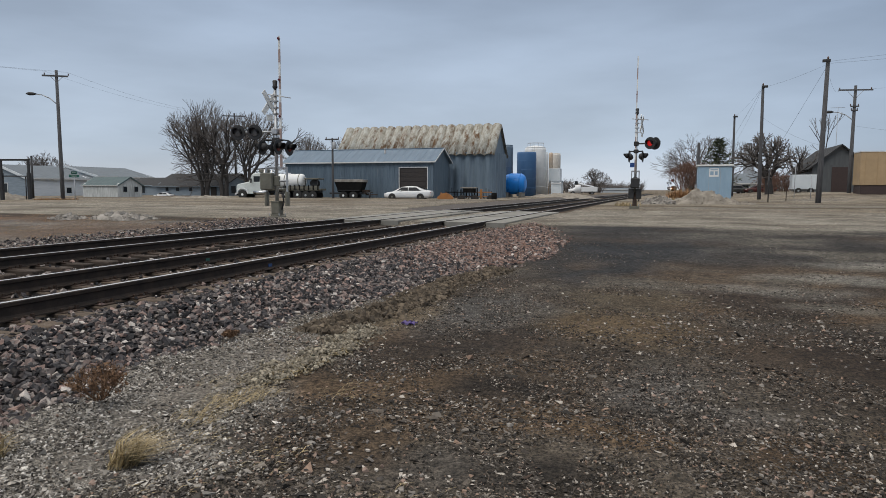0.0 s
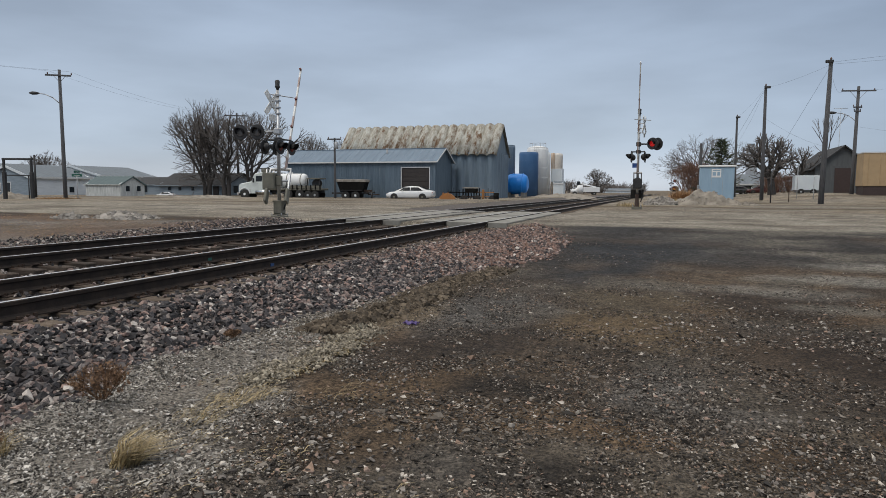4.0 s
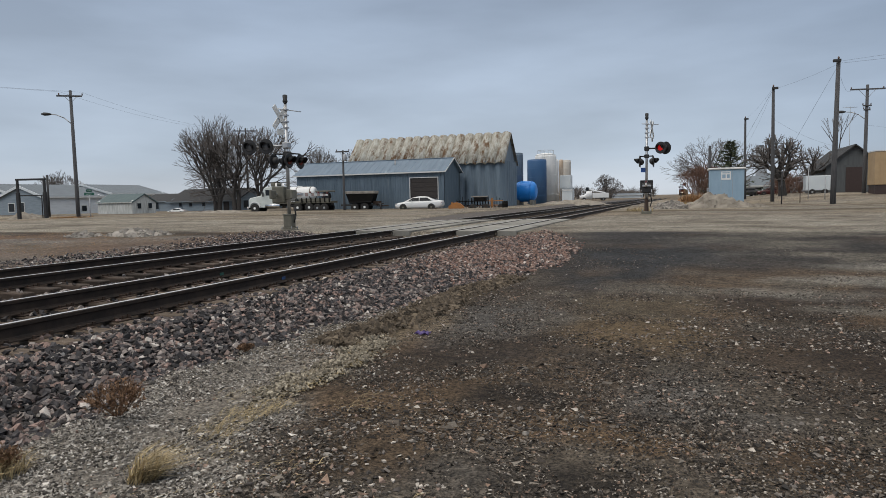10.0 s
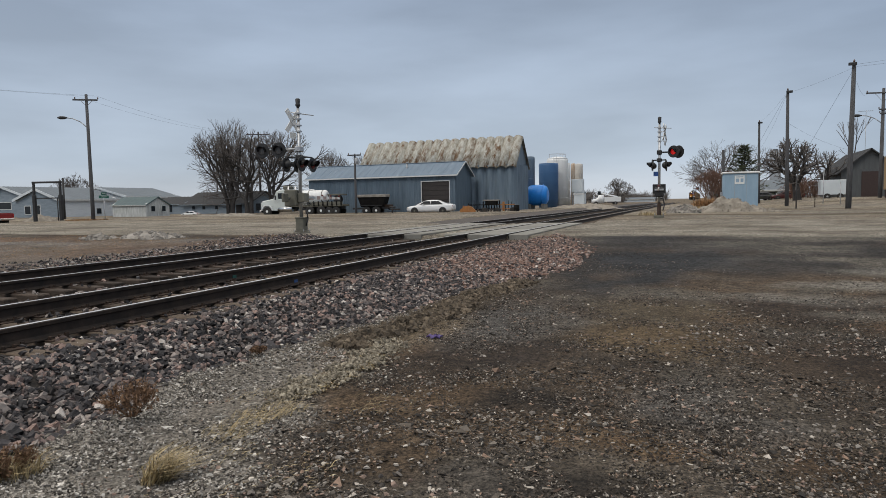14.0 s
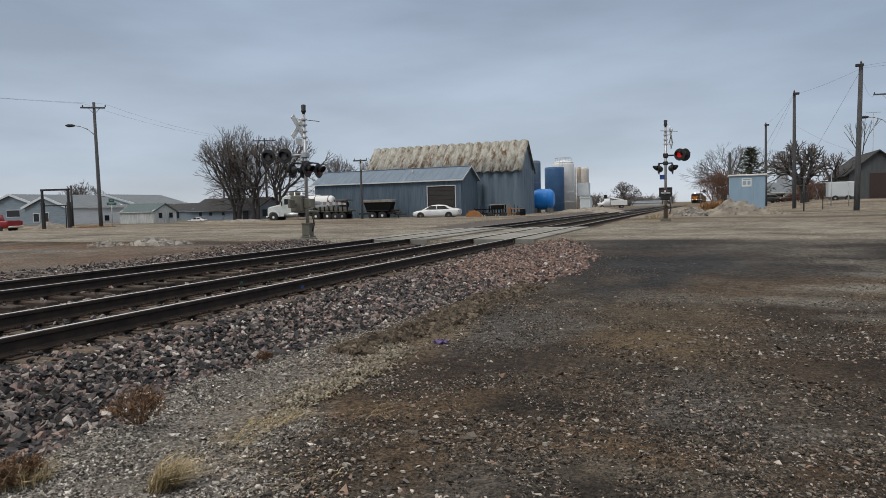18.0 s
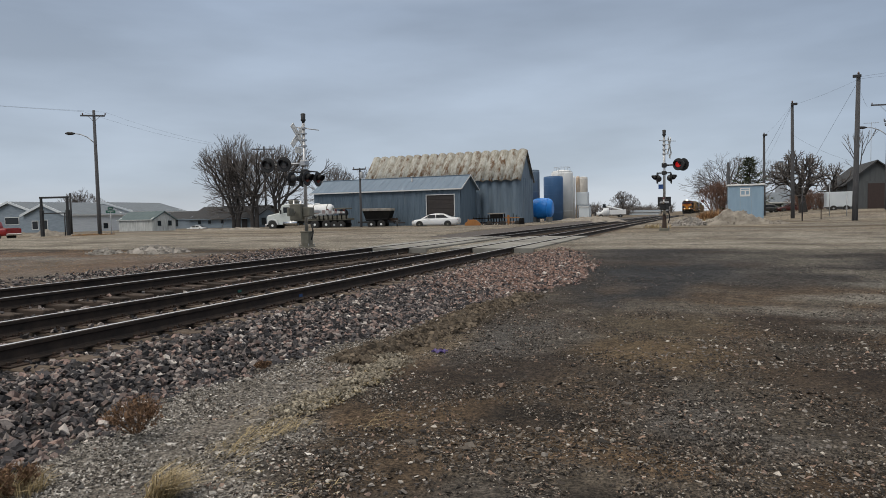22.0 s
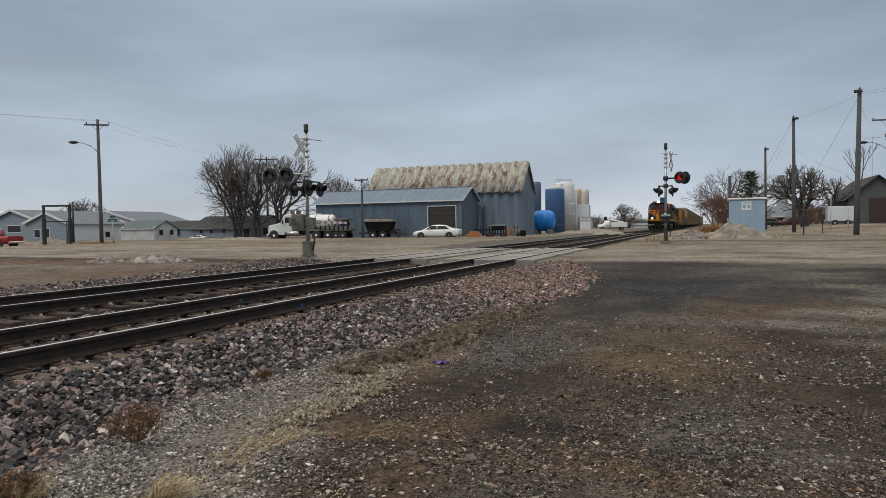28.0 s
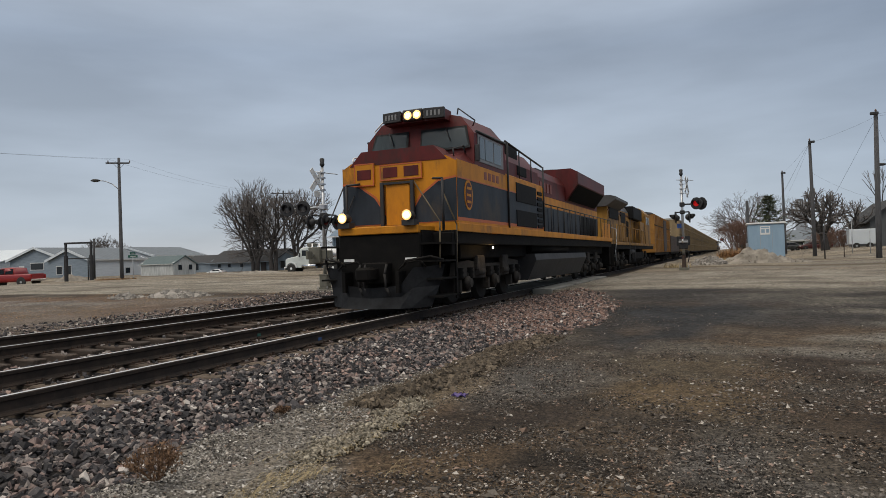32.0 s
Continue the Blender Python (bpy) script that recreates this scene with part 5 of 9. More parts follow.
def rail_truck(th, yc, n=3, base=2.05, wheel=0.53):
    """Bogie with n axles."""
    span = base * (n - 1)
    tr = new("rail_truck")
    tr.parent = th
    tr.matrix_basis = pose(0, yc, 0)
    for s in (-1, 1):
        bm = B()
        e = span / 2
        pts = [(-e - 0.62, 0.72), (-e - 0.5, 1.02), (-e + 0.3, 1.08), (-0.6, 0.98), (0.6, 0.98), (e - 0.3, 1.08), (e + 0.5, 1.02), (e + 0.62, 0.72), (e + 0.34, 0.66), (0.5, 0.6), (-0.5, 0.6), (-e - 0.34, 0.66)]
        prism(bm, pts, "x", s * 1.05 - 0.07, s * 1.05 + 0.07)
        for i in range(n):
            y = -span / 2 + i * base
            for dy in (-0.27, 0.27):
                bx(bm, s * 1.05 - 0.1, s * 1.05 + 0.1, y + dy - 0.06, y + dy + 0.06, 0.3, 0.8, 0.02)
        for y in (-e * 0.5, e * 0.5):
            bx(bm, s * 1.14 - 0.06, s * 1.14 + 0.08, y - 0.28, y + 0.28, 0.82, 1.2, 0.03)
        part("side_frame", bm, M_TRUCK, tr)
        for i in range(n):
            y = -span / 2 + i * base
            part("axle_box", lathe(B(), (s * 1.17, y, 0.53), (s * 1.32, y, 0.53), [(0, 0.17), (0.5, 0.17), (0.55, 0.12), (1, 0.11)], 12), M_TRUCK, tr)
            bm = B()
            for dy in (-0.33, 0.33):
                lathe(bm, (s * 1.12, y + dy, 0.62), (s * 1.12, y + dy, 0.9), [(0, 0.1), (0.2, 0.12), (0.4, 0.1), (0.6, 0.12), (0.8, 0.1), (1, 0.12)], 10)
            part("springs", bm, M_UNDER, tr)
        for i in range(n - 1):
            y = -span / 2 + (i + 0.5) * base
            part("brake_cylinder", cyl(B(), (s * 1.15, y - 0.25, 0.78), (s * 1.15, y + 0.25, 0.78), 0.1, 0.1, 10), M_TRUCK, tr)
    for i in range(n):
        y = -span / 2 + i * base
        for s in (-1, 1):
            part("wheel", lathe(B(), (s * 0.68, y, wheel), (s * 0.82, y, wheel), [(0, wheel + 0.025), (0.2, wheel + 0.02), (0.25, wheel), (0.95, wheel - 0.01), (1, wheel - 0.06)], 22), M_STEEL, tr)
        part("axle", cyl(B(), (-0.7, y, wheel), (0.7, y, wheel), 0.09, 0.09, 8), M_UNDER, tr)
        if n == 3:
            part("traction_motor", bx(B(), -0.62, 0.62, y - 0.1, y + 0.85, 0.25, 1.0, 0.06), M_UNDER, tr)
    part("bolster", bx(B(), -0.95, 0.95, -0.6 * n / 2, 0.6 * n / 2, 0.6, 1.0 if n < 3 else 1.35, 0.03), M_UNDER, tr)


def knuckle(th, y, d):
    bm = bx(B(), -0.11, 0.11, min(y, y + d * 0.5), max(y, y + d * 0.5), 0.72, 0.98, 0.02)
    bx(bm, -0.2, 0.16, min(y + d * 0.35, y + d * 0.65), max(y + d * 0.35, y + d * 0.65), 0.7, 1.0, 0.05)
    part("coupler", bm, M_UNDER, th)


def handrail(th, x, y0, y1, z0, h, n, material=None, r=0.02):
    bm = B()
    tube(bm, [(x, y0, z0 + h), (x, y1, z0 + h)], r, 6)
    part("handrail", bm, material or M_BLACK, th)
    for i in range(n):
        y = y0 + (y1 - y0) * i / (n - 1)
        part("stanchion", cyl(B(), (x, y, z0 - 0.15), (x, y, z0 + h), r, r, 6), material or M_BLACK, th)


def lead_locomotive():
    th = thing("locomotive", "yellow, dark red and charcoal diesel locomotive, headlights lit, pulling the train", "locomotive", (0, 0, 0), 0, "locomotives")
    DECK = 1.78
    # underframe, pilot plough and steps
    bm = bx(B(), -1.5, 1.5, 1.1, 23.5, DECK - 0.32, DECK, 0.02)
    part("underframe", bm, M_UNDER, th)
    both("side_sill", lambda: bx(B(), 1.5, 1.56, 1.15, 23.4, DECK - 0.03, DECK + 0.16, 0.008), M_LYEL, th, "yellow sill stripe")
    part("front_platform", bx(B(), -1.0, 1.0, 0.17, 1.12, DECK - 0.06, DECK + 0.11, 0.015), M_LYEL, th, "yellow front platform edge")
    part("pilot", bx(B(), -1.02, 1.02, 0.22, 1.1, 0.5, DECK - 0.06, 0.03), M_UNDER, th, "black pilot plate")
    bm = B()
    cols = ((-1.22, -1.5, 0.3, 0.42, 0.13, 1.02), (-0.85, -0.9, 0.0, 0.1, 0.11, 0.97), (-0.66, -0.64, -0.12, -0.02, 0.11, 0.6), (0.0, 0.0, -0.3, -0.16, 0.11, 0.55), (0.66, 0.64, -0.12, -0.02, 0.11, 0.6), (0.85, 0.9, 0.0, 0.1, 0.11, 0.97), (1.22, 1.5, 0.3, 0.42, 0.13, 1.02))
    lo = [bm.verts.new((c[0], c[2], c[4])) for c in cols]
    mi = [bm.verts.new(((c[0] + c[1]) / 2, (c[2] + c[3]) / 2 + 0.07, (c[4] + c[5]) / 2)) for c in cols]
    hi = [bm.verts.new((c[1], c[3], c[5])) for c in cols]
    for p, q in ((lo, mi), (mi, hi)):
        for k in range(6):
            bm.faces.new((p[k], p[k + 1], q[k + 1], q[k]))
    bmesh.ops.solidify(bm, geom=bm.faces[:], thickness=-0.035)
    part("plough", bm, M_PLOUGH, th, "dull grey snow plough")
    for s in (-1, 1):
        part("end_sill", bx(B(), min(s * 1.0, s * 1.5), max(s * 1.0, s * 1.5), 0.85, 1.1, 1.2, DECK - 0.05, 0.02), M_UNDER, th)
        part("plough_rail", tube(B(), [(s * 0.72, 0.02, 1.02), (s * 0.8, -0.06, 1.12), (s * 1.3, 0.12, 1.2), (s * 1.48, 0.4, 1.12)], 0.028, 6), M_STEEL, th)
    part("drawbar_box", bx(B(), -0.32, 0.32, 0.0, 0.3, 0.62, 1.1, 0.03), M_UNDER, th)
    for x in (-0.7, 0.62):
        boxpart("plough_brace", x - 0.04, x + 0.04, -0.12, 0.2, 0.45, 0.9, M_UNDER, th)
    knuckle(th, 0.15, -1)
    for x in (-0.74, 0.8):
        part("cut_lever", tube(B(), [(x - 0.25, 0.15, 0.95), (x - 0.05, 0.05, 1.08), (x + 0.3, 0.05, 1.12), (x + 0.36, 0.18, 0.98)], 0.022, 6), M_STEEL, th)
        boxpart("white_plate", x - 0.13, x + 0.13, 0.19, 0.215, 1.13, 1.19, M_WHITE, th)
    for x in (-0.35, -0.22, 0.3):
        bm = B()
        tube(bm, [(x, 0.02, 1.05), (x + 0.02, -0.12, 0.85), (x + 0.04, -0.1, 0.55), (x + 0.12, -0.1, 0.4)], 0.03, 6)
        part("brake_hose", bm, M_RUBBER, th)
    for s in (-1, 1):
        for k in range(4):
            x0, x1 = (1.02, 1.52) if s > 0 else (-1.52, -1.02)
            boxpart("step", x0, x1, 0.25, 1.05, 0.32 + k * 0.38, 0.36 + k * 0.38, M_UNDER, th)
        bm = B()
        bx(bm, s * 1.5 - 0.02, s * 1.5 + 0.02, 1.02, 1.12, 0.25, DECK)
        bx(bm, s * 1.02 - 0.02, s * 1.02 + 0.02, 0.3, 1.1, 0.25, DECK)
        part("step_side", bm, M_UNDER, th)
    # nose
    bm = B()
    sec = [(-1.5, DECK), (1.5, DECK), (1.5, 3.36), (1.25, 3.5), (-1.25, 3.5), (-1.5, 3.36)]
    sec2 = [(-1.5, DECK), (1.5, DECK), (1.5, 3.42), (1.2, 3.76), (-1.2, 3.76), (-1.5, 3.42)]
    a = [bm.verts.new((x, 1.25, z)) for x, z in sec]
    b = [bm.verts.new((x, 2.7, z)) for x, z in sec2]
    for i in range(6):
        f = bm.faces.new((a[i], a[(i + 1) % 6], b[(i + 1) % 6], b[i]))
        f.material_index = 1 if i in (2, 3, 4) else 0
    bm.faces.new(a[::-1])
    bm.faces.new(b)
    bmesh.ops.recalc_face_normals(bm, faces=bm.faces[:])
    part("nose", bm, [M_LYEL, M_LRED], th, "yellow nose with dark red top")
    bm = B()
    prism(bm, [(-1.28, 3.42), (1.28, 3.42), (0.95, 3.76), (-0.95, 3.76)], "y", 1.235, 1.9)
    part("nose_brow", bm, M_LRED, th, "dark red nose brow")
    # dark lower flashes on the nose front
    for s in (-1, 1):
        pts = [(s * 1.49, 2.98), (s * 1.05, 2.92), (s * 0.62, 2.62), (s * 0.28, 2.12), (s * 0.22, 2.0), (s * 1.49, 2.0)]
        part("nose_flash", prism(B(), pts, "y", 1.236, 1.247), M_LGREY, th, "charcoal flash")
        pts = [(s * 1.49, 3.03), (s * 1.04, 2.97), (s * 0.58, 2.66), (s * 0.22, 2.12), (s * 0.15, 1.98), (s * 1.49, 1.98)]
        part("nose_line", prism(B(), pts, "y", 1.243, 1.251), M_LORNG, th, "thin orange line")
    bm = bx(B(), -0.3, 0.34, 1.19, 1.25, DECK + 0.16, 2.92, 0.02)
    part("nose_door", bm, M_LYEL, th, "yellow nose door")
    for x in (-0.37, 0.42):
        boxpart("door_post", x - 0.045, x + 0.045, 1.12, 1.2, DECK + 0.08, 2.98, M_BLACK, th, 0.01)
    boxpart("door_head", -0.4, 0.46, 1.14, 1.2, 2.92, 2.97, M_BLACK, th)
    for x0, x1, z0, z1, marks in ((-1.14, -0.6, 2.93, 3.47, 1), (-0.44, 0.66, 3.02, 3.4, 2)):
        boxpart("emblem_panel", x0, x1, 1.2, 1.248, z0, z1, M_LYEL, th, 0.01, "raised yellow panel of the railway's emblem")
        bm = B()
        for u0, u1, w0, w1 in ((x0, x1, z1 - 0.025, z1), (x0, x1, z0, z0 + 0.025), (x0, x0 + 0.025, z0 + 0.025, z1 - 0.025), (x1 - 0.025, x1, z0 + 0.025, z1 - 0.025)):
            bx(bm, u0, u1, 1.192, 1.2, w0, w1)
        part("emblem_border", bm, M_LORNG, th)
        for k in range(marks):
            c = x0 + (x1 - x0) * (k + 0.5) / marks
            bm = bx(B(), c - 0.19, c + 0.19, 1.188, 1.2, (z0 + z1) / 2 - 0.12, (z0 + z1) / 2 + 0.12, 0.004)
            part("emblem_shape", bm, M_LRED, th, "dark red emblem block")
    # cab
    bm = B()
    cs = [(-1.5, 2.0), (1.5, 2.0), (1.5, 4.26), (1.12, 4.74), (0.5, 4.88), (-0.5, 4.88), (-1.12, 4.74), (-1.5, 4.26)]
    fr = [(-1.5, 2.0), (1.5, 2.0), (1.49, 4.2), (1.12, 4.66), (0.5, 4.82), (-0.5, 4.82), (-1.12, 4.66), (-1.49, 4.2)]
    a = [bm.verts.new((x, 2.35 + 0.22 * max(0, z - 3.4), z)) for x, z in fr]
    b = [bm.verts.new((x, 4.9, z)) for x, z in cs]
    for i in range(8):
        bm.faces.new((a[i], a[(i + 1) % 8], b[(i + 1) % 8], b[i]))
    bm.faces.new(a[::-1])
    bm.faces.new(b)
    bmesh.ops.recalc_face_normals(bm, faces=bm.faces[:])
    part("cab", bm, M_LRED, th, "dark red cab")
    both("cab_roof_edge", lambda: tube(B(), [(1.52, 2.6, 4.24), (1.52, 4.95, 4.28)], 0.035, 6), M_BLACK, th)
    # windscreens and side windows
    for x0, x1 in ((-1.33, -0.34), (0.1, 1.36)):
        bm = B()
        for (dx, o, mi) in ((0.05, 0.0, 0), (0.0, 0.012, 1)):
            z0, z1 = 3.88 - dx, 4.36 + dx
            q = [bm.verts.new((x, 2.335 + 0.22 * (z - 3.4) - o, z)) for x, z in ((x0 - dx, z0), (x1 + dx, z0), (x1 + dx - (0.12 if x1 > 1 else 0), z1), (x0 - dx + (0.12 if x0 < -1 else 0), z1))]
            f = bm.faces.new(q)
            f.material_index = mi
        bmesh.ops.solidify(bm, geom=bm.faces[:], thickness=-0.02)
        part("windscreen", bm, [M_BLACK, M_CABGLASS], th, "windscreen with dark rubber frame")
        bm = B()
        tube(bm, [((x0 + x1) / 2, 2.5, 4.42), ((x0 + x1) / 2 + 0.16, 2.43, 4.05)], 0.014, 5)
        part("wiper", bm, M_BLACK, th)

    def side_win():
        bm = bx(B(), 1.49, 1.515, 2.72, 4.72, 3.52, 4.2, 0.005)
        return bm
    both("window_surround", side_win, M_LGREYP, th)
    for y0, y1 in ((2.82, 3.16), (3.22, 3.82), (3.9, 4.5)):
        both("side_window", lambda: bx(B(), 1.51, 1.525, y0, y1, 3.6, 4.14, 0.004), M_CABGLASS, th, "dark cab side window")
    # headlights and number boards
    part("headlight_brow", prism(B(), [(-0.84, 4.57), (0.84, 4.57), (0.8, 4.85), (-0.8, 4.85)], "y", 2.26, 2.75), M_LRED, th, "dark red headlight brow")
    bm = bx(B(), -0.28, 0.28, 2.15, 2.6, 4.6, 4.88, 0.03)
    part("headlight_housing", bm, M_BLACK, th)
    for x in (-0.12, 0.13):
        part("headlight", lathe(B(), (x, 2.125, 4.73), (x, 2.155, 4.73), [(0, 0.045), (0.6, 0.068), (1, 0.075)], 14), M_HEAD, th, "lit round headlight")
        part("reflector_ring", lathe(B(), (x, 2.135, 4.73), (x, 2.152, 4.73), [(0, 0.1), (0.5, 0.108), (1, 0.108)], 16), M_HALO, th)
    for s in (-1, 1):
        bm = bx(B(), -0.27, 0.27, -0.04, 0.04, -0.13, 0.13, 0.01)
        for k in range(4):
            bx(bm, -0.19 + k * 0.1, -0.14 + k * 0.1, -0.05, -0.042, -0.065, 0.065, 0, 1)
        bm.transform(pose(s * 0.58, 2.2, 4.73, 0, 0, s * 8))
        part("number_board", bm, [M_BLACK, M_LGREYP], th, "black number board with pale characters")
    for x in (-0.78, 0.82):
        bm = lathe(B(), (x, 0.02, 2.1), (x, 0.3, 2.1), [(0, 0.11), (0.7, 0.1), (1, 0.08)], 14)
        bx(bm, x - 0.15, x + 0.15, 0.06, 0.3, DECK + 0.1, 2.0)
        d = part("ditch_light", bm, M_BLACK, th)
        part("lens", lathe(B(), (x, -0.005, 2.1), (x, 0.02, 2.1), [(0, 0.05), (0.6, 0.078), (1, 0.085)], 14), M_HEAD, d, "lit ditch light")
        part("reflector_ring", lathe(B(), (x, 0.005, 2.1), (x, 0.018, 2.1), [(0, 0.1), (0.5, 0.112), (1, 0.112)], 16), M_HALO, d)
    # front handrails and chains
    for s in (-1, 1):
        bm = B()
        tube(bm, [(s * 1.42, 0.35, 0.95), (s * 1.44, 0.35, 1.75), (s * 1.42, 0.4, 1.95), (0.47 if s > 0 else -1.42, 1.16, 2.95)], 0.016, 6)
        tube(bm, [(s * 1.5, 1.1, 0.5), (s * 1.52, 1.12, 1.9), (s * 1.15, 1.2, 2.72)], 0.016, 6)
        part("front_handrail", bm, M_CHAIN if s > 0 else M_BLACK, th, "yellow-grey grab rail and chain")
        bm = B()
        tube(bm, [(s * 1.25, 1.0, DECK), (s * 1.25, 1.0, 2.95), (s * 0.95, 1.15, 2.98)], 0.03, 6)
        part("grab_post", bm, M_BLACK, th)
        bm = B()
        tube(bm, [(s * 1.35, 1.5, 3.5), (s * 1.33, 1.5, 3.68), (s * 1.25, 2.4, 3.88), (s * 1.25, 2.5, 3.7)], 0.018, 6)
        part("nose_grab", bm, M_WHITE if s < 0 else M_BLACK, th)
        bm = B()
        tube(bm, [(s * 1.34, 2.85, 4.44), (s * 1.42, 2.8, 4.56), (s * 1.0, 2.75, 4.9), (s * 0.95, 2.8, 4.76)], 0.018, 6)
        part("roof_grab", bm, M_WHITE if s < 0 else M_BLACK, th)
        part("mirror", bx(B(), s * 1.56 - 0.06, s * 1.56 + 0.06, 2.5, 2.56, 3.5, 3.9, 0.01), M_BLACK, th)
    # cab and cabinet sides: charcoal below, yellow band, red above

    def sidesheet(y0, y1, z0, z1, o, mtl, nm, lbl=""):
        both(nm, lambda: bx(B(), 1.49, 1.505 + o, y0, y1, z0, z1, 0.003), mtl, th, lbl)
    sidesheet(1.26, 9.0, 2.08, 2.98, 0.0, M_LGREY, "lower_panel", "charcoal lower panel")
    sidesheet(1.26, 9.0, 1.94, 2.0, 0.006, M_LYEL, "lower_band")
    sidesheet(1.26, 9.0, 2.0, 2.08, 0.003, M_LORNG, "orange_band")
    sidesheet(1.26, 9.0, 3.0, 3.4, 0.003, M_LYEL, "yellow_band", "yellow side band")
    both("orange_line", lambda: bx(B(), 1.5, 1.512, 1.26, 9.0, 2.975, 3.005), M_LORNG, th)
    both("emblem", lambda: prism(B(), [(1.95 + 0.27 * math.cos(a), 2.62 + 0.36 * math.sin(a)) for a in np.linspace(0, 2 * math.pi, 17)[:-1]], "x", 1.5, 1.518), M_LYEL, th, "oval yellow emblem")
    both("emblem_inner", lambda: prism(B(), [(1.95 + 0.21 * math.cos(a), 2.62 + 0.30 * math.sin(a)) for a in np.linspace(0, 2 * math.pi, 17)[:-1]], "x", 1.51, 1.524), M_LRED, th)
    for dz in (-0.16, 0.0, 0.16):
        both("emblem_bar", lambda: bx(B(), 1.515, 1.529, 1.82, 2.08, 2.59 + dz, 2.65 + dz), M_LYEL, th)
    for k in range(4):
        both("number_bar", lambda: bx(B(), 1.5, 1.513, 3.1 + k * 0.32, 3.3 + k * 0.32, 3.1, 3.3), M_LDIM, th)
    # equipment cabinet behind the cab
    bm = bx(B(), -1.48, 1.49, 4.9, 9.0, DECK, 3.46, 0.02)
    part("cabinet", bm, M_LYEL, th)
    bm = B()
    prism(bm, [(-1.45, 3.44), (1.45, 3.44), (1.45, 3.85), (1.0, 4.4), (-1.0, 4.4), (-1.45, 3.85)], "y", 4.95, 8.6)
    part("cabinet_top", bm, M_LRED, th, "dark red cabinet top")
    for z0, z1 in ((2.74, 3.3), (2.02, 2.5)):
        both("grille", lambda: bx(B(), 1.49, 1.53, 5.85, 8.05, z0, z1, 0.01), M_GRILL, th, "black air grille")
    for k in range(7):
        both("louvre", lambda: bx(B(), 1.49, 1.54, 8.2, 8.75, 2.03 + k * 0.18, 2.14 + k * 0.18, 0.01), M_GRILL, th)
    both("blower_intake", lambda: bx(B(), 1.42, 1.47, 6.2, 7.2, 3.55, 3.85, 0.02), M_GRILL, th)
    bm = bx(B(), -1.2, 1.25, 5.9, 7.0, 3.9, 4.5, 0.05)
    part("blower_housing", bm, M_GRILL, th)
    for s in (-1, 1):
        bm = B()
        tube(bm, [(s * 1.53, 5.05, DECK), (s * 1.53, 5.05, 4.35)], 0.03, 6)
        tube(bm, [(s * 1.5, 4.95, 4.36), (s * 1.5, 8.95, 4.1)], 0.03, 6)
        tube(bm, [(s * 1.53, 8.98, DECK), (s * 1.53, 8.98, 4.1)], 0.03, 6)
        for y in (6.3, 7.6):
            tube(bm, [(s * 1.5, y, 3.45), (s * 1.5, y, 4.36 - (y - 5) * 0.066)], 0.02, 6)
        part("roof_rail", bm, M_BLACK, th)
    # long hood in three bands
    for nm, z0, z1, mtl, w in (("hood_lower", DECK, 2.95, M_LGREY, 0.93), ("hood_band", 2.95, 3.35, M_LYEL, 0.935), ("hood_upper", 3.35, 4.0, M_LRED, 0.93)):
        part(nm, bx(B(), -w, w, 9.0, 22.6, z0, z1, 0.01), mtl, th)
    bm = B()
    prism(bm, [(-0.93, 4.0), (0.93, 4.0), (0.7, 4.35), (-0.7, 4.35)], "y", 9.0, 15.0)
    part("hood_roof", bm, M_LRED, th, "dark red hood roof")
    for k in range(15):
        y = 9.3 + k * 0.86
        both("hood_door", lambda: bx(B(), 0.93, 0.955, y, y + 0.76, DECK + 0.2, 2.9, 0.008), M_LGREY if k < 10 else M_GRILL, th)
    for k in range(6):
        both("hood_letter_bar", lambda: bx(B(), 0.93, 0.95, 9.8 + k * 0.5, 10.1 + k * 0.5, 3.5, 3.85), M_LDIM, th)
    # flared radiator housing
    bm = B()
    prism(bm, [(-0.95, 3.4), (0.95, 3.4), (1.5, 4.12), (1.5, 4.62), (1.2, 4.78), (-1.2, 4.78), (-1.5, 4.62), (-1.5, 4.12)], "y", 15.0, 21.7)
    part("radiator_housing", bm, M_LRED, th, "flared dark red radiator housing")
    bm = B()
    v = [bm.verts.new(q) for q in ((1.02, 15.15, 3.44), (1.02, 21.5, 3.44), (1.49, 21.5, 4.06), (1.49, 15.15, 4.06))]
    bm.faces.new(v)
    bmesh.ops.solidify(bm, geom=bm.faces[:], thickness=-0.03)
    g = mirror(bm)
    part("radiator_intake", bm, M_GRILL, th, "black radiator intake")
    part("radiator_intake", g, M_GRILL, th)
    for k in range(3):
        part("fan", lathe(B(), (0, 16.2 + k * 2.0, 4.77), (0, 16.2 + k * 2.0, 4.88), [(0, 0.72), (0.8, 0.72), (1, 0.6)], 20), M_UPGREY, th)
    part("exhaust", bx(B(), -0.35, 0.35, 12.6, 13.8, 4.33, 4.6, 0.03), M_BLACK, th)
    part("horn", lathe(B(), (0.3, 9.4, 4.45), (0.3, 9.0, 4.5), [(0, 0.05), (0.6, 0.06), (1, 0.13)], 10), M_BLACK, th)
    part("step_light", lathe(B(), (1.5, 3.6, 1.38), (1.53, 3.6, 1.38), [(0, 0.03), (1, 0.02)], 8), M_HEAD, th, "small lit step light")
    # fuel tank, trucks, rails
    bm = B()
    prism(bm, [(-1.45, 1.2), (1.45, 1.2), (1.5, 1.0), (1.2, 0.36), (-1.2, 0.36), (-1.5, 1.0)], "y", 7.9, 16.3)
    part("fuel_tank", bm, M_TANKG, th, "long grey fuel tank")
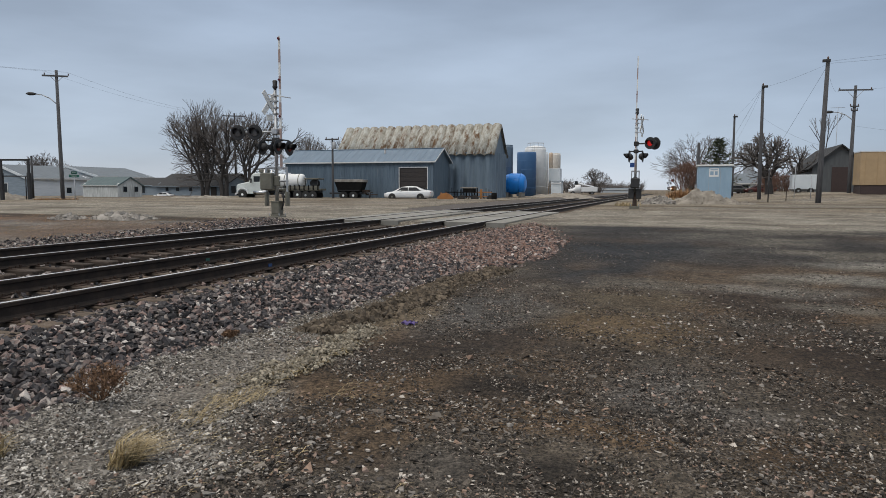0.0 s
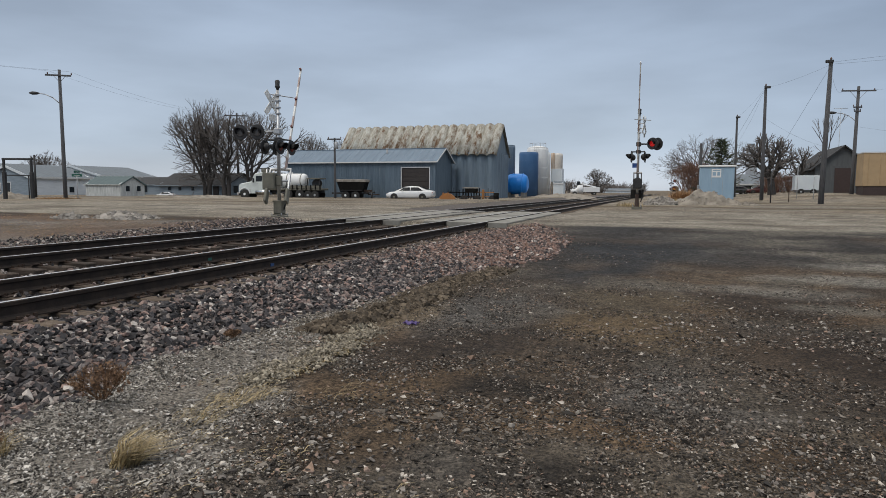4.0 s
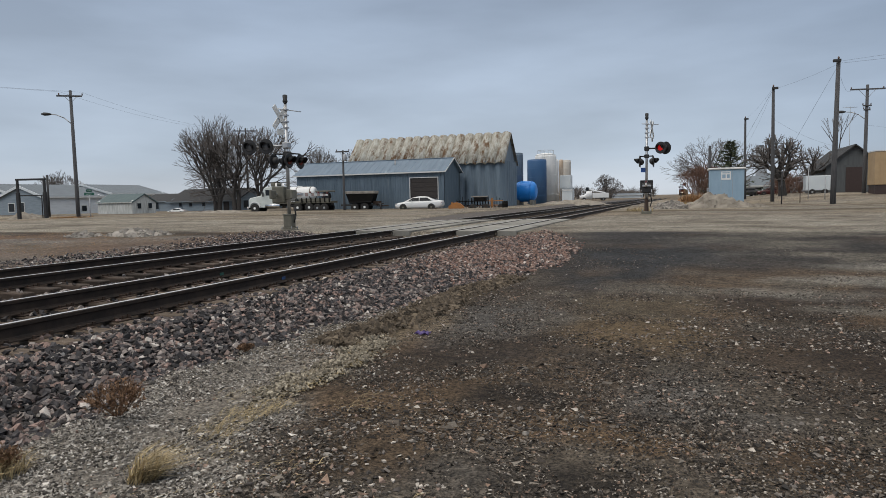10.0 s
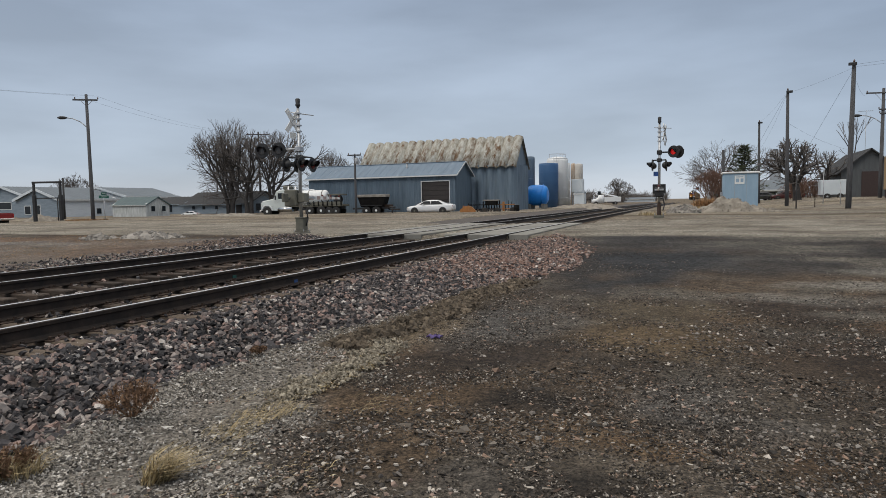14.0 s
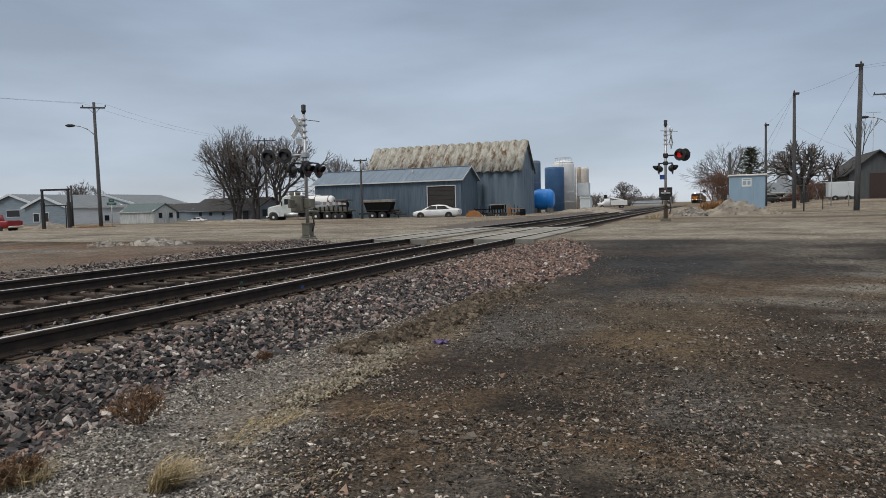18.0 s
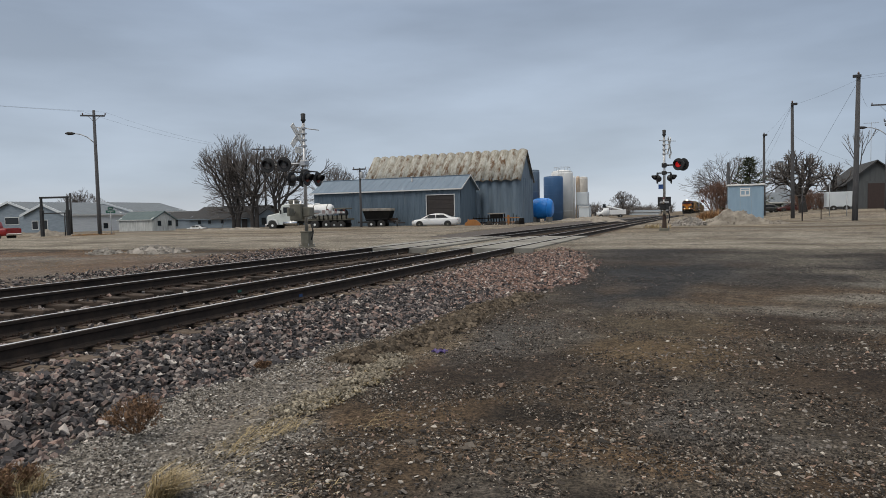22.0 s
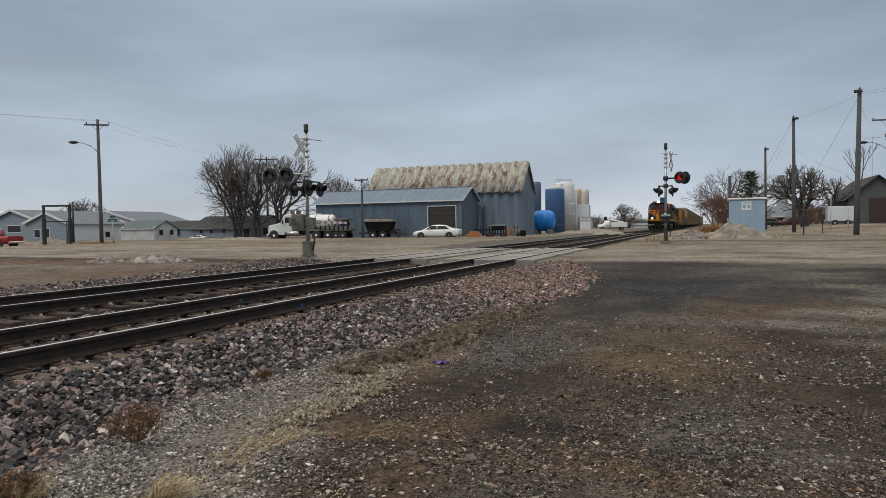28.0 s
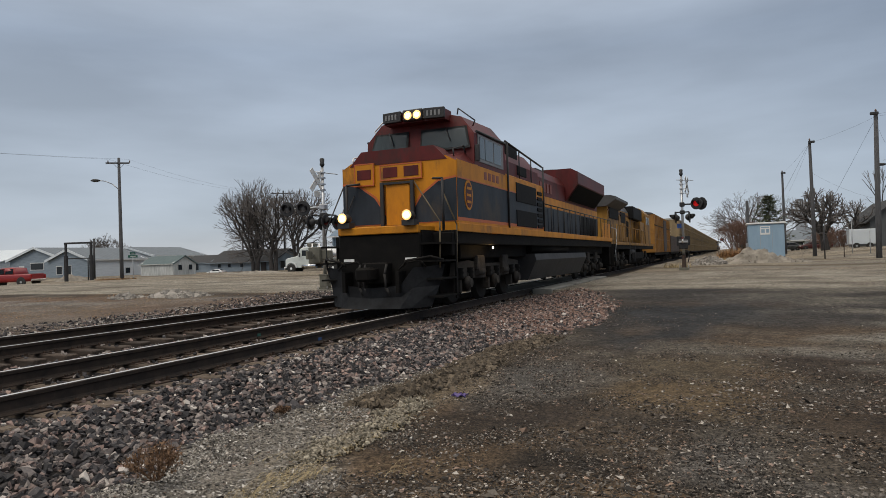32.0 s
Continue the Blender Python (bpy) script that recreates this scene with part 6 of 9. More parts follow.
    part("equipment_tray", bx(B(), -1.15, 1.15, 2.2, 22.6, 1.12, 1.48, 0.03), M_UNDER, th)
    both("air_reservoir", lambda: cyl(B(), (1.2, 8.0, 1.38), (1.2, 13.5, 1.38), 0.16, 0.16, 10), M_UNDER, th)
    rail_truck(th, 4.55)
    rail_truck(th, 19.4)
    for s in (-1.5, 1.5):
        handrail(th, s, 9.1, 23.4, DECK + 0.1, 1.0, 15)
    both("walkway_panel", lambda: bx(B(), 1.49, 1.5, 20.8, 23.2, DECK + 0.15, DECK + 0.9), M_LYEL, th)
    knuckle(th, 23.65, 1)
    part("rear_pilot", bx(B(), -1.4, 1.4, 23.4, 23.6, 0.5, DECK, 0.03), M_UNDER, th)
    return th


M_PLOUGH = mat("worn_grey_plough", (0.045, 0.047, 0.052), (0.016, 0.017, 0.019), rough=0.65, spec=0.25, scale=3, bump=0.15, stain=((0.075, 0.075, 0.078), 0.6))
M_CABGLASS = mat("cab_glass", (0.05, 0.075, 0.085), (0.05, 0.075, 0.085), rough=0.08, bump=0, spec=0.75)
M_LGREYP = mat("pale_grey_frame", (0.22, 0.22, 0.22), rough=0.5, bump=0.02)
M_CHAIN = mat("dull_yellow_rail", (0.13, 0.10, 0.05), (0.07, 0.055, 0.035), rough=0.6, bump=0.05)


def second_locomotive():
    th = thing("locomotive", "weathered yellow diesel locomotive with grey roof, second in the train", "locomotive", (0, 0, 0), 0, "locomotives")
    D = 1.65
    part("underframe", bx(B(), -1.5, 1.5, 0.3, 22.0, D - 0.3, D, 0.02), M_UNDER, th)
    both("side_sill", lambda: bx(B(), 1.5, 1.55, 0.4, 21.9, D - 0.05, D + 0.12, 0.01), M_UPYEL, th)
    part("pilot", bx(B(), -1.4, 1.4, 0.15, 0.35, 0.4, D, 0.03), M_UNDER, th)
    # radiator end leads: hood first, cab at the tail
    part("hood", bx(B(), -0.95, 0.95, 1.3, 16.2, D, 3.9, 0.03), M_UPYEL, th, "yellow hood")
    part("hood_roof", prism(B(), [(-0.95, 3.9), (0.95, 3.9), (0.72, 4.3), (-0.72, 4.3)], "y", 6.0, 16.2), M_UPGREY, th, "grey hood roof")
    bm = prism(B(), [(-0.95, 3.85), (0.95, 3.85), (1.5, 4.22), (1.5, 4.38), (1.2, 4.47), (-1.2, 4.47), (-1.5, 4.38), (-1.5, 4.22)], "y", 0.9, 6.2)
    part("radiator_housing", bm, M_UPGREY, th, "wide grey radiator housing")
    both("radiator_grille", lambda: bx(B(), 0.95, 1.0, 1.7, 5.4, 3.2, 3.84, 0.01), M_GRILL, th)
    both("vent_panel", lambda: bx(B(), 0.95, 1.0, 6.4, 8.6, 3.1, 3.8, 0.01), M_GRILL, th)
    for k in range(14):
        y = 1.5 + k * 1.05
        both("hood_door", lambda: bx(B(), 0.95, 0.98, y, y + 0.92, D + 0.25, 2.85 if k < 4 else 3.5, 0.01), M_UPYEL, th)
    for k in range(5):
        both("louvre", lambda: bx(B(), 0.97, 1.0, 9.0 + k * 0.25, 9.15 + k * 0.25, 2.2, 3.3), M_GRILL, th)
    part("blower_duct", bx(B(), -1.3, 1.3, 10.6, 15.8, 3.5, 4.42, 0.06), M_GRILL, th, "sooty black blower housing")
    both("cabinet_door", lambda: bx(B(), 0.98, 1.45, 13.2, 16.1, D + 0.1, 3.4, 0.02), M_UPYEL, th)
    cabo = prism(B(), [(-1.5, D), (1.5, D), (1.5, 4.1), (1.0, 4.6), (-1.0, 4.6), (-1.5, 4.1)], "y", 16.2, 19.6)
    part("cab", cabo, M_UPYEL, th)
    part("nose", bx(B(), -1.4, 1.4, 19.6, 21.2, D, 3.5, 0.08), M_UPYEL, th)
    for y in (16.8, 17.9):
        both("side_window", lambda: bx(B(), 1.5, 1.515, y, y + 0.8, 3.3, 3.9), M_CABGLASS, th)
    both("flag_stripe", lambda: bx(B(), 0.955, 0.985, 1.35, 16.1, 3.62, 3.7), M_LRED, th)
    part("fuel_tank", prism(B(), [(-1.45, 1.15), (1.45, 1.15), (1.45, 0.7), (1.15, 0.36), (-1.15, 0.36), (-1.45, 0.7)], "y", 8.0, 14.5), M_UNDER, th)
    both("air_tank", lambda: cyl(B(), (1.25, 6.9, 1.2), (1.25, 9.4, 1.2), 0.22, 0.22, 12), M_TANKG, th, "grey air tank")
    both("tank_frame", lambda: bx(bx(B(), 1.4, 1.5, 6.7, 6.85, 0.5, 1.6), 1.4, 1.5, 9.4, 9.55, 0.5, 1.6), M_TANKG, th)
    rail_truck(th, 4.4)
    rail_truck(th, 17.8)
    for s in (-1.5, 1.5):
        handrail(th, s, 0.9, 16.0, D + 0.1, 1.0, 13, M_UPYEL)
        bm = tube(B(), [(s, 0.35, 0.7), (s * 1.0, 0.25, 1.3), (s * 1.03, 0.5, 1.9), (s, 0.7, 2.5), (s * 0.7, 0.75, 2.65)], 0.022, 6)
        part("end_handrail", bm, M_GALV, th, "pale end handrail")
        for k in range(4):
            boxpart("step", min(s, s * 0.6), max(s, s * 0.6), 0.35, 0.9, 0.4 + k * 0.34, 0.44 + k * 0.34, M_UNDER, th)
    knuckle(th, 0.35, -1)
    knuckle(th, 22.1, 1)
    return th


def freight_car(name, label, ln, h, body, roof, ribs, w=1.5, floor_z=1.05, open_top=False, ladder=True, bands=0):
    th = thing(name, label, "freight car", (0, 0, 0), 0, "freight cars")
    y0, y1 = 0.6, ln - 0.6
    if open_top:
        for s in (-1, 1):
            part("side_wall", bx(B(), s * w - 0.05, s * w + 0.05, y0, y1, floor_z, h), body, th)
        part("end_wall", bx(B(), -w, w, y0, y0 + 0.1, floor_z, h), body, th)
        part("end_wall", bx(B(), -w, w, y1 - 0.1, y1, floor_z, h), body, th)
        part("floor", bx(B(), -w, w, y0, y1, floor_z, floor_z + 0.1), body, th)
    else:
        part("body", bx(B(), -w, w, y0, y1, floor_z, h - 0.25, 0.02), body, th)
        k = 7
        pts = [(w * 1.01 * math.cos(a), h - 0.26 + 0.26 * math.sin(a)) for a in np.linspace(0, math.pi, k)]
        part("roof", prism(B(), pts, "y", y0 - 0.05, y1 + 0.05), roof, th)
    for i in range(ribs):
        y = y0 + 0.1 + (y1 - y0 - 0.2) * i / (ribs - 1)
        both("side_post", lambda: bx(B(), w, w + 0.06, y - 0.06, y + 0.06, floor_z, h - 0.28), body, th)
    for k in range(bands):
        z = floor_z + (h - floor_z) * (k + 1) / (bands + 1)
        both("side_rail", lambda: bx(B(), w, w + 0.045, y0, y1, z - 0.05, z + 0.05), M_GRILL if k % 2 else body, th)
    part("end_ribs", bx(bx(B(), -w + 0.1, w - 0.1, y0 - 0.06, y0, 1.7, 1.85), -w + 0.1, w - 0.1, y0 - 0.06, y0, 2.8, 2.95), body, th)
    part("side_sill", bx(B(), -w + 0.05, w - 0.05, y0 + 0.3, y1 - 0.3, 0.8, floor_z), M_UNDER, th)
    if ladder:
        bm = B()
        for s in (-1, 1):
            for k in range(8):
                bx(bm, s * w - 0.03, s * w + 0.03, y0 + 0.1, y0 + 0.55, 1.2 + k * 0.36, 1.23 + k * 0.36)
        part("ladder_rungs", bm, M_GALV, th)
    rail_truck(th, 2.3, 2, 1.75, 0.46)
    rail_truck(th, ln - 2.3, 2, 1.75, 0.46)
    knuckle(th, 0.6, -1)
    knuckle(th, ln - 0.6, 1)
    return th


M_BOXCAR = mat("faded_yellow_boxcar", (0.36, 0.17, 0.028), (0.24, 0.11, 0.024), rough=0.6, scale=1.4, bump=0.1, stain=((0.15, 0.085, 0.04), 0.52))
M_RACK = mat("weathered_autorack_steel", (0.29, 0.205, 0.10), (0.17, 0.13, 0.08), rough=0.65, scale=0.9, stretch=(2, 1, 0.5), bump=0.1, stain=((0.2, 0.17, 0.135), 0.56))
M_RACKROOF = mat("galvanised_rack_roof", (0.42, 0.40, 0.34), (0.33, 0.3, 0.25), rough=0.55, metal=0.3, scale=1, bump=0.06)
M_DARKCAR = mat("dark_brown_car", (0.07, 0.05, 0.042), (0.05, 0.038, 0.034), rough=0.7, scale=1, bump=0.1)


def build_train():
    """Cars with their distance behind the leading nose."""
    cars = [(0.0, lead_locomotive()), (24.7, second_locomotive())]
    y = 47.6
    c = freight_car("boxcar", "tall faded yellow boxcar behind the locomotives", 18.6, 4.75, M_BOXCAR, M_UPGREY, 15, 1.5, 1.05, False, True, 2)
    both("sliding_door", lambda: bx(B(), 1.52, 1.6, 9.5, 12.7, 1.1, 4.3, 0.02), M_DARKCAR, c, "dark sliding door")
    cars.append((y, c))
    y += 18.8
    cars.append((y, freight_car("gondola", "dark brown gondola car", 16.2, 2.9, M_DARKCAR, M_DARKCAR, 15, 1.48, 1.05, True)))
    y += 16.4
    first = freight_car("autorack", "long weathered yellow-brown autorack with ribbed sides", 27.4, 5.7, M_RACK, M_RACKROOF, 20, 1.5, 1.0, False, True, 3)
    cars.append((y, first))
    for i in range(10):
        y += 27.7
        cars.append((y, copy_thing(first, pose(0, 0, 0))))
    return cars


CARS = build_train()

# ---- poles and wires ----


def utility_pole(x, y, z, h, label, arms=(), lamp=None, lean=(0, 0), r=0.17, extras=(), head=False):
    """arms: (height, half length, azimuth); lamp: (height, reach, azimuth)."""
    th = thing("utility_pole", label, "utility pole", (x, y, z), 0, "utility poles")
    top = Vector((lean[0], lean[1], h))
    part("pole", lathe(B(), (0, 0, -0.6), top, [(0, r), (0.3, r * 0.95), (1, r * 0.68)], 10), M_POLE, th)

    def on(hh):
        return top * (hh / h)
    for hh, half, az in arms:
        d = Vector((math.cos(radians(az)), math.sin(radians(az)), 0))
        c = on(hh)
        bm = B()
        bx(bm, -half, half, -0.05, 0.05, -0.07, 0.07, 0.01, 0, Matrix.Translation(c + Vector((0, 0, 0))) @ pose(0, -0.14, 0, 0, 0, az))
        part("crossarm", bm, M_POLE, th, "timber crossarm")
        for s in (-1, 1):
            part("brace", cyl(B(), c + d * s * half * 0.5, c - Vector((0, 0, half * 0.55)), 0.02, 0.02, 5), M_GALV, th)
            part("insulator", lathe(B(), c + d * s * half * 0.92 + Vector((0, 0, 0.07)), c + d * s * half * 0.92 + Vector((0, 0, 0.26)), [(0, 0.03), (0.4, 0.06), (0.6, 0.04), (0.9, 0.06), (1, 0.03)], 8), M_GLASSY, th)
    if head:
        part("insulator", lathe(B(), top, top + Vector((0, 0, 0.22)), [(0, 0.05), (0.5, 0.08), (1, 0.03)], 8), M_GLASSY, th)
        part("line_bracket", bx(B(), -0.22, 0.32, -0.07, 0.07, h - 0.25, h - 0.03, 0.03), M_BLACK, th)
    if lamp:
        hh, reach, az = lamp
        d = Vector((math.cos(radians(az)), math.sin(radians(az)), 0))
        c = on(hh)
        pts = [c, c + d * reach * 0.35 + Vector((0, 0, 0.55)), c + d * reach * 0.7 + Vector((0, 0, 0.82)), c + d * reach + Vector((0, 0, 0.88))]
        part("lamp_arm", tube(B(), pts, 0.04, 8), M_GALV, th)
        e = pts[-1]
        part("lamp_head", lathe(B(), e - d * 0.1, e + d * 0.7, [(0, 0.05), (0.3, 0.13), (0.7, 0.15), (1, 0.05)], 10), M_BLACK, th, "dark street lamp head")
    for hh, rr, ln in extras:
        c = on(hh) + Vector((0.32, -0.2, 0))
        part("transformer", lathe(B(), c - Vector((0, 0, ln / 2)), c + Vector((0, 0, ln / 2)), [(0, rr * 0.9), (0.05, rr), (0.9, rr), (1, rr * 0.7)], 14), M_GALV, th, "grey pole transformer")
    return th


M_GLASSY = mat("brown_insulator", (0.12, 0.07, 0.05), rough=0.25, bump=0)


def wire(a, b, sag, label, r=0.006):
    a, b = Vector(a), Vector(b)
    u, w = axes(b - a)
    n, k = 12, 4
    v, f = [], []
    for i in range(n + 1):
        c = a.lerp(b, i / n) - Vector((0, 0, sag * 4 * (i / n) * (1 - i / n)))
        v += [tuple(c + (u * math.cos(q * math.pi / 2) + w * math.sin(q * math.pi / 2)) * r) for q in range(k)]
    for i in range(n):
        f += [(i * k + q, i * k + (q + 1) % k, (i + 1) * k + (q + 1) % k, (i + 1) * k + q) for q in range(k)]
    tagged(soup("overhead_wire", v, f, M_WIRE, None, label, True), "", "wire", "overhead wires")


utility_pole(-50.22, 42.87, 0.4, 11.25, "weathered timber utility pole with crossarm and street lamp", [(10.75, 1.0, 35)], (8.3, 1.7, 215), (-0.05, 0.0))
utility_pole(10.43, 55.53, 0.45, 10.8, "tall leaning timber utility pole on the verge", (), None, (0.2, 0.3), 0.2, (), True)
utility_pole(7.9, 68.5, 0.7, 10.7, "timber utility pole with guy wires", (), None, (-0.08, 0.2), 0.18, (), True)
utility_pole(7.48, 93.0, 0.7, 10.5, "timber utility pole further along the tracks", (), None, (-0.05, 0.2), 0.18, (), True)
utility_pole(16.8, 75.2, 1.2, 10.75, "timber utility pole with long crossarm, insulators and lamp", [(10.3, 1.6, 12), (8.7, 0.4, 12), (8.3, 0.3, 12)], (7.3, 2.0, 192), (0.1, 0.2), 0.19)
utility_pole(2.55, 72.0, 0.7, 5.7, "short dark timber pole behind the cabinet", (), None, (-0.05, 0), 0.2)
utility_pole(-34.15, 62.0, 0.45, 6.5, "timber service pole in front of the shed", [(6.35, 0.75, 8)], None, (0, 0), 0.14, [(5.7, 0.22, 0.7)])
utility_pole(-57.2, 76.3, 0.3, 11.6, "timber utility pole among bare trees", [(11.2, 1.6, 30)])
utility_pole(-78.0, 92.0, 0.3, 8.0, "distant timber utility pole behind the houses", [(7.6, 1.3, 30)])
wire((-50.9, 42.3, 11.5), (-58.4, 75.6, 11.6), 0.7, "thin overhead wire from pole to pole")
wire((-49.5, 43.3, 11.5), (-56.0, 77.0, 11.6), 0.9, "thin overhead wire from pole to pole")
wire((-50.9, 42.3, 11.5), (-72, -8, 12.5), 0.7, "thin overhead wire from pole to pole")
wire((-49.5, 43.3, 11.5), (-70, -8, 12.5), 0.9, "thin overhead wire from pole to pole")
wire((10.8, 55.8, 11.1), (60, 36, 13.5), 0.5, "thin overhead wire crossing the yard")
wire((10.8, 55.8, 10.95), (60, 34, 12.0), 0.8, "thin overhead wire crossing the yard")
wire((10.8, 55.8, 11.0), (7.8, 68.7, 11.2), 0.15, "thin overhead wire along the pole line")
wire((7.8, 68.7, 11.3), (7.4, 93.2, 11.1), 0.3, "thin overhead wire along the pole line")
wire((7.8, 68.7, 11.2), (7.4, 93.2, 7.5), 0.5, "slack overhead wire along the pole line")
wire((7.9, 68.6, 8.4), (16.9, 75.3, 5.6), 0.7, "slack service wire between poles")
wire((10.7, 55.7, 11.0), (6.6, 66.0, 0.8), 0.0, "straight guy wire down to the verge", 0.01)
wire((7.8, 68.7, 11.2), (3.2, 83.0, 1.0), 0.0, "straight guy wire down to the verge", 0.01)
wire((18.2, 75.6, 11.6), (50, 60, 12.5), 0.6, "thin overhead wire crossing the yard")
wire((15.5, 75.0, 11.6), (10.8, 55.8, 9.9), 0.6, "thin overhead wire between poles")
wire((17.0, 75.4, 8.0), (40, 70, 6.0), 0.8, "slack service wire to a building")

# ---- bare trees ----


class Wood:
    """Collects tapered branch segments into one mesh."""

    def __init__(self):
        self.v, self.f = [], []

    def seg(self, p, q, r0, r1, n=5):
        u, w = axes(q - p)
        k = len(self.v)
        for c, r in ((p, r0), (q, r1)):
            for i in range(n):
                a = 2 * math.pi * i / n
                self.v.append(tuple(c + (u * math.cos(a) + w * math.sin(a)) * r))
        for i in range(n):
            self.f.append((k + i, k + (i + 1) % n, k + n + (i + 1) % n, k + n + i))


def grow(rs, limb, twig, p, d, ln, r, depth, spread, up, kink=0.18, minr=0.006):
    steps = 4 if depth > 2 else 3 if depth > 0 else 2
    q = p
    dd = d.copy()
    for i in range(steps):
        dd = (dd + Vector((rs.uniform(-1, 1), rs.uniform(-1, 1), rs.uniform(-0.6, 0.8) + up)) * kink).normalized()
        nx = q + dd * (ln / steps)
        r0, r1 = r * (1 - 0.5 * i / steps), r * (1 - 0.5 * (i + 1) / steps)
        big = r > 0.035
        (limb if big else twig).seg(q, nx, max(r0, minr), max(r1, minr), 6 if r > 0.1 else 4 if big else 3)
        if depth > 0 and i > 0:
            side = rs.choice((1, 1, 2))
            for _ in range(side):
                a = rs.uniform(0, 2 * math.pi)
                u, w = axes(dd)
                t = rs.uniform(0.5, 1.0) * spread
                nd = (dd * math.cos(t) + (u * math.cos(a) + w * math.sin(a)) * math.sin(t)).normalized()
                grow(rs, limb, twig, nx, nd, ln * rs.uniform(0.5, 0.78), r1 * rs.uniform(0.5, 0.75), depth - 1, spread, up, kink, minr)
        q = nx
    if depth > 0:
        grow(rs, limb, twig, q, dd, ln * 0.72, r * 0.5, depth - 1, spread, up, kink, minr)


def fork(rs, limb, twig, p, d, ln, r, depth, spread, up, minr):
    """A branch that forks again and again, thinning out to twigs."""
    q, dd = p, d.copy()
    n = 3 if depth > 4 else 2
    for i in range(n):
        dd = (dd + Vector((rs.uniform(-1, 1), rs.uniform(-1, 1), rs.uniform(-0.8, 0.8) + up)) * spread * 0.33).normalized()
        nx = q + dd * ln / n * rs.uniform(0.85, 1.15)
        big = r > 0.05
        (limb if big else twig).seg(q, nx, max(minr, r * (1 - 0.22 * i / n)), max(minr, r * (1 - 0.22 * (i + 1) / n)), 7 if r > 0.15 else 5 if big else 3)
        q = nx
        if depth > 1 and i < n - 1 and rs.random() < 0.4:
            side(rs, limb, twig, q, dd, ln * 0.6, r * 0.42, depth - 2, spread, up, minr)
    if depth <= 0:
        return
    u, w = axes(dd)
    a = rs.uniform(0, 6.28)
    k = 3 if rs.random() < 0.35 else 2
    for j in range(k):
        t = spread * rs.uniform(0.45, 1.0) * (0.6 if j == 0 else 1.0)
        b = a + j * 6.28 / k + rs.uniform(-0.5, 0.5)
        nd = (dd * math.cos(t) + (u * math.cos(b) + w * math.sin(b)) * math.sin(t)).normalized()
        fork(rs, limb, twig, q, nd, ln * rs.uniform(0.7, 0.92), r * (0.76 if j == 0 else 0.62), depth - 1, spread, up, minr)


def side(rs, limb, twig, p, d, ln, r, depth, spread, up, minr):
    u, w = axes(d)
    b = rs.uniform(0, 6.28)
    nd = (d * 0.5 + (u * math.cos(b) + w * math.sin(b))).normalized()
    fork(rs, limb, twig, p, nd, ln, r, max(0, depth), spread, up, minr)


def bare_tree(x, y, z, h, seed, label, trunks=1, spread=0.75, up=0.1, depth=5, r=0.28, kink=0.18, lean=0.25, bare=0.25, minr=0.012, group="bare trees", twig_m=None):
    rs = random.Random(seed)
    th = thing("bare_tree", label, "tree", (x, y, z), 0, group)
    limb, twig = Wood(), Wood()
    for i in range(trunks):
        a = rs.uniform(0, 6.28)
        d = Vector((math.cos(a) * lean, math.sin(a) * lean, 1)).normalized()
        base = Vector((math.cos(a), math.sin(a), 0)) * (0.3 if trunks > 1 else 0)
        limb.seg(base - Vector((0, 0, 0.4)), base + d * h * bare * 0.3, r * 1.25, r, 9)
        limb.seg(base + d * h * bare * 0.3, base + d * h * bare, r, r * 0.85, 9)
        for k in range(3 if trunks == 1 else 2):
            b = a + rs.uniform(-0.6, 0.6) + k * (2.1 if trunks == 1 else 2.6)
            nd = (d + Vector((math.cos(b), math.sin(b), 0)) * rs.uniform(0.3, 0.75) * spread / 0.7).normalized()
            fork(rs, limb, twig, base + d * h * bare * rs.uniform(0.85, 1.0), nd, h * 0.18, r * 0.76, depth + 2, spread * 0.8 + kink * 0.4, up, minr)
    top = max(v[2] for v in limb.v + twig.v)
    s = h / top
    for wd in (limb, twig):
        wd.v = [(v[0] * s, v[1] * s, v[2] * s if v[2] > 0 else v[2]) for v in wd.v]
    soup("trunk", limb.v, limb.f, M_BARK, th, "grey forking trunk and limbs")
    soup("crown", twig.v, twig.f, twig_m or M_TWIG, th, "bare winter twigs")
    return th


bare_tree(-57.9, 70.6, 0.5, 12.9, 11, "large leafless tree with thick upright limbs before the low house", 3, 0.52, 0.24, 4, 0.28, 0.2, 0.12, 0.14, 0.011)
bare_tree(-63.0, 82.5, 0.3, 10.8, 12, "leafless tree with a wide crown behind the low house", 2, 0.66, 0.14, 5, 0.24, 0.24, 0.35, 0.2, 0.011)
bare_tree(-54.9, 70.8, 0.5, 11.9, 13, "tall leafless tree with upright forking limbs", 2, 0.6, 0.24, 4, 0.28, 0.2, 0.1, 0.16, 0.011)
bare_tree(-51.7, 70.9, 0.5, 11.2, 14, "tall leafless tree behind the truck", 2, 0.6, 0.22, 4, 0.26, 0.2, 0.1, 0.18, 0.012)
bare_tree(-50.2, 80.5, 0.3, 9.2, 15, "leafless tree showing over the shed roof", 2, 0.62, 0.15, 4, 0.22, minr=0.011)
bare_tree(-48.5, 92.5, 0.3, 9.6, 16, "leafless tree showing over the shed roof", 1, 0.7, 0.12, 4, 0.22, minr=0.01)
bare_tree(10.9, 85.0, 1.2, 7.3, 17, "gnarled leafless tree with thick twisting limbs", 1, 0.78, 0.06, 4, 0.4, 0.45, 0.12, 0.22, 0.012)
bare_tree(14.9, 93.0, 1.25, 6.3, 18, "gnarled leafless tree beside the grey garage", 1, 0.7, 0.08, 3, 0.24, 0.35, 0.1, 0.2, 0.013)
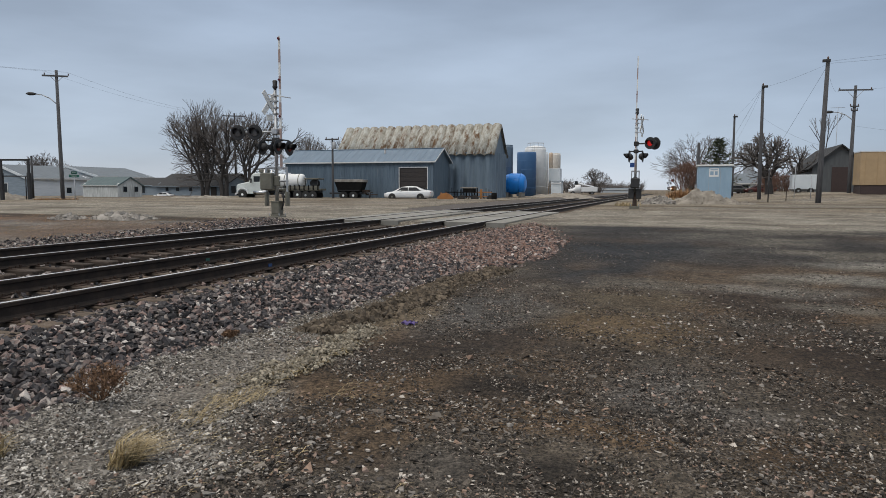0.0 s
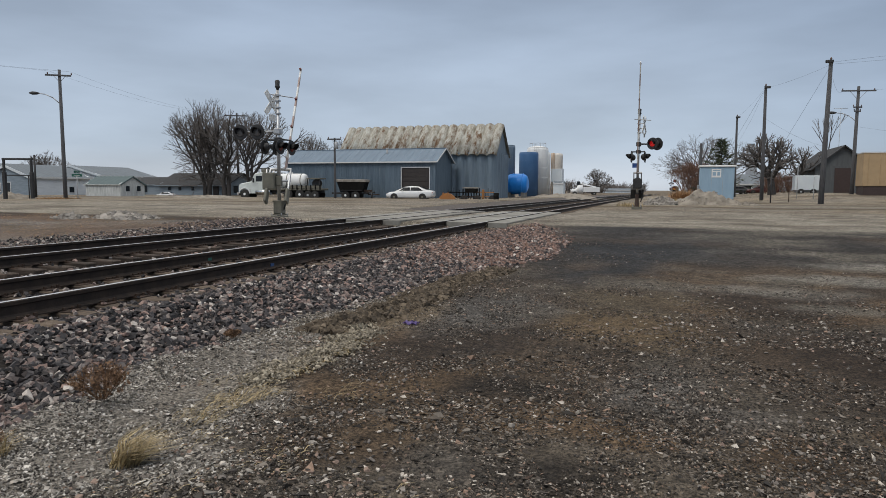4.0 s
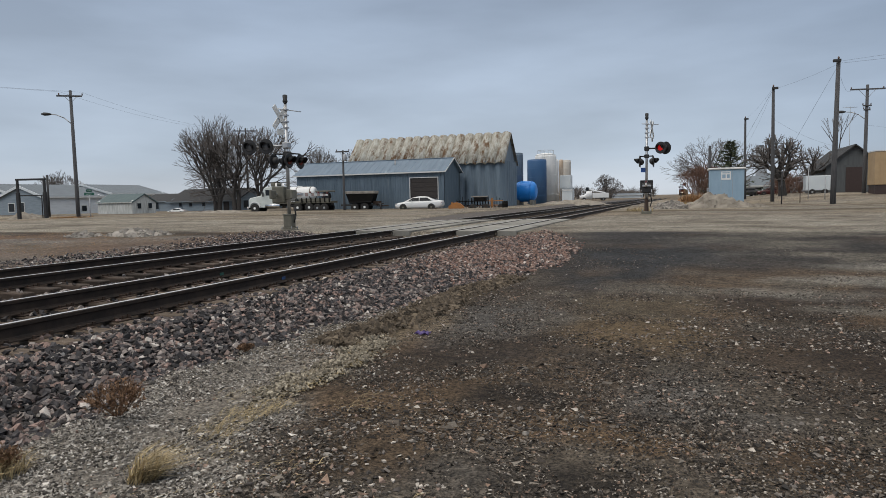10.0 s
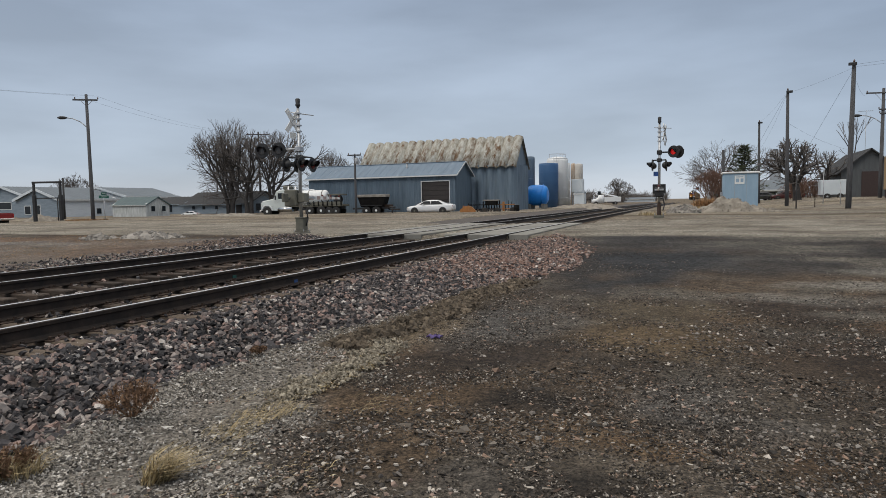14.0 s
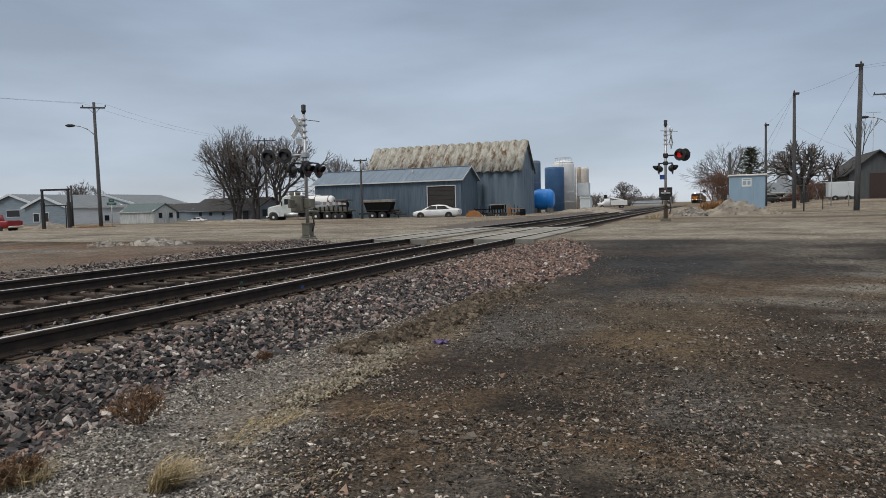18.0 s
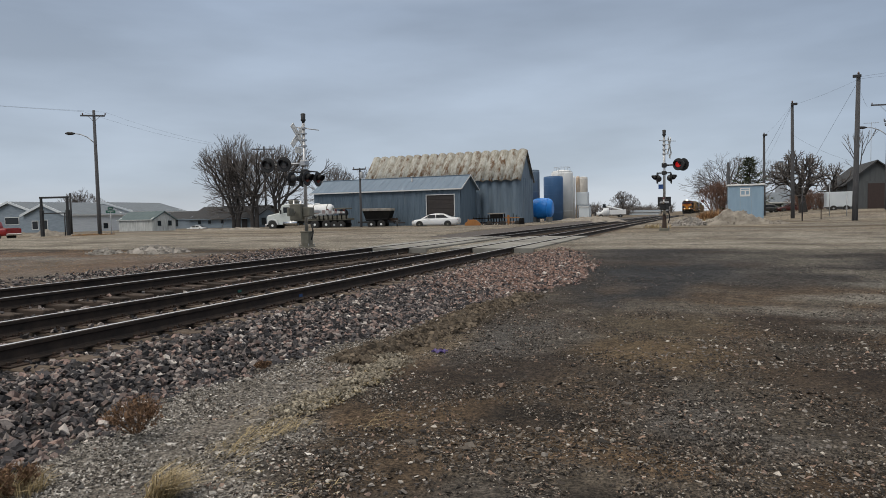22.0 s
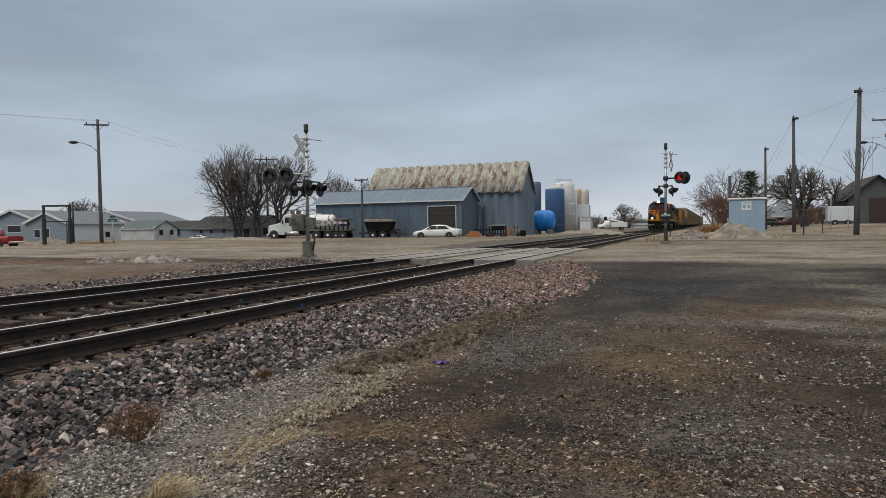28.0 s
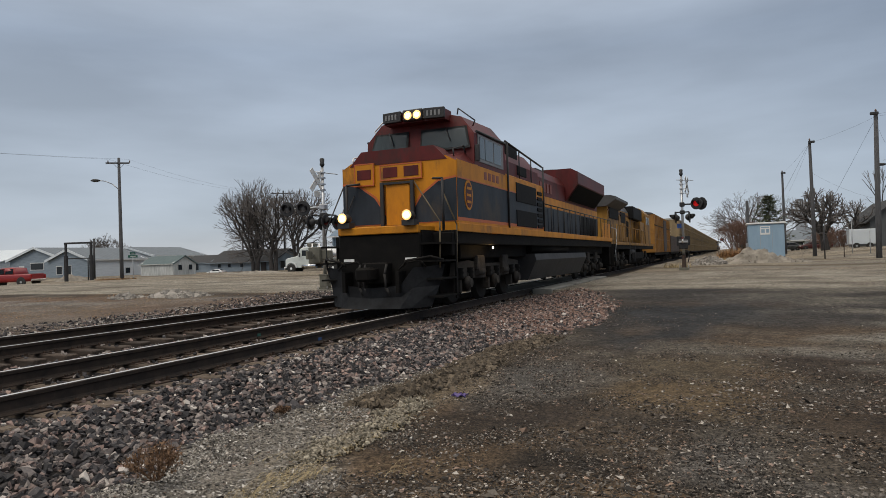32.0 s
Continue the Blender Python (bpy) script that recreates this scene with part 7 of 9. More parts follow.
bare_tree(5.0, 108.0, 0.9, 9.9, 19, "leafless spreading tree beyond the cabinet", 2, 0.8, 0.05, 5, 0.2, 0.24, 0.5, 0.2, 0.007)
bare_tree(20.4, 106.5, 1.2, 11.4, 20, "slender pale leafless tree behind the garage", 1, 0.3, 0.5, 1, 0.12, 0.3, 0.01, 0.5, 0.02)
bare_tree(-142.0, 117.0, 0.0, 10.5, 21, "distant leafless tree over the roofs", 2, 0.6, 0.15, 4, 0.22, 0.15, 0.3, 0.2, 0.03)
bare_tree(-23.0, 207.0, 0.3, 8.0, 23, "distant leafless tree beyond the tanks", 2, 0.65, 0.12, 4, 0.2, 0.18, 0.3, 0.2, 0.03)
M_SHRUB = mat("red_brown_twigs", (0.15, 0.088, 0.066), (0.2, 0.125, 0.095), rough=0.95, scale=2, bump=0)
for x, y, h, seed in ((3.2, 104.5, 5.4, 24), (1.7, 102.0, 4.6, 25), (2.6, 103.0, 5.0, 26), (13.2, 98.0, 3.4, 27), (14.6, 99.0, 3.0, 28), (12.1, 97.0, 2.8, 29)):
    bare_tree(x, y, 0.9, h, seed, "dense red-brown leafless shrub", 7, 0.42, 0.3, 2, 0.05, 0.2, 0.3, 0.1, 0.012, "shrubs", M_SHRUB)



def spruce(x, y, z, h):
    rs = random.Random(40)
    th = thing("spruce_tree", "dark green spruce with layered drooping boughs", "tree", (x, y, z))
    wd = Wood()
    wd.seg(Vector((0, 0, -0.4)), Vector((0, 0, h * 0.97)), 0.2, 0.03, 8)
    v, f = [], []
    for i in range(64):
        t = (i / 64) ** 0.9
        zz = h * (0.06 + 0.92 * t)
        reach = ((1 - t) ** 0.85 * h * 0.42 + 0.3) * rs.choice((0.55, 0.8, 0.95, 1.15))
        a = i * 2.399 + rs.uniform(-0.4, 0.4)
        d = Vector((math.cos(a), math.sin(a), 0))
        p = Vector((0, 0, zz))
        rise = rs.uniform(0.1, 0.6)
        n = 9
        for k in range(n):
            s0 = (k + 0.5) / n
            q0 = p + d * reach * s0 + Vector((0, 0, reach * (-0.12 * s0 + rise * s0 * s0)))
            for _ in range(6):
                side = Vector((-d.y, d.x, 0)) * rs.choice((-1, 1))
                tip = q0 + (d * rs.uniform(0.3, 0.9) + side * rs.uniform(0.1, 0.7) + Vector((0, 0, rs.uniform(-0.5, 0.55)))) * 0.66
                w = Vector((rs.uniform(-1, 1), rs.uniform(-1, 1), rs.uniform(-1, 1))) * 0.06
                m = len(v)
                v += [tuple(q0 + w), tuple(q0 - w), tuple(tip)]
                f.append((m, m + 1, m + 2))
        wd.seg(p, p + d * reach + Vector((0, 0, (rise - 0.12) * reach)), 0.03, 0.01, 4)
    soup("trunk", wd.v, wd.f, M_BARK, th)
    soup("foliage", v, f, M_NEEDLE, th)


spruce(6.0, 97.0, 0.9, 7.8)


def far_woods():
    """Low leafless woods along the horizon."""
    rs = random.Random(50)
    wd = Wood()

    def clump(x, y, h):
        for _ in range(11):
            a = rs.uniform(0, 6.28)
            b = Vector((x + rs.uniform(-1.5, 1.5), y + rs.uniform(-1.5, 1.5), 0))
            q = b + Vector((math.cos(a) * h * 0.2, math.sin(a) * h * 0.2, h * rs.uniform(0.5, 0.75)))
            wd.seg(b, q, 0.12, 0.06, 3)
            for _ in range(7):
                c = rs.uniform(0, 6.28)
                e = q + Vector((math.cos(c) * h * 0.3, math.sin(c) * h * 0.3, h * rs.uniform(-0.15, 0.3)))
                wd.seg(b.lerp(q, rs.uniform(0.4, 1)), e, 0.09, 0.02, 3)
    for i in range(210):
        az = rs.uniform(-75, 40)
        d = rs.uniform(260, 520)
        x, y = d * math.sin(radians(az)), d * math.cos(radians(az))
        if abs(x - bend(y) + 8) < 14:
            continue
        clump(x, y, rs.uniform(4, 8) * d / 330)
    for i in range(26):
        y = rs.uniform(170, 330)
        clump(-22 - rs.uniform(0, 12) + bend(y) + (y - 170) * 0.03, y, rs.uniform(2.8, 5.0))
    for i in range(24):
        y = rs.uniform(120, 300)
        clump(4.5 + rs.uniform(0, 14) + bend(y), y, rs.uniform(2.5, 5.5))
    ob = soup("far_woods", wd.v, wd.f, M_TWIG, None, "low brown leafless woods along the horizon")
    tagged(ob, "", "woods", "", "stuff")


far_woods()

# ---- heaps, grass and small ground things ----


def mound(name, label, x, y, z, sx, sy, h, material, seed, cat="heap", peaks=3, tops=()):
    th_v, f = [], []
    n = 34
    rs = random.Random(seed)
    pk = [(rs.uniform(-0.45, 0.45), rs.uniform(-0.3, 0.3), rs.uniform(0.55, 1.0), rs.uniform(0.25, 0.5)) for _ in range(peaks)]
    pk = tops or pk
    for j in range(n + 1):
        for i in range(n + 1):
            u, w = i / n * 2 - 1, j / n * 2 - 1
            hh = max(k * sstep(1.15, 0.0, math.hypot(u - a, (w - b) * 0.9) / (rr * 2.0)) for a, b, k, rr in pk)
            e = max(0, 1 - max(abs(u), abs(w)) ** 4)
            px, py = x + u * sx, y + w * sy
            zz = h * 0.9 * hh ** 0.8 * e + e * 0.3 * h * (rough(px, py, 1.1, seed) + 0.7 * rough(px, py, 3.1, seed + 2))
            th_v.append((px, py, z + max(zz, -0.05) - 0.06 * (1 - e)))
    w = n + 1
    f = [(j * w + i, j * w + i + 1, (j + 1) * w + i + 1, (j + 1) * w + i) for j in range(n) for i in range(n)]
    ob = soup(name, th_v, f, material, None, label, True)
    tagged(ob, "", cat, "heaps")
    top = [p for p in th_v if p[2] > z + 0.12 * h]
    return [(p[0] + rs.uniform(-0.1, 0.1), p[1] + rs.uniform(-0.06, 0.06), p[2]) for p in (rs.choice(top) for _ in range(260))]


heap = mound("dirt_mound", "large heap of grey-brown dirt beside the steel cabinet", 2.2, 50.6, 0.5, 2.9, 1.7, 1.22, M_DIRT, 3, "heap", 6, ((-0.08, 0.0, 1.0, 0.36), (0.4, 0.1, 0.42, 0.4), (-0.5, -0.1, 0.45, 0.32), (0.12, 0.2, 0.8, 0.3)))
heap += mound("dirt_mound", "low tail of the grey dirt heap", 4.6, 50.9, 0.5, 1.5, 1.1, 0.45, M_DIRT, 4, "heap", 4)
stones("heap_clods", heap, 0.045, M_DIRT, "lumps of dry dirt lying on the heap", 31, 0.75)
heap = mound("rubble_mound", "low heap of pale broken concrete beside the road", -0.85, 48.9, 0.5, 1.25, 0.9, 0.62, M_PALE, 5, "heap", 5)
stones("concrete_rubble", heap, 0.11, M_PALE, "pale chunks of broken concrete on the heap", 32, 0.6)
heap = mound("rubble_mound", "low heap of pale rubble beside the far track", -22.0, 19.2, 0.3, 1.2, 0.9, 0.32, M_PALE, 7, "heap", 3)
heap += mound("rubble_mound", "spread-out heap of brown and pale rubble", -19.9, 19.8, 0.3, 1.9, 1.0, 0.42, M_PALE, 8, "heap", 4)
stones("rubble_chunks", heap, 0.075, M_PALE, "pale broken chunks lying on the rubble", 33, 0.6)
mound("dirt_mound", "low dirt heap beside the black steel frame", -59.5, 45.3, 0.4, 2.3, 1.2, 0.9, M_DIRT, 9, "heap", 3)
mound("dirt_mound", "long low dirt bank in front of the low house", -47.0, 56.0, 0.4, 7.0, 1.5, 0.5, M_DIRT, 10, "heap", 4)
mound("dirt_mound", "low bank of weeds and dirt beyond the barn", -14.5, 92.0, 0.4, 5.0, 6.0, 0.8, M_DIRT, 12, "heap", 4)


def tuft(name, label, x, y, z, n, h, spread, material, seed, lean=(0.2, 0.0), w=0.004, cat="grass"):
    rs = random.Random(seed)
    v, f = [], []
    for _ in range(n):
        a, r = rs.uniform(0, 6.28), spread * rs.random() ** 0.7
        p = Vector((x + r * math.cos(a), y + r * math.sin(a), z - 0.01))
        d = Vector((lean[0] + rs.uniform(-0.5, 0.5), lean[1] + rs.uniform(-0.5, 0.5), rs.uniform(0.5, 1.0))).normalized()
        ln = h * rs.uniform(0.5, 1.15)
        s = Vector((-d.y, d.x, 0)).normalized() * w * rs.uniform(0.7, 1.4)
        q = p + d * ln * 0.55
        e = q + (d + Vector((lean[0] * 1.3, lean[1] * 1.3, -0.45))).normalized() * ln * 0.5
        k = len(v)
        v += [tuple(p - s), tuple(p + s), tuple(q + s * 0.8), tuple(q - s * 0.8), tuple(e)]
        f += [(k, k + 1, k + 2, k + 3), (k + 3, k + 2, k + 4)]
    return tagged(soup(name, v, f, material, None, label), "", cat, "dry plants", "stuff")


def bush(name, label, x, y, z, h, seed):
    rs = random.Random(seed)
    th = thing(name, label, "weed", (x, y, z), 0, "dry plants")
    limb, twig = Wood(), Wood()
    for i in range(26):
        a = rs.uniform(0, 6.28)
        d = Vector((math.cos(a) * rs.uniform(0.2, 1.5), math.sin(a) * rs.uniform(0.2, 1.5), 0.9)).normalized()
        grow(rs, limb, twig, Vector((math.cos(a) * 0.03, math.sin(a) * 0.03, 0)), d, h * 0.55, 0.004, 2, 0.9, 0.05, 0.3, 0.0016)
    soup("stem_growth", twig.v, twig.f, M_WEED, th)
    v, f = [], []
    for p in twig.v[::7]:
        c = Vector(p)
        k = len(v)
        for _ in range(3):
            v.append(tuple(c + Vector((rs.uniform(-1, 1), rs.uniform(-1, 1), rs.uniform(-1, 1))) * 0.017))
        f.append((k, k + 1, k + 2))
    soup("foliage", v, f, M_WEED, th)


bush("dry_weed", "rust-brown dry weed growing through the ballast", -3.88, 3.55, 0.06, 0.23, 5)
bush("dry_weed", "rust-brown dry weed at the foot of the ballast", -3.84, 2.6, 0.0, 0.15, 6)
bush("dry_weed", "small rust-brown weed in the ballast", -4.3, 5.6, 0.05, 0.06, 8)
tuft("grass_tuft", "bent pale yellow tuft of dry grass on gravel", -2.96, 2.84, gz(-2.96, 2.84), 300, 0.3, 0.085, M_GRASS, 1, (0.42, 0.3), 0.003)
tuft("grass_tuft", "rusty dry grass at the ballast foot", -3.85, 2.63, gz(-3.85, 2.63), 240, 0.2, 0.14, M_GRASS, 12, (0.3, 0.2), 0.003)
for i, (x, y, n, h, sp) in enumerate(((-3.1, 3.65, 130, 0.13, 0.2), (-3.12, 3.95, 170, 0.12, 0.2), (-3.05, 4.2, 150, 0.11, 0.2), (-3.2, 4.5, 120, 0.1, 0.2), (-3.5, 4.4, 60, 0.09, 0.22), (-2.8, 3.3, 50, 0.1, 0.2))):
    tuft("grass_tuft", "thin patch of dry straw-coloured grass on gravel", x, y, gz(x, y), n, h, sp, M_GRASS, 2 + i, (0.6, 0.4), 0.0026)
for i, (x, y, n, h, sp) in enumerate(((-3.1, 4.8, 160, 0.06, 0.2), (-3.12, 5.15, 190, 0.06, 0.2), (-3.08, 5.55, 190, 0.055, 0.2), (-3.15, 5.9, 170, 0.06, 0.2), (-3.2, 6.3, 120, 0.06, 0.2))):
    tuft("grass_tuft", "matted clump of dry grass beside the ballast", x, y, gz(x, y) + 0.02, n, h, sp, M_GRASS, 40 + i, (0.9, -0.5), 0.006)
tuft("grass_tuft", "brown dry grass round the foot of the utility pole", -50.0, 42.0, 0.5, 700, 0.25, 1.7, M_RUSTGRASS, 71, (0.2, 0.0), 0.025)
tuft("grass_tuft", "dry straw tuft in front of the dirt heap", -0.2, 50.6, 0.5, 420, 0.55, 0.9, M_GRASS, 10, (0.1, 0.0), 0.02)
tuft("grass_tuft", "dry straw tuft beside the signal foot", -2.6, 43.0, 0.5, 260, 0.4, 0.8, M_GRASS, 11, (0.1, 0.0), 0.016)
tuft("grass_tuft", "dry straw clump behind the rubble", 0.75, 55.0, 0.5, 1500, 1.15, 0.95, M_RUSTGRASS, 15, (0.1, 0.0), 0.03)
for i, (x, y) in enumerate(((-2.3, 3.2), (-2.6, 2.6), (-1.2, 2.9), (-2.4, 4.6))):
    tuft("grass_tuft", "sparse dry grass blades lying on gravel", x, y, gz(x, y), 50, 0.09, 0.3, M_GRASS, 20 + i, (0.8, 0.4), 0.003)


def verge_weeds():
    rs = random.Random(61)
    v, f = [], []
    for _ in range(9000):
        x, y = rs.uniform(-28, -14.2), rs.uniform(9, 21)
        if rough(x, y, 0.35, 6.6) + 0.5 * rough(x, y, 1.6, 3.6) < 0.12:
            continue
        z = level(x, y)
        s = rs.uniform(0.03, 0.08)
        d = Vector((rs.uniform(-1, 1), rs.uniform(-1, 1), rs.uniform(0.1, 0.45))) * s
        w = Vector((rs.uniform(-1, 1), rs.uniform(-1, 1), 0)).normalized() * 0.016
        k = len(v)
        p = Vector((x, y, z))
        v += [tuple(p - w), tuple(p + w), tuple(p + d)]
        f.append((k, k + 1, k + 2))
    tagged(soup("verge_weeds", v, f, M_RUSTGRASS, None, "low rust-brown weeds beyond the far track"), "", "weeds", "", "stuff")


verge_weeds()


def rag():
    bm = B()
    n = 9
    vs = [[bm.verts.new((-2.95 + 0.2 * i / n, 6.95 + 0.13 * j / n, gz(-2.9, 6.95) + 0.02 + 0.022 * math.sin(i * 1.3) * math.cos(j * 1.1) + 0.018 * rough(i, j, 0.4, 2))) for i in range(n)] for j in range(n)]
    for j in range(n - 1):
        for i in range(n - 1):
            bm.faces.new((vs[j][i], vs[j][i + 1], vs[j + 1][i + 1], vs[j + 1][i])).smooth = True
    bmesh.ops.solidify(bm, geom=bm.faces[:], thickness=0.006)
    tagged(part("rag", bm, mat("purple_cloth", (0.24, 0.19, 0.42), (0.19, 0.14, 0.34), rough=0.9, bump=0.1)), "small crumpled purple rag on the ground", "rag")


rag()

# ---- houses on both sides ----
M_PALEW = mat("pale_painted_siding", (0.68, 0.71, 0.735), (0.58, 0.61, 0.635), rough=0.7, scale=1, stretch=(1, 1, 6), bump=0.08)
M_BLUEW = mat("blue_grey_siding", (0.25, 0.30, 0.34), (0.17, 0.21, 0.25), rough=0.7, scale=1, stretch=(1, 1, 6), bump=0.08)
M_OLDW = mat("peeling_weathered_boards", (0.60, 0.62, 0.61), (0.30, 0.31, 0.30), rough=0.9, scale=1.6, stretch=(5, 5, 0.6), bump=0.2)
M_GREENR = mat("faded_green_roofing", (0.10, 0.138, 0.142), (0.08, 0.11, 0.115), rough=0.8, scale=2, bump=0.1)
M_GREYR = mat("pale_grey_steel_roof", (0.135, 0.16, 0.182), (0.105, 0.126, 0.145), rough=0.65, metal=0.0, scale=1, bump=0.05)
M_DARKR = mat("dark_grey_shingles", (0.052, 0.053, 0.056), (0.034, 0.035, 0.037), rough=0.9, scale=5, bump=0.3)
M_GREYW = mat("charcoal_steel_siding", (0.10, 0.107, 0.11), (0.075, 0.08, 0.083), rough=0.6, scale=1, stretch=(4, 4, 0.5), bump=0.08)
M_BRDOOR = mat("brown_steel_door", (0.055, 0.036, 0.032), (0.045, 0.03, 0.027), rough=0.6, bump=0.05)
M_TANP = mat("tan_trailer_panel", (0.42, 0.30, 0.17), (0.34, 0.24, 0.135), rough=0.55, scale=1, bump=0.05)
M_WTRAIL = mat("white_trailer_skin", (0.62, 0.66, 0.68), (0.55, 0.6, 0.63), rough=0.4, scale=1, bump=0.03)

plain_house("long_shed", "long low pale steel building with a grey roof", -81.2, -73.6, 58.0, 66.6, 0.2, 2.92, 4.2, "y", M_PALEW, M_GREYR, "building", [("s", -79.6, -78.6, 1.0, 2.0), ("s", -77.6, -76.9, 0.6, 2.1), ("e", 63.4, 64.1, 0.9, 1.6)], None, 0.3, front=M_BLUEW)
plain_house("house", "blue-grey gabled house with a small window", -95.0, -83.6, 62.0, 75.0, 0.3, 3.2, 4.85, "y", M_BLUEW, M_GREYR, "house", [("s", -90.5, -87.8, 1.7, 2.6)], (-93.0, -91.9, 2.3, M_TRIM))
plain_house("large_building", "broad building with a pale steel roof", -116.0, -96.5, 60.0, 77.0, 0.3, 2.7, 5.0, "x", M_PALEW, M_WTRAIL, "building", [("s", -100, -98.5, 1.2, 2.2)])
plain_house("house", "large pale house with a grey-blue roof", -96.0, -84.0, 78.0, 89.0, 0.3, 3.5, 5.0, "y", M_PALEW, M_GREYR, "house", [("s", -87.5, -86.5, 1.2, 2.4), ("e", 80, 81, 1.2, 2.4)])
plain_house("old_shed", "peeling weathered shed with a faded green roof", -63.1, -58.0, 56.5, 60.0, 0.25, 1.98, 2.86, "x", M_OLDW, M_GREENR, "shed", [("e", 57.2, 57.75, 1.15, 1.75), ("e", 58.8, 59.35, 1.15, 1.75)], None, 0.15, None, "", False)
plain_house("low_house", "long low blue-grey house with a dark roof", -67.9, -56.8, 73.0, 80.0, 0.2, 2.12, 3.66, "x", M_BLUEW, M_DARKR, "house", [("s", -66.4, -65.9, 1.2, 1.7), ("s", -64.6, -64.1, 1.2, 1.7), ("s", -62.4, -61.9, 1.2, 1.7), ("e", 74.6, 75.6, 0.9, 1.9)], (-58.8, -57.9, 2.0, M_DKDOOR), 0.5, None, "", False)
plain_house("lean_to", "low blue-grey wing with a dark roof beside the house", -73.6, -68.4, 73.6, 79.0, 0.2, 2.08, 3.1, "x", M_BLUEW, M_DARKR, "house", [("s", -71.6, -70.6, 0.9, 1.9)], None, 0.25, None, "", False)
plain_house("garage", "charcoal steel garage with a brown sliding door", 16.1, 22.0, 90.0, 104.0, 1.0, 4.65, 7.1, "y", M_GREYW, M_DARKR, "garage", [], (18.2, 20.2, 4.4, M_BRDOOR), 0.6, None, "", False)
plain_house("house", "small pale house beyond the verge", 9.5, 15.0, 118.0, 126.0, 1.1, 2.9, 4.4, "x", M_PALEW, M_GREYR, "house", [("s", 11, 12, 1.6, 2.4)])
plain_house("small_shed", "small white steel shed beside the tanks", -16.7, -15.2, 95.8, 97.6, 0.5, 2.6, 2.85, "x", M_WTRAIL, M_GREYR, "shed", [], None, 0.05)


def crate_box():
    th = thing("storage_box", "white steel box on a stand above the small shed", "box", (-17.0, 101.2, 0.4))
    boxpart("box", -0.85, 0.85, -0.8, 0.8, 2.4, 4.4, M_WTRAIL, th, 0.03)
    for x in (-0.7, 0.7):
        for y in (-0.65, 0.65):
            boxpart("leg", x - 0.06, x + 0.06, y - 0.06, y + 0.06, 0, 2.4, M_GALV, th)


crate_box()


def elevator():
    th = thing("grain_elevator", "distant grey square grain elevator tower", "tower", (16.9, 168.0, 1.0))
    boxpart("tower", -1.1, 1.1, -1.1, 1.1, 0, 11.0, mat("grey_tower_steel", (0.36, 0.39, 0.42), rough=0.6, scale=1), th, 0.03)
    boxpart("head_house", -0.6, 0.4, -0.6, 0.6, 11.0, 11.5, M_GREYR, th)
    cylpart("spout", (1.2, 0, 11.4), (1.2, 0, 13.0), 0.12, 0.12, M_GALV, th, 6)


elevator()


def tan_trailer():
    th = thing("box_trailer", "tan box trailer with a dark skirt", "trailer", (17.0, 72.3, 1.1))
    boxpart("box", 0, 9.0, 0, 2.6, 1.0, 4.15, M_TANP, th, 0.04)
    for k in range(9):
        boxpart("side_rib", 0.4 + k, 0.46 + k, -0.03, 0.0, 1.05, 4.1, M_TANP, th)
    boxpart("skirt", 0.1, 8.9, 0.1, 2.5, 0.1, 1.0, M_BRDOOR, th)
    boxpart("top_rail", -0.02, 9.02, -0.04, 2.64, 4.15, 4.25, M_TRIM, th)


tan_trailer()


def antenna_mast():
    th = thing("antenna_mast", "thin steel antenna mast behind the garage", "antenna", (21.6, 105.2, 1.2))
    cylpart("mast", (0, 0, -0.3), (0, 0, 12.0), 0.04, 0.03, M_GALV, th, 6)
    cylpart("boom", (-0.9, 0, 11.9), (0.9, 0.2, 11.9), 0.025, 0.025, M_GALV, th, 6)
    for k in range(7):
        cylpart("antenna_rod", (-0.8 + 0.26 * k, -0.5 + 0.03 * k, 11.92), (-0.8 + 0.26 * k, 0.5 + 0.03 * k, 11.92), 0.012, 0.012, M_GALV, th, 4)


antenna_mast()


def white_trailer():
    th = thing("box_trailer", "small white box trailer parked on the verge", "trailer", (13.75, 81.2, 1.2))
    boxpart("box", -1.25, 1.25, -0.8, 0.8, 0.5, 2.1, M_WTRAIL, th, 0.04)
    for x in (-0.6, 0.6):
        wheel_part(th, x, -0.85, 0.33, 0.33, 0.2)


def wheel_part(th, x, y, z, r, w, hub=None, name="wheel", sgn=-1):
    """Wheel on an axle along y, its face towards -y (or +y)."""
    o = new(name)
    o.parent = th
    o.matrix_basis = pose(x, y, z, 0, 0, 0 if sgn < 0 else 180)
    part("tyre", lathe(B(), (0, 0, 0), (0, w, 0), [(0, r * 0.82), (0.08, r * 0.96), (0.2, r), (0.8, r), (0.92, r * 0.96), (1, r * 0.8)], 20), M_TYRE, o)
    part("rim", lathe(B(), (0, -0.012, 0), (0, w * 0.5, 0), [(0, r * 0.2), (0.15, r * 0.35), (0.3, r * 0.6), (1, r * 0.62)], 16), hub or M_GALV, o)


white_trailer()


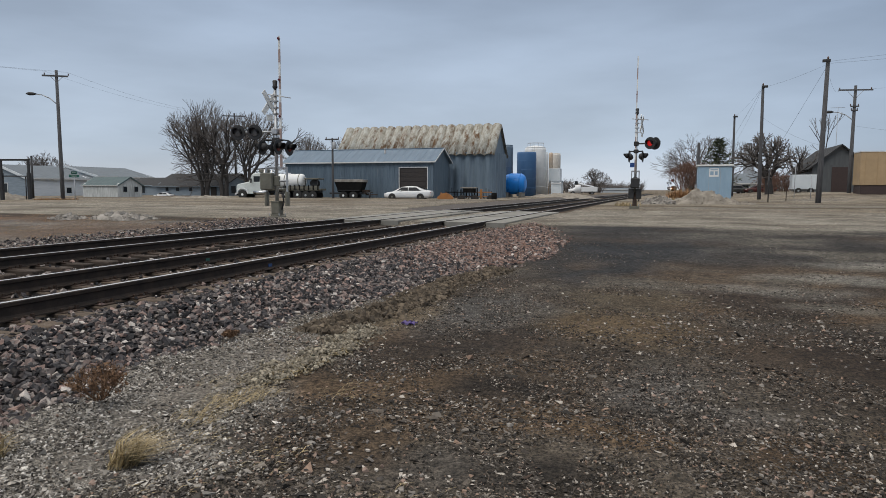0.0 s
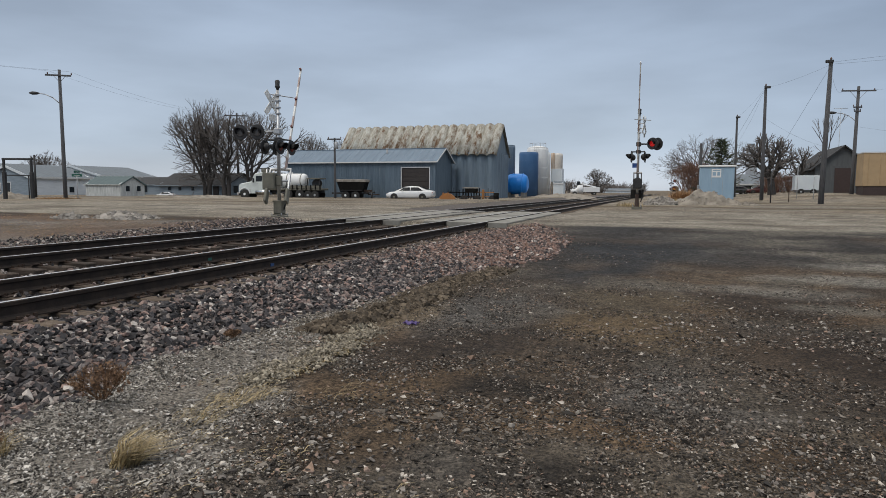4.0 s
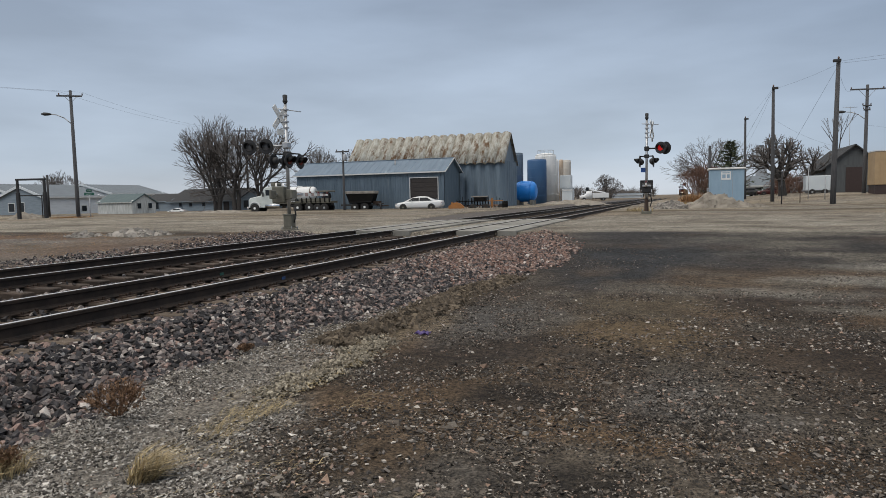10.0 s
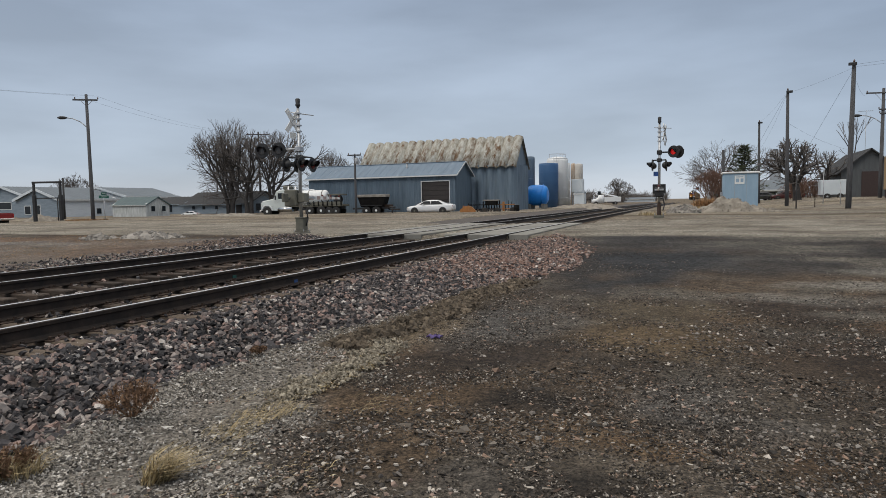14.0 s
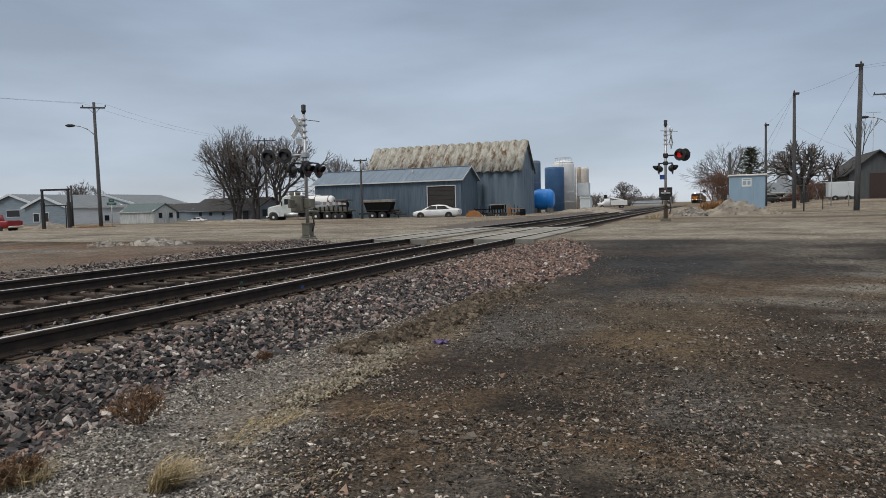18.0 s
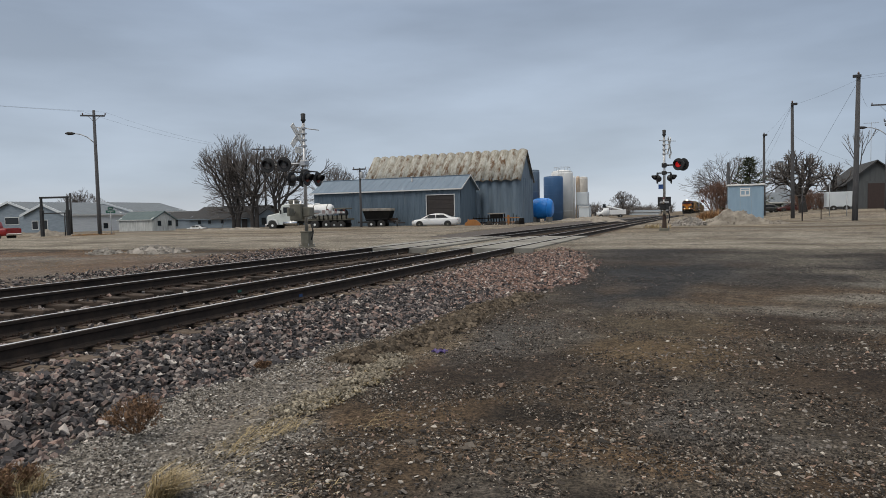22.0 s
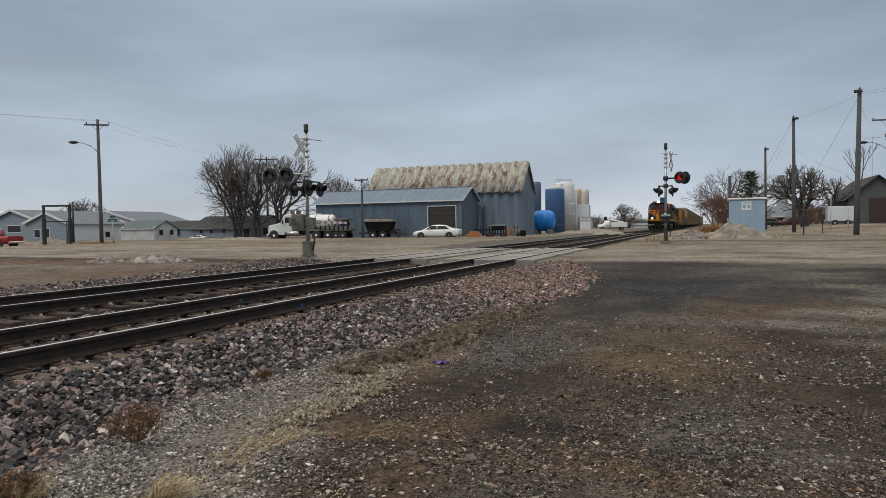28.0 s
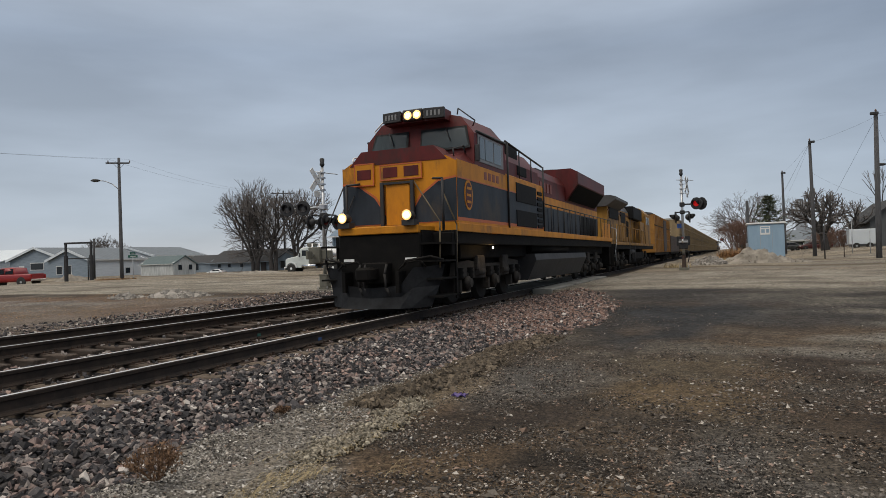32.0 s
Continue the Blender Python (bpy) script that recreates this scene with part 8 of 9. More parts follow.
def signal_cabin():
    th = thing("signal_cabinet", "pale blue steel equipment cabinet with a white roof", "cabinet", (3.4, 60.3, 0.55))
    boxpart("base", -1.3, 1.3, -1.0, 1.0, -0.2, 0.2, M_CONC, th)
    part("body", bx(B(), -1.33, 1.33, -1.0, 1.0, 0.15, 3.02, 0.03), M_CABIN, th)
    part("roof", bx(B(), -1.45, 1.45, -1.12, 1.12, 3.02, 3.16, 0.03), M_WHITE, th, "white roof slab")
    for x in (-0.44, 0.44):
        boxpart("seam", x - 0.012, x + 0.012, -1.012, -1.0, 0.2, 3.0, M_GALV, th)
    bm = bx(B(), -0.44, 0.3, -1.02, -1.004, 2.15, 2.85, 0.0)
    part("notice", bm, M_WHITE, th, "pale notice panel")
    for k, (x0, x1, z0, z1) in enumerate(((-0.36, 0.22, 2.7, 2.77), (-0.36, -0.1, 2.3, 2.6), (0.0, 0.22, 2.3, 2.6))):
        boxpart("notice_bar", x0, x1, -1.028, -1.021, z0, z1, M_CABIN, th)
    boxpart("meter_box", -1.52, -1.33, -0.6, -0.2, 0.9, 1.5, M_GALV, th, 0.02)


signal_cabin()


def steel_frame():
    """Portal of black steel posts."""
    th = thing("steel_portal", "black steel portal frame standing in the yard", "frame", (-57.75, 44.35, 0.35), 17)
    for x in (-1.32, 1.32):
        boxpart("post", x - 0.14, x + 0.14, -0.14, 0.14, 0, 2.6, M_BLACK, th, 0.02)
        boxpart("post_top", x - 0.09, x + 0.09, -0.09, 0.09, 2.6, 3.75, M_BLACK, th, 0.01)
    boxpart("top_beam", -1.45, 1.45, -0.1, 0.1, 3.72, 3.9, M_BLACK, th, 0.02)
    boxpart("mid_beam", -1.2, 1.2, -0.06, 0.06, 2.25, 2.36, M_BLACK, th)
    cylpart("inner_post", (0.95, 0.05, 0), (0.95, 0.05, 2.3), 0.05, 0.05, M_BLACK, th, 8)


steel_frame()


def thin_post(x, y, z, h, r, label, material=M_BLACK):
    th = thing("post", label, "post", (x, y, z), 0, "posts")
    cylpart("shaft", (0, 0, -0.3), (0, 0, h), r, r * 0.9, material, th, 8)
    part("cap", lathe(B(), (0, 0, h), (0, 0, h + 0.05), [(0, r), (1, r * 0.4)], 8), material, th)


thin_post(-58.15, 46.4, 0.35, 4.25, 0.1, "slim dark post beside the black frame")
thin_post(7.45, 58.8, 0.55, 2.6, 0.05, "slim dark post on the verge")
thin_post(11.9, 66.6, 0.8, 2.0, 0.04, "slim grey post on the verge", M_GALV)
thin_post(9.3, 62.4, 0.6, 1.1, 0.035, "leaning rust-brown marker post", M_PLATE)


def road_sign(x, y, z, h, kind, label, az):
    th = thing("road_sign", label, "sign", (x, y, z), az, "road signs")
    cylpart("post", (0, 0, -0.3), (0, 0, h), 0.04, 0.035, M_GALV, th, 8)
    if kind == "street":
        for s, rz in ((0.0, 0), (0.12, 70)):
            bm = bx(B(), -0.4, 0.4, -0.01, 0.01, 0, 0.24, 0.01)
            bx(bm, -0.24, 0.24, -0.014, -0.0105, 0.1, 0.13, 0, 1)
            bm.transform(pose(0, 0, h - 0.05 + s * 2.4, 0, 0, rz))
            part("name_plate", bm, [mat("green_sign", (0.02, 0.11, 0.08), rough=0.4, bump=0), M_WHITE], th, "green street name plate")
    else:
        pts = [(0.4 * math.cos(a), h + 0.1 + 0.4 * math.sin(a)) for a in np.linspace(math.pi / 8, 2 * math.pi + math.pi / 8, 9)[:-1]]
        part("plate", prism(B(), pts, "y", -0.03, -0.018), M_GALV, th, "grey back of an octagonal plate")


road_sign(-49.3, 43.3, 0.35, 2.2, "street", "green street name sign on a thin post", 35)
road_sign(10.9, 68.7, 0.75, 2.9, "stop", "octagonal road sign seen edge on", 88)

# ---- vehicles ----
M_CARW = mat("white_car_paint", (0.74, 0.75, 0.75), (0.7, 0.71, 0.71), rough=0.25, scale=1, bump=0, spec=0.6)
M_CARR = mat("red_car_paint", (0.27, 0.012, 0.014), (0.22, 0.01, 0.012), rough=0.3, scale=1, bump=0, spec=0.6)
M_CARD = mat("dark_car_paint", (0.05, 0.05, 0.055), rough=0.3, bump=0, spec=0.6)
M_OLDRED = mat("dull_dark_red_paint", (0.07, 0.014, 0.013), (0.05, 0.012, 0.011), rough=0.45, scale=2, bump=0)
M_ORANGE = mat("orange_implement_paint", (0.42, 0.18, 0.05), (0.3, 0.14, 0.05), rough=0.5, scale=2, bump=0.1, stain=((0.3, 0.14, 0.05), 0.6))
M_PALEMINT = mat("pale_truck_paint", (0.60, 0.64, 0.62), (0.5, 0.54, 0.52), rough=0.4, scale=1.5, bump=0.02, stain=((0.38, 0.38, 0.36), 0.6))
M_CHROME = mat("bright_metal", (0.7, 0.7, 0.7), (0.6, 0.6, 0.6), rough=0.2, metal=1, bump=0)
M_TAIL = mat("red_tail_lamp", (0.4, 0.02, 0.02), rough=0.2, bump=0)


def shell(bm, rows, mi=0, smooth=True):
    """Skin over cross-sections (x, [(y, z), ...]) mirrored on both sides."""
    rings = []
    for x, half in rows:
        pts = [(y, z) for y, z in half] + [(-y, z) for y, z in reversed(half)]
        rings.append([bm.verts.new((x, y, z)) for y, z in pts])
    n = len(rings[0])
    for a, b in zip(rings, rings[1:]):
        for i in range(n):
            f = bm.faces.new((a[i], a[(i + 1) % n], b[(i + 1) % n], b[i]))
            f.smooth = smooth
            f.material_index = mi
    bm.faces.new(rings[0])
    bm.faces.new(rings[-1][::-1])
    bmesh.ops.recalc_face_normals(bm, faces=bm.faces[:])
    return bm


def sedan(x, y, z, rz, paint, label, s=1.0):
    th = thing("car", label, "car", (x, y, z), rz, "cars")
    w = 0.92 * s

    def row(px, lo, belt, k=1.0):
        return (px * s, [(w * k * 0.9, lo * s), (w * k, (lo + 0.18) * s), (w * k, (belt - 0.14) * s), (w * k * 0.93, belt * s), (w * k * 0.4, (belt + 0.035) * s)])
    part("body", shell(B(), [row(-2.5, 0.42, 0.62, 0.72), row(-2.42, 0.3, 0.7, 0.9), row(-2.1, 0.24, 0.8, 0.98), row(-1.2, 0.22, 0.92), row(0.0, 0.22, 0.95), row(1.3, 0.22, 0.98), row(2.2, 0.26, 1.0, 0.97), row(2.48, 0.36, 0.95, 0.9), row(2.55, 0.5, 0.8, 0.8)]), paint, th)

    def top(px, zt, k):
        return (px * s, [(w * 0.93, 0.9 * s), (w * (0.93 - 0.1 * k), (0.9 + (zt - 0.9) * 0.55) * s), (w * (0.93 - 0.22 * k), (zt - 0.05) * s), (w * 0.5, zt * s)])
    part("roof", shell(B(), [top(-1.45, 0.96, 0.1), top(-1.0, 1.2, 0.6), top(-0.5, 1.39, 1), top(0.1, 1.47, 1), top(0.7, 1.45, 1), top(1.3, 1.32, 0.9), top(1.85, 1.12, 0.5), top(2.15, 1.0, 0.1)]), paint, th)
    for sg in (-1, 1):
        for x0, x1, xa, xb in ((-1.05, 0.12, -0.5, 0.12), (0.2, 1.5, 0.2, 1.0)):
            bm = B()
            q = [(x0 * s, sg * w * 0.96, 1.0 * s), (x1 * s, sg * w * 0.96, 1.0 * s), (xb * s, sg * w * 0.83, 1.34 * s), (xa * s, sg * w * 0.83, 1.34 * s)]
            bm.faces.new([bm.verts.new(v) for v in q])
            bmesh.ops.solidify(bm, geom=bm.faces[:], thickness=0.015)
            part("side_window", bm, M_GLASS, th, "dark side window")
        part("mirror", bx(B(), -0.72 * s, -0.58 * s, sg * w * 1.1 - 0.07, sg * w * 1.1 + 0.07, 0.92 * s, 1.04 * s, 0.02), paint, th)
        for px in (-1.58, 1.45):
            wheel_part(th, px * s, sg * (w + 0.01), 0.34 * s, 0.34 * s, 0.2, M_BOX, "wheel", sg)
            part("wheel_arch", lathe(B(), (px * s, sg * (w - 0.03), 0.33 * s), (px * s, sg * (w + 0.004), 0.33 * s), [(0, 0.4 * s), (1, 0.39 * s)], 18), M_BLACK, th)
        part("headlamp", bx(B(), -2.44 * s, -2.2 * s, sg * w * 0.78 - 0.14, sg * w * 0.78 + 0.14, 0.6 * s, 0.72 * s, 0.03), M_CHROME, th)
        part("tail_lamp", bx(B(), 2.36 * s, 2.52 * s, sg * w * 0.74 - 0.14, sg * w * 0.74 + 0.14, 0.72 * s, 0.88 * s, 0.03), M_TAIL, th)
        part("door_handle", bx(B(), 0.0, 0.14, sg * w - 0.01, sg * w + 0.03, 0.8 * s, 0.83 * s), paint, th)
    for x0, x1, z0, z1, nm in ((-1.38, -0.62, 0.99, 1.34, "windscreen"), (1.95, 1.15, 1.08, 1.36, "rear_window")):
        bm = B()
        q = [(x0 * s - 0.02, -w * 0.8, z0 * s), (x0 * s - 0.02, w * 0.8, z0 * s), (x1 * s, w * 0.66, z1 * s), (x1 * s, -w * 0.66, z1 * s)]
        bm.faces.new([bm.verts.new((v[0] - (0.03 if nm == "windscreen" else -0.05), v[1], v[2] + 0.03)) for v in q])
        bmesh.ops.solidify(bm, geom=bm.faces[:], thickness=0.012)
        part(nm, bm, M_GLASS, th)
    return th


sedan(-26.2, 63.9, 0.42, 9, M_CARW, "white four-door sedan parked before the shed door")
sedan(13.0, 112.5, 1.1, 5, M_OLDRED, "dark red car parked near the small house", 0.9)
sedan(9.2, 113.0, 1.05, 20, M_CARD, "dark car parked near the small house", 0.9)
sedan(-63.12, 69.0, 0.28, 12, M_CARW, "white car parked before the low house", 0.5)


def pickup(x, y, z, rz, paint, label):
    th = thing("pickup_truck", label, "pickup", (x, y, z), rz, "cars")
    w = 0.98

    def row(px, lo, belt, k=1.0):
        return (px, [(w * k * 0.92, lo), (w * k, lo + 0.2), (w * k, belt - 0.12), (w * k * 0.95, belt), (w * k * 0.4, belt + 0.02)])
    part("body", shell(B(), [row(-2.85, 0.5, 0.95, 0.85), row(-2.75, 0.42, 1.05, 0.97), row(-1.3, 0.4, 1.16), row(1.0, 0.42, 1.16), row(2.75, 0.48, 1.18), row(2.9, 0.55, 1.15, 0.97)]), paint, th)

    def top(px, zt, k):
        return (px, [(w * 0.95, 1.12), (w * (0.95 - 0.1 * k), 1.12 + (zt - 1.12) * 0.6), (w * (0.95 - 0.18 * k), zt - 0.05), (w * 0.5, zt)])
    part("cab", shell(B(), [top(-1.35, 1.2, 0.1), top(-0.6, 1.78, 1), top(0.2, 1.85, 1), top(1.0, 1.8, 1), top(1.12, 1.2, 0.3)]), paint, th)
    part("bed_opening", bx(B(), 1.2, 2.8, -0.8, 0.8, 1.05, 1.205), M_BLACK, th)
    for sg in (-1, 1):
        for x0, x1, xa, xb in ((-0.95, 0.0, -0.58, 0.0), (0.1, 0.95, 0.1, 0.9)):
            bm = B()
            q = [(x0, sg * w * 0.955, 1.2), (x1, sg * w * 0.955, 1.2), (xb, sg * w * 0.8, 1.7), (xa, sg * w * 0.8, 1.7)]
            bm.faces.new([bm.verts.new(v) for v in q])
            bmesh.ops.solidify(bm, geom=bm.faces[:], thickness=0.02)
            part("side_window", bm, M_GLASS, th)
        for px in (-1.85, 1.85):
            wheel_part(th, px, sg * (w + 0.015), 0.4, 0.4, 0.26, M_GALV, "wheel", sg)
            part("wheel_arch", lathe(B(), (px, sg * (w - 0.03), 0.42), (px, sg * (w + 0.004), 0.42), [(0, 0.49), (1, 0.48)], 18), M_BLACK, th)
        part("tail_lamp", bx(B(), 2.84, 2.93, sg * 0.88 - 0.07, sg * 0.88 + 0.07, 0.8, 1.1, 0.01), M_TAIL, th)
    part("rear_bumper", bx(B(), 2.85, 3.02, -0.9, 0.9, 0.5, 0.68, 0.03), M_CHROME, th)
    bm = B()
    bm.faces.new([bm.verts.new(v) for v in ((-1.32, -0.8, 1.24), (-1.32, 0.8, 1.24), (-0.68, 0.7, 1.74), (-0.68, -0.7, 1.74))])
    bmesh.ops.solidify(bm, geom=bm.faces[:], thickness=-0.03)
    part("windscreen", bm, M_GLASS, th)
    return th


pickup(-63.85, 41.8, 0.12, 15, M_CARR, "bright red four-door pickup truck parked by the road")


def tank_truck():
    th = thing("tank_truck", "white conventional truck carrying a pale round tank", "truck", (-41.2, 63.1, 0.4), 10)
    # cab: nose to -x
    part("hood", shell(B(), [(-4.98, [(0.86, 0.75), (0.9, 1.1), (0.86, 1.5), (0.7, 1.56)]), (-4.85, [(0.92, 0.7), (0.95, 1.1), (0.92, 1.6), (0.78, 1.67)]), (-3.4, [(0.98, 0.7), (1.02, 1.1), (1.0, 1.86), (0.85, 1.95)])], 0, False), M_PALEMINT, th, "white sloping hood")
    part("wind_deflector", bx(B(), -2.3, -1.75, -0.9, 0.9, 2.95, 3.35, 0.08), M_BOX, th, "dull roof air deflector")
    part("sleeper", bx(B(), -1.74, -1.05, -1.0, 1.0, 0.95, 2.75, 0.06), M_UNDER, th, "dark cabinet behind the cab")
    part("cab", shell(B(), [(-3.42, [(1.08, 0.6), (1.1, 1.6), (1.08, 1.85), (0.6, 1.98)]), (-3.05, [(1.08, 0.6), (1.1, 1.7), (1.04, 2.72), (0.6, 2.86)]), (-2.3, [(1.08, 0.6), (1.1, 1.7), (1.04, 2.85), (0.6, 2.98)]), (-1.75, [(1.08, 0.6), (1.1, 1.7), (1.06, 2.85), (0.6, 2.98)])], 0, False), M_PALEMINT, th, "white cab")
    for sg in (-1, 1):
        part("side_window", bx(B(), -2.85, -2.1, sg * 1.06 - 0.03, sg * 1.06 + 0.03, 1.9, 2.55, 0.02), M_GLASS, th)
        part("fuel_tank", cyl(B(), (-2.9, sg * 0.85, 0.75), (-1.2, sg * 0.85, 0.75), 0.3, 0.3, 14), M_CHROME, th)
        part("exhaust_stack", cyl(B(), (-1.6, sg * 0.95, 1.0), (-1.6, sg * 0.95, 3.3), 0.09, 0.09, 10), M_CHROME, th)
        part("mirror", bx(B(), -3.1, -3.0, sg * 1.3 - 0.1, sg * 1.3 + 0.1, 1.8, 2.3, 0.02), M_BLACK, th)
        arc = [math.pi * i / 10 for i in range(11)]
        ring = [(-4.2 + 0.7 * math.cos(a), 0.6 + 0.66 * math.sin(a)) for a in arc] + [(-4.2 + 0.58 * math.cos(a), 0.6 + 0.56 * math.sin(a)) for a in reversed(arc)]
        part("fender", prism(B(), ring, "y", min(sg * 0.86, sg * 1.12), max(sg * 0.86, sg * 1.12)), M_CARW, th)
        for px in (-4.2, 0.9, 2.25, 3.2, 4.0):
            r = 0.52 if px < 3 else 0.46
            wheel_part(th, px, sg * 1.12, r, r, 0.3, M_TWHITE if px < 3 else M_GALV, "wheel", sg)
        part("mudguard", bx(B(), 0.2, 2.95, sg * 0.95 - 0.15, sg * 0.95 + 0.15, 1.08, 1.14), M_BLACK, th)
    part("windscreen", bx(B(), -3.3, -3.2, -0.9, 0.9, 1.9, 2.45, 0.02, 0, pose(0, 0, 0)), M_GLASS, th)
    part("grille", bx(B(), -5.06, -4.98, -0.5, 0.5, 0.7, 1.35, 0.02), M_CHROME, th)
    part("bumper", bx(B(), -5.15, -4.95, -1.05, 1.05, 0.4, 0.68, 0.04), M_CHROME, th)
    part("chassis", bx(B(), -3.5, 4.6, -0.45, 0.45, 0.7, 0.98), M_BLACK, th)
    part("deck", bx(B(), -1.3, 4.8, -1.1, 1.1, 0.98, 1.2, 0.02), M_BOX, th, "dull steel deck")
    part("side_board", bx(B(), 1.2, 4.8, -1.14, -1.1, 1.2, 1.5), M_BOX, th, "dull tan side board")
    for k in range(7):
        part("stake", bx(B(), 1.4 + 0.53 * k, 1.52 + 0.53 * k, -1.2, -1.14, 1.05, 1.58), M_UNDER, th)
    part("tank", lathe(B(), (-0.9, 0, 2.02), (2.7, 0, 2.02), [(0, 0.55), (0.03, 0.72), (0.08, 0.8), (0.92, 0.8), (0.97, 0.72), (1, 0.55)], 24), M_TWHITE, th, "pale round tank")
    for x in (-0.8, 0.6, 2.2):
        part("tank_band", lathe(B(), (x - 0.05, 0, 2.02), (x + 0.05, 0, 2.02), [(0, 0.805), (0.5, 0.825), (1, 0.805)], 24), M_BOX, th)
        part("tank_cradle", bx(B(), x - 0.12, x + 0.12, -0.8, 0.8, 1.2, 1.5), M_BLACK, th)
    part("tank_hatch", cyl(B(), (0.8, 0, 2.76), (0.8, 0, 2.93), 0.3, 0.28, 14), M_TWHITE, th)
    part("hose_reel", lathe(B(), (3.9, -0.4, 1.75), (3.9, 0.4, 1.75), [(0, 0.45), (0.1, 0.45), (0.12, 0.25), (0.88, 0.25), (0.9, 0.45), (1, 0.45)], 16), M_BLACK, th)
    part("tool_box", bx(B(), 3.0, 4.6, -1.0, 1.0, 2.2, 2.35, 0.02), M_BOX, th)
    for x in (3.1, 4.5):
        part("rack_post", bx(B(), x - 0.04, x + 0.04, -0.9, -0.82, 1.2, 2.2), M_BLACK, th)


tank_truck()


def spreader():
    th = thing("spreader_trailer", "dark tandem spreader trailer with pale hopper rim", "trailer", (-33.5, 64.9, 0.38), 12)
    bm = B()
    prism(bm, [(-1.6, 1.95), (1.6, 1.95), (1.25, 0.85), (-1.2, 0.85)], "y", -0.9, 0.9)
    part("hopper", bm, M_UNDER, th, "dark sloping hopper")
    part("rim", bx(B(), -1.66, 1.66, -0.98, 0.98, 1.93, 2.22, 0.03), M_PALE, th, "pale dusty rim")
    part("chassis", bx(B(), -2.3, 1.7, -0.5, 0.5, 0.6, 0.8), M_BLACK, th)
    for x in (-0.62, 0.5):
        for sg in (-1, 1):
            wheel_part(th, x, sg * 0.95, 0.47, 0.47, 0.28, M_TWHITE, "wheel", sg)
    part("fender", bx(B(), -1.3, 1.2, -1.05, -0.6, 1.0, 1.06), M_BLACK, th)
    part("conveyor", bx(B(), 1.3, 2.1, -0.4, 0.4, 0.7, 1.1, 0.03), M_PLATE, th)
    part("drawbar", bx(B(), 1.7, 3.0, -0.06, 0.06, 0.5, 0.62), M_PLATE, th)


spreader()


def implements():
    rs = random.Random(77)
    th = thing("loader_bucket", "orange steel loader bucket lying on the ground", "bucket", (-21.6, 62.4, 0.38), 15)
    bm = B()
    prism(bm, [(-0.7, 0.0), (0.75, 0.02), (0.85, 0.35), (0.4, 0.75), (-0.2, 0.8), (-0.75, 0.45)], "y", -0.5, 0.5)
    part("shell", bm, M_ORANGE, th)
    part("lip", bx(B(), 0.7, 0.95, -0.55, 0.55, 0.0, 0.06), M_PLATE, th)
    for x in (-0.4, 0.1):
        part("rib", bx(B(), x - 0.04, x + 0.04, -0.55, 0.52, 0.3, 0.86), M_ORANGE, th)
    spots = [(-20.9, 63.4, "dark rusty harrow with upright tines"), (-19.6, 64.2, "old field cultivator with pale board on top"), (-18.4, 65.2, "rusty farm implement with orange frame"), (-20.2, 66.0, "tangled rusty implement frame beside the barn")]
    for k, (x, y, lb) in enumerate(spots):
        th = thing("farm_implement", lb, "farm implement", (x, y, 0.33), rs.uniform(-10, 25), "old farm implements")
        for z in (0.5, 0.95):
            part("beam", bx(B(), -0.95, 0.95, -0.06, 0.06, z - 0.05, z + 0.05, 0.01), (M_UNDER, M_PLATE, M_ORANGE, M_UNDER)[k], th)
        for i in range(7):
            px = -0.9 + 0.3 * i
            part("tine", tube(B(), [(px, 0, rs.uniform(0.95, 1.5)), (px, 0.1, 0.5), (px + 0.05, -0.25, 0.25), (px + 0.05, -0.05, 0.0)], 0.035, 6), M_UNDER, th)
        for px in (-0.75, 0.75):
            wheel_part(th, px, -0.3, 0.33, 0.33, 0.16, M_PLATE)
        if k == 1:
            part("board", bx(B(), -0.85, 0.85, -0.3, 0.1, 1.35, 1.47, 0.01), M_PALE, th, "pale weathered board")
            part("crate", bx(B(), -0.6, 0.6, -0.3, 0.4, 0.95, 1.35, 0.02), M_UNDER, th)
        if k == 2:
            part("guard", bx(B(), -0.3, -0.1, -0.2, 0.2, 0.2, 1.25, 0.02), M_ORANGE, th)
        part("drawbar", tube(B(), [(0, 0, 0.5), (0.3, -0.9, 0.35), (0.35, -1.3, 0.1)], 0.05, 6), M_PLATE, th)
    th = thing("oil_drum", "dark steel drum beside the track", "drum", (-16.9, 64.0, 0.35))
    part("barrel", lathe(B(), (0, 0, 0), (0, 0, 0.9), [(0, 0.28), (0.32, 0.29), (0.34, 0.3), (0.36, 0.29), (0.64, 0.29), (0.66, 0.3), (0.68, 0.29), (1, 0.28)], 18), M_UNDER, th)
    part("lid", cyl(B(), (0, 0, 0.88), (0, 0, 0.91), 0.27, 0.27, 18), M_GALV, th)
    th = thing("hydrant_stand", "dark valve stand before the shed", "valve stand", (-30.6, 63.6, 0.4))
    part("post", cyl(B(), (0, 0, 0), (0, 0, 0.85), 0.09, 0.09, 10), M_BLACK, th)
    part("handle_bar", cyl(B(), (-0.35, 0, 0.8), (0.35, 0, 0.8), 0.07, 0.07, 8), M_BLACK, th)
    part("foot", bx(B(), -0.3, 0.3, -0.3, 0.3, 0, 0.15, 0.03), M_PLATE, th)


implements()


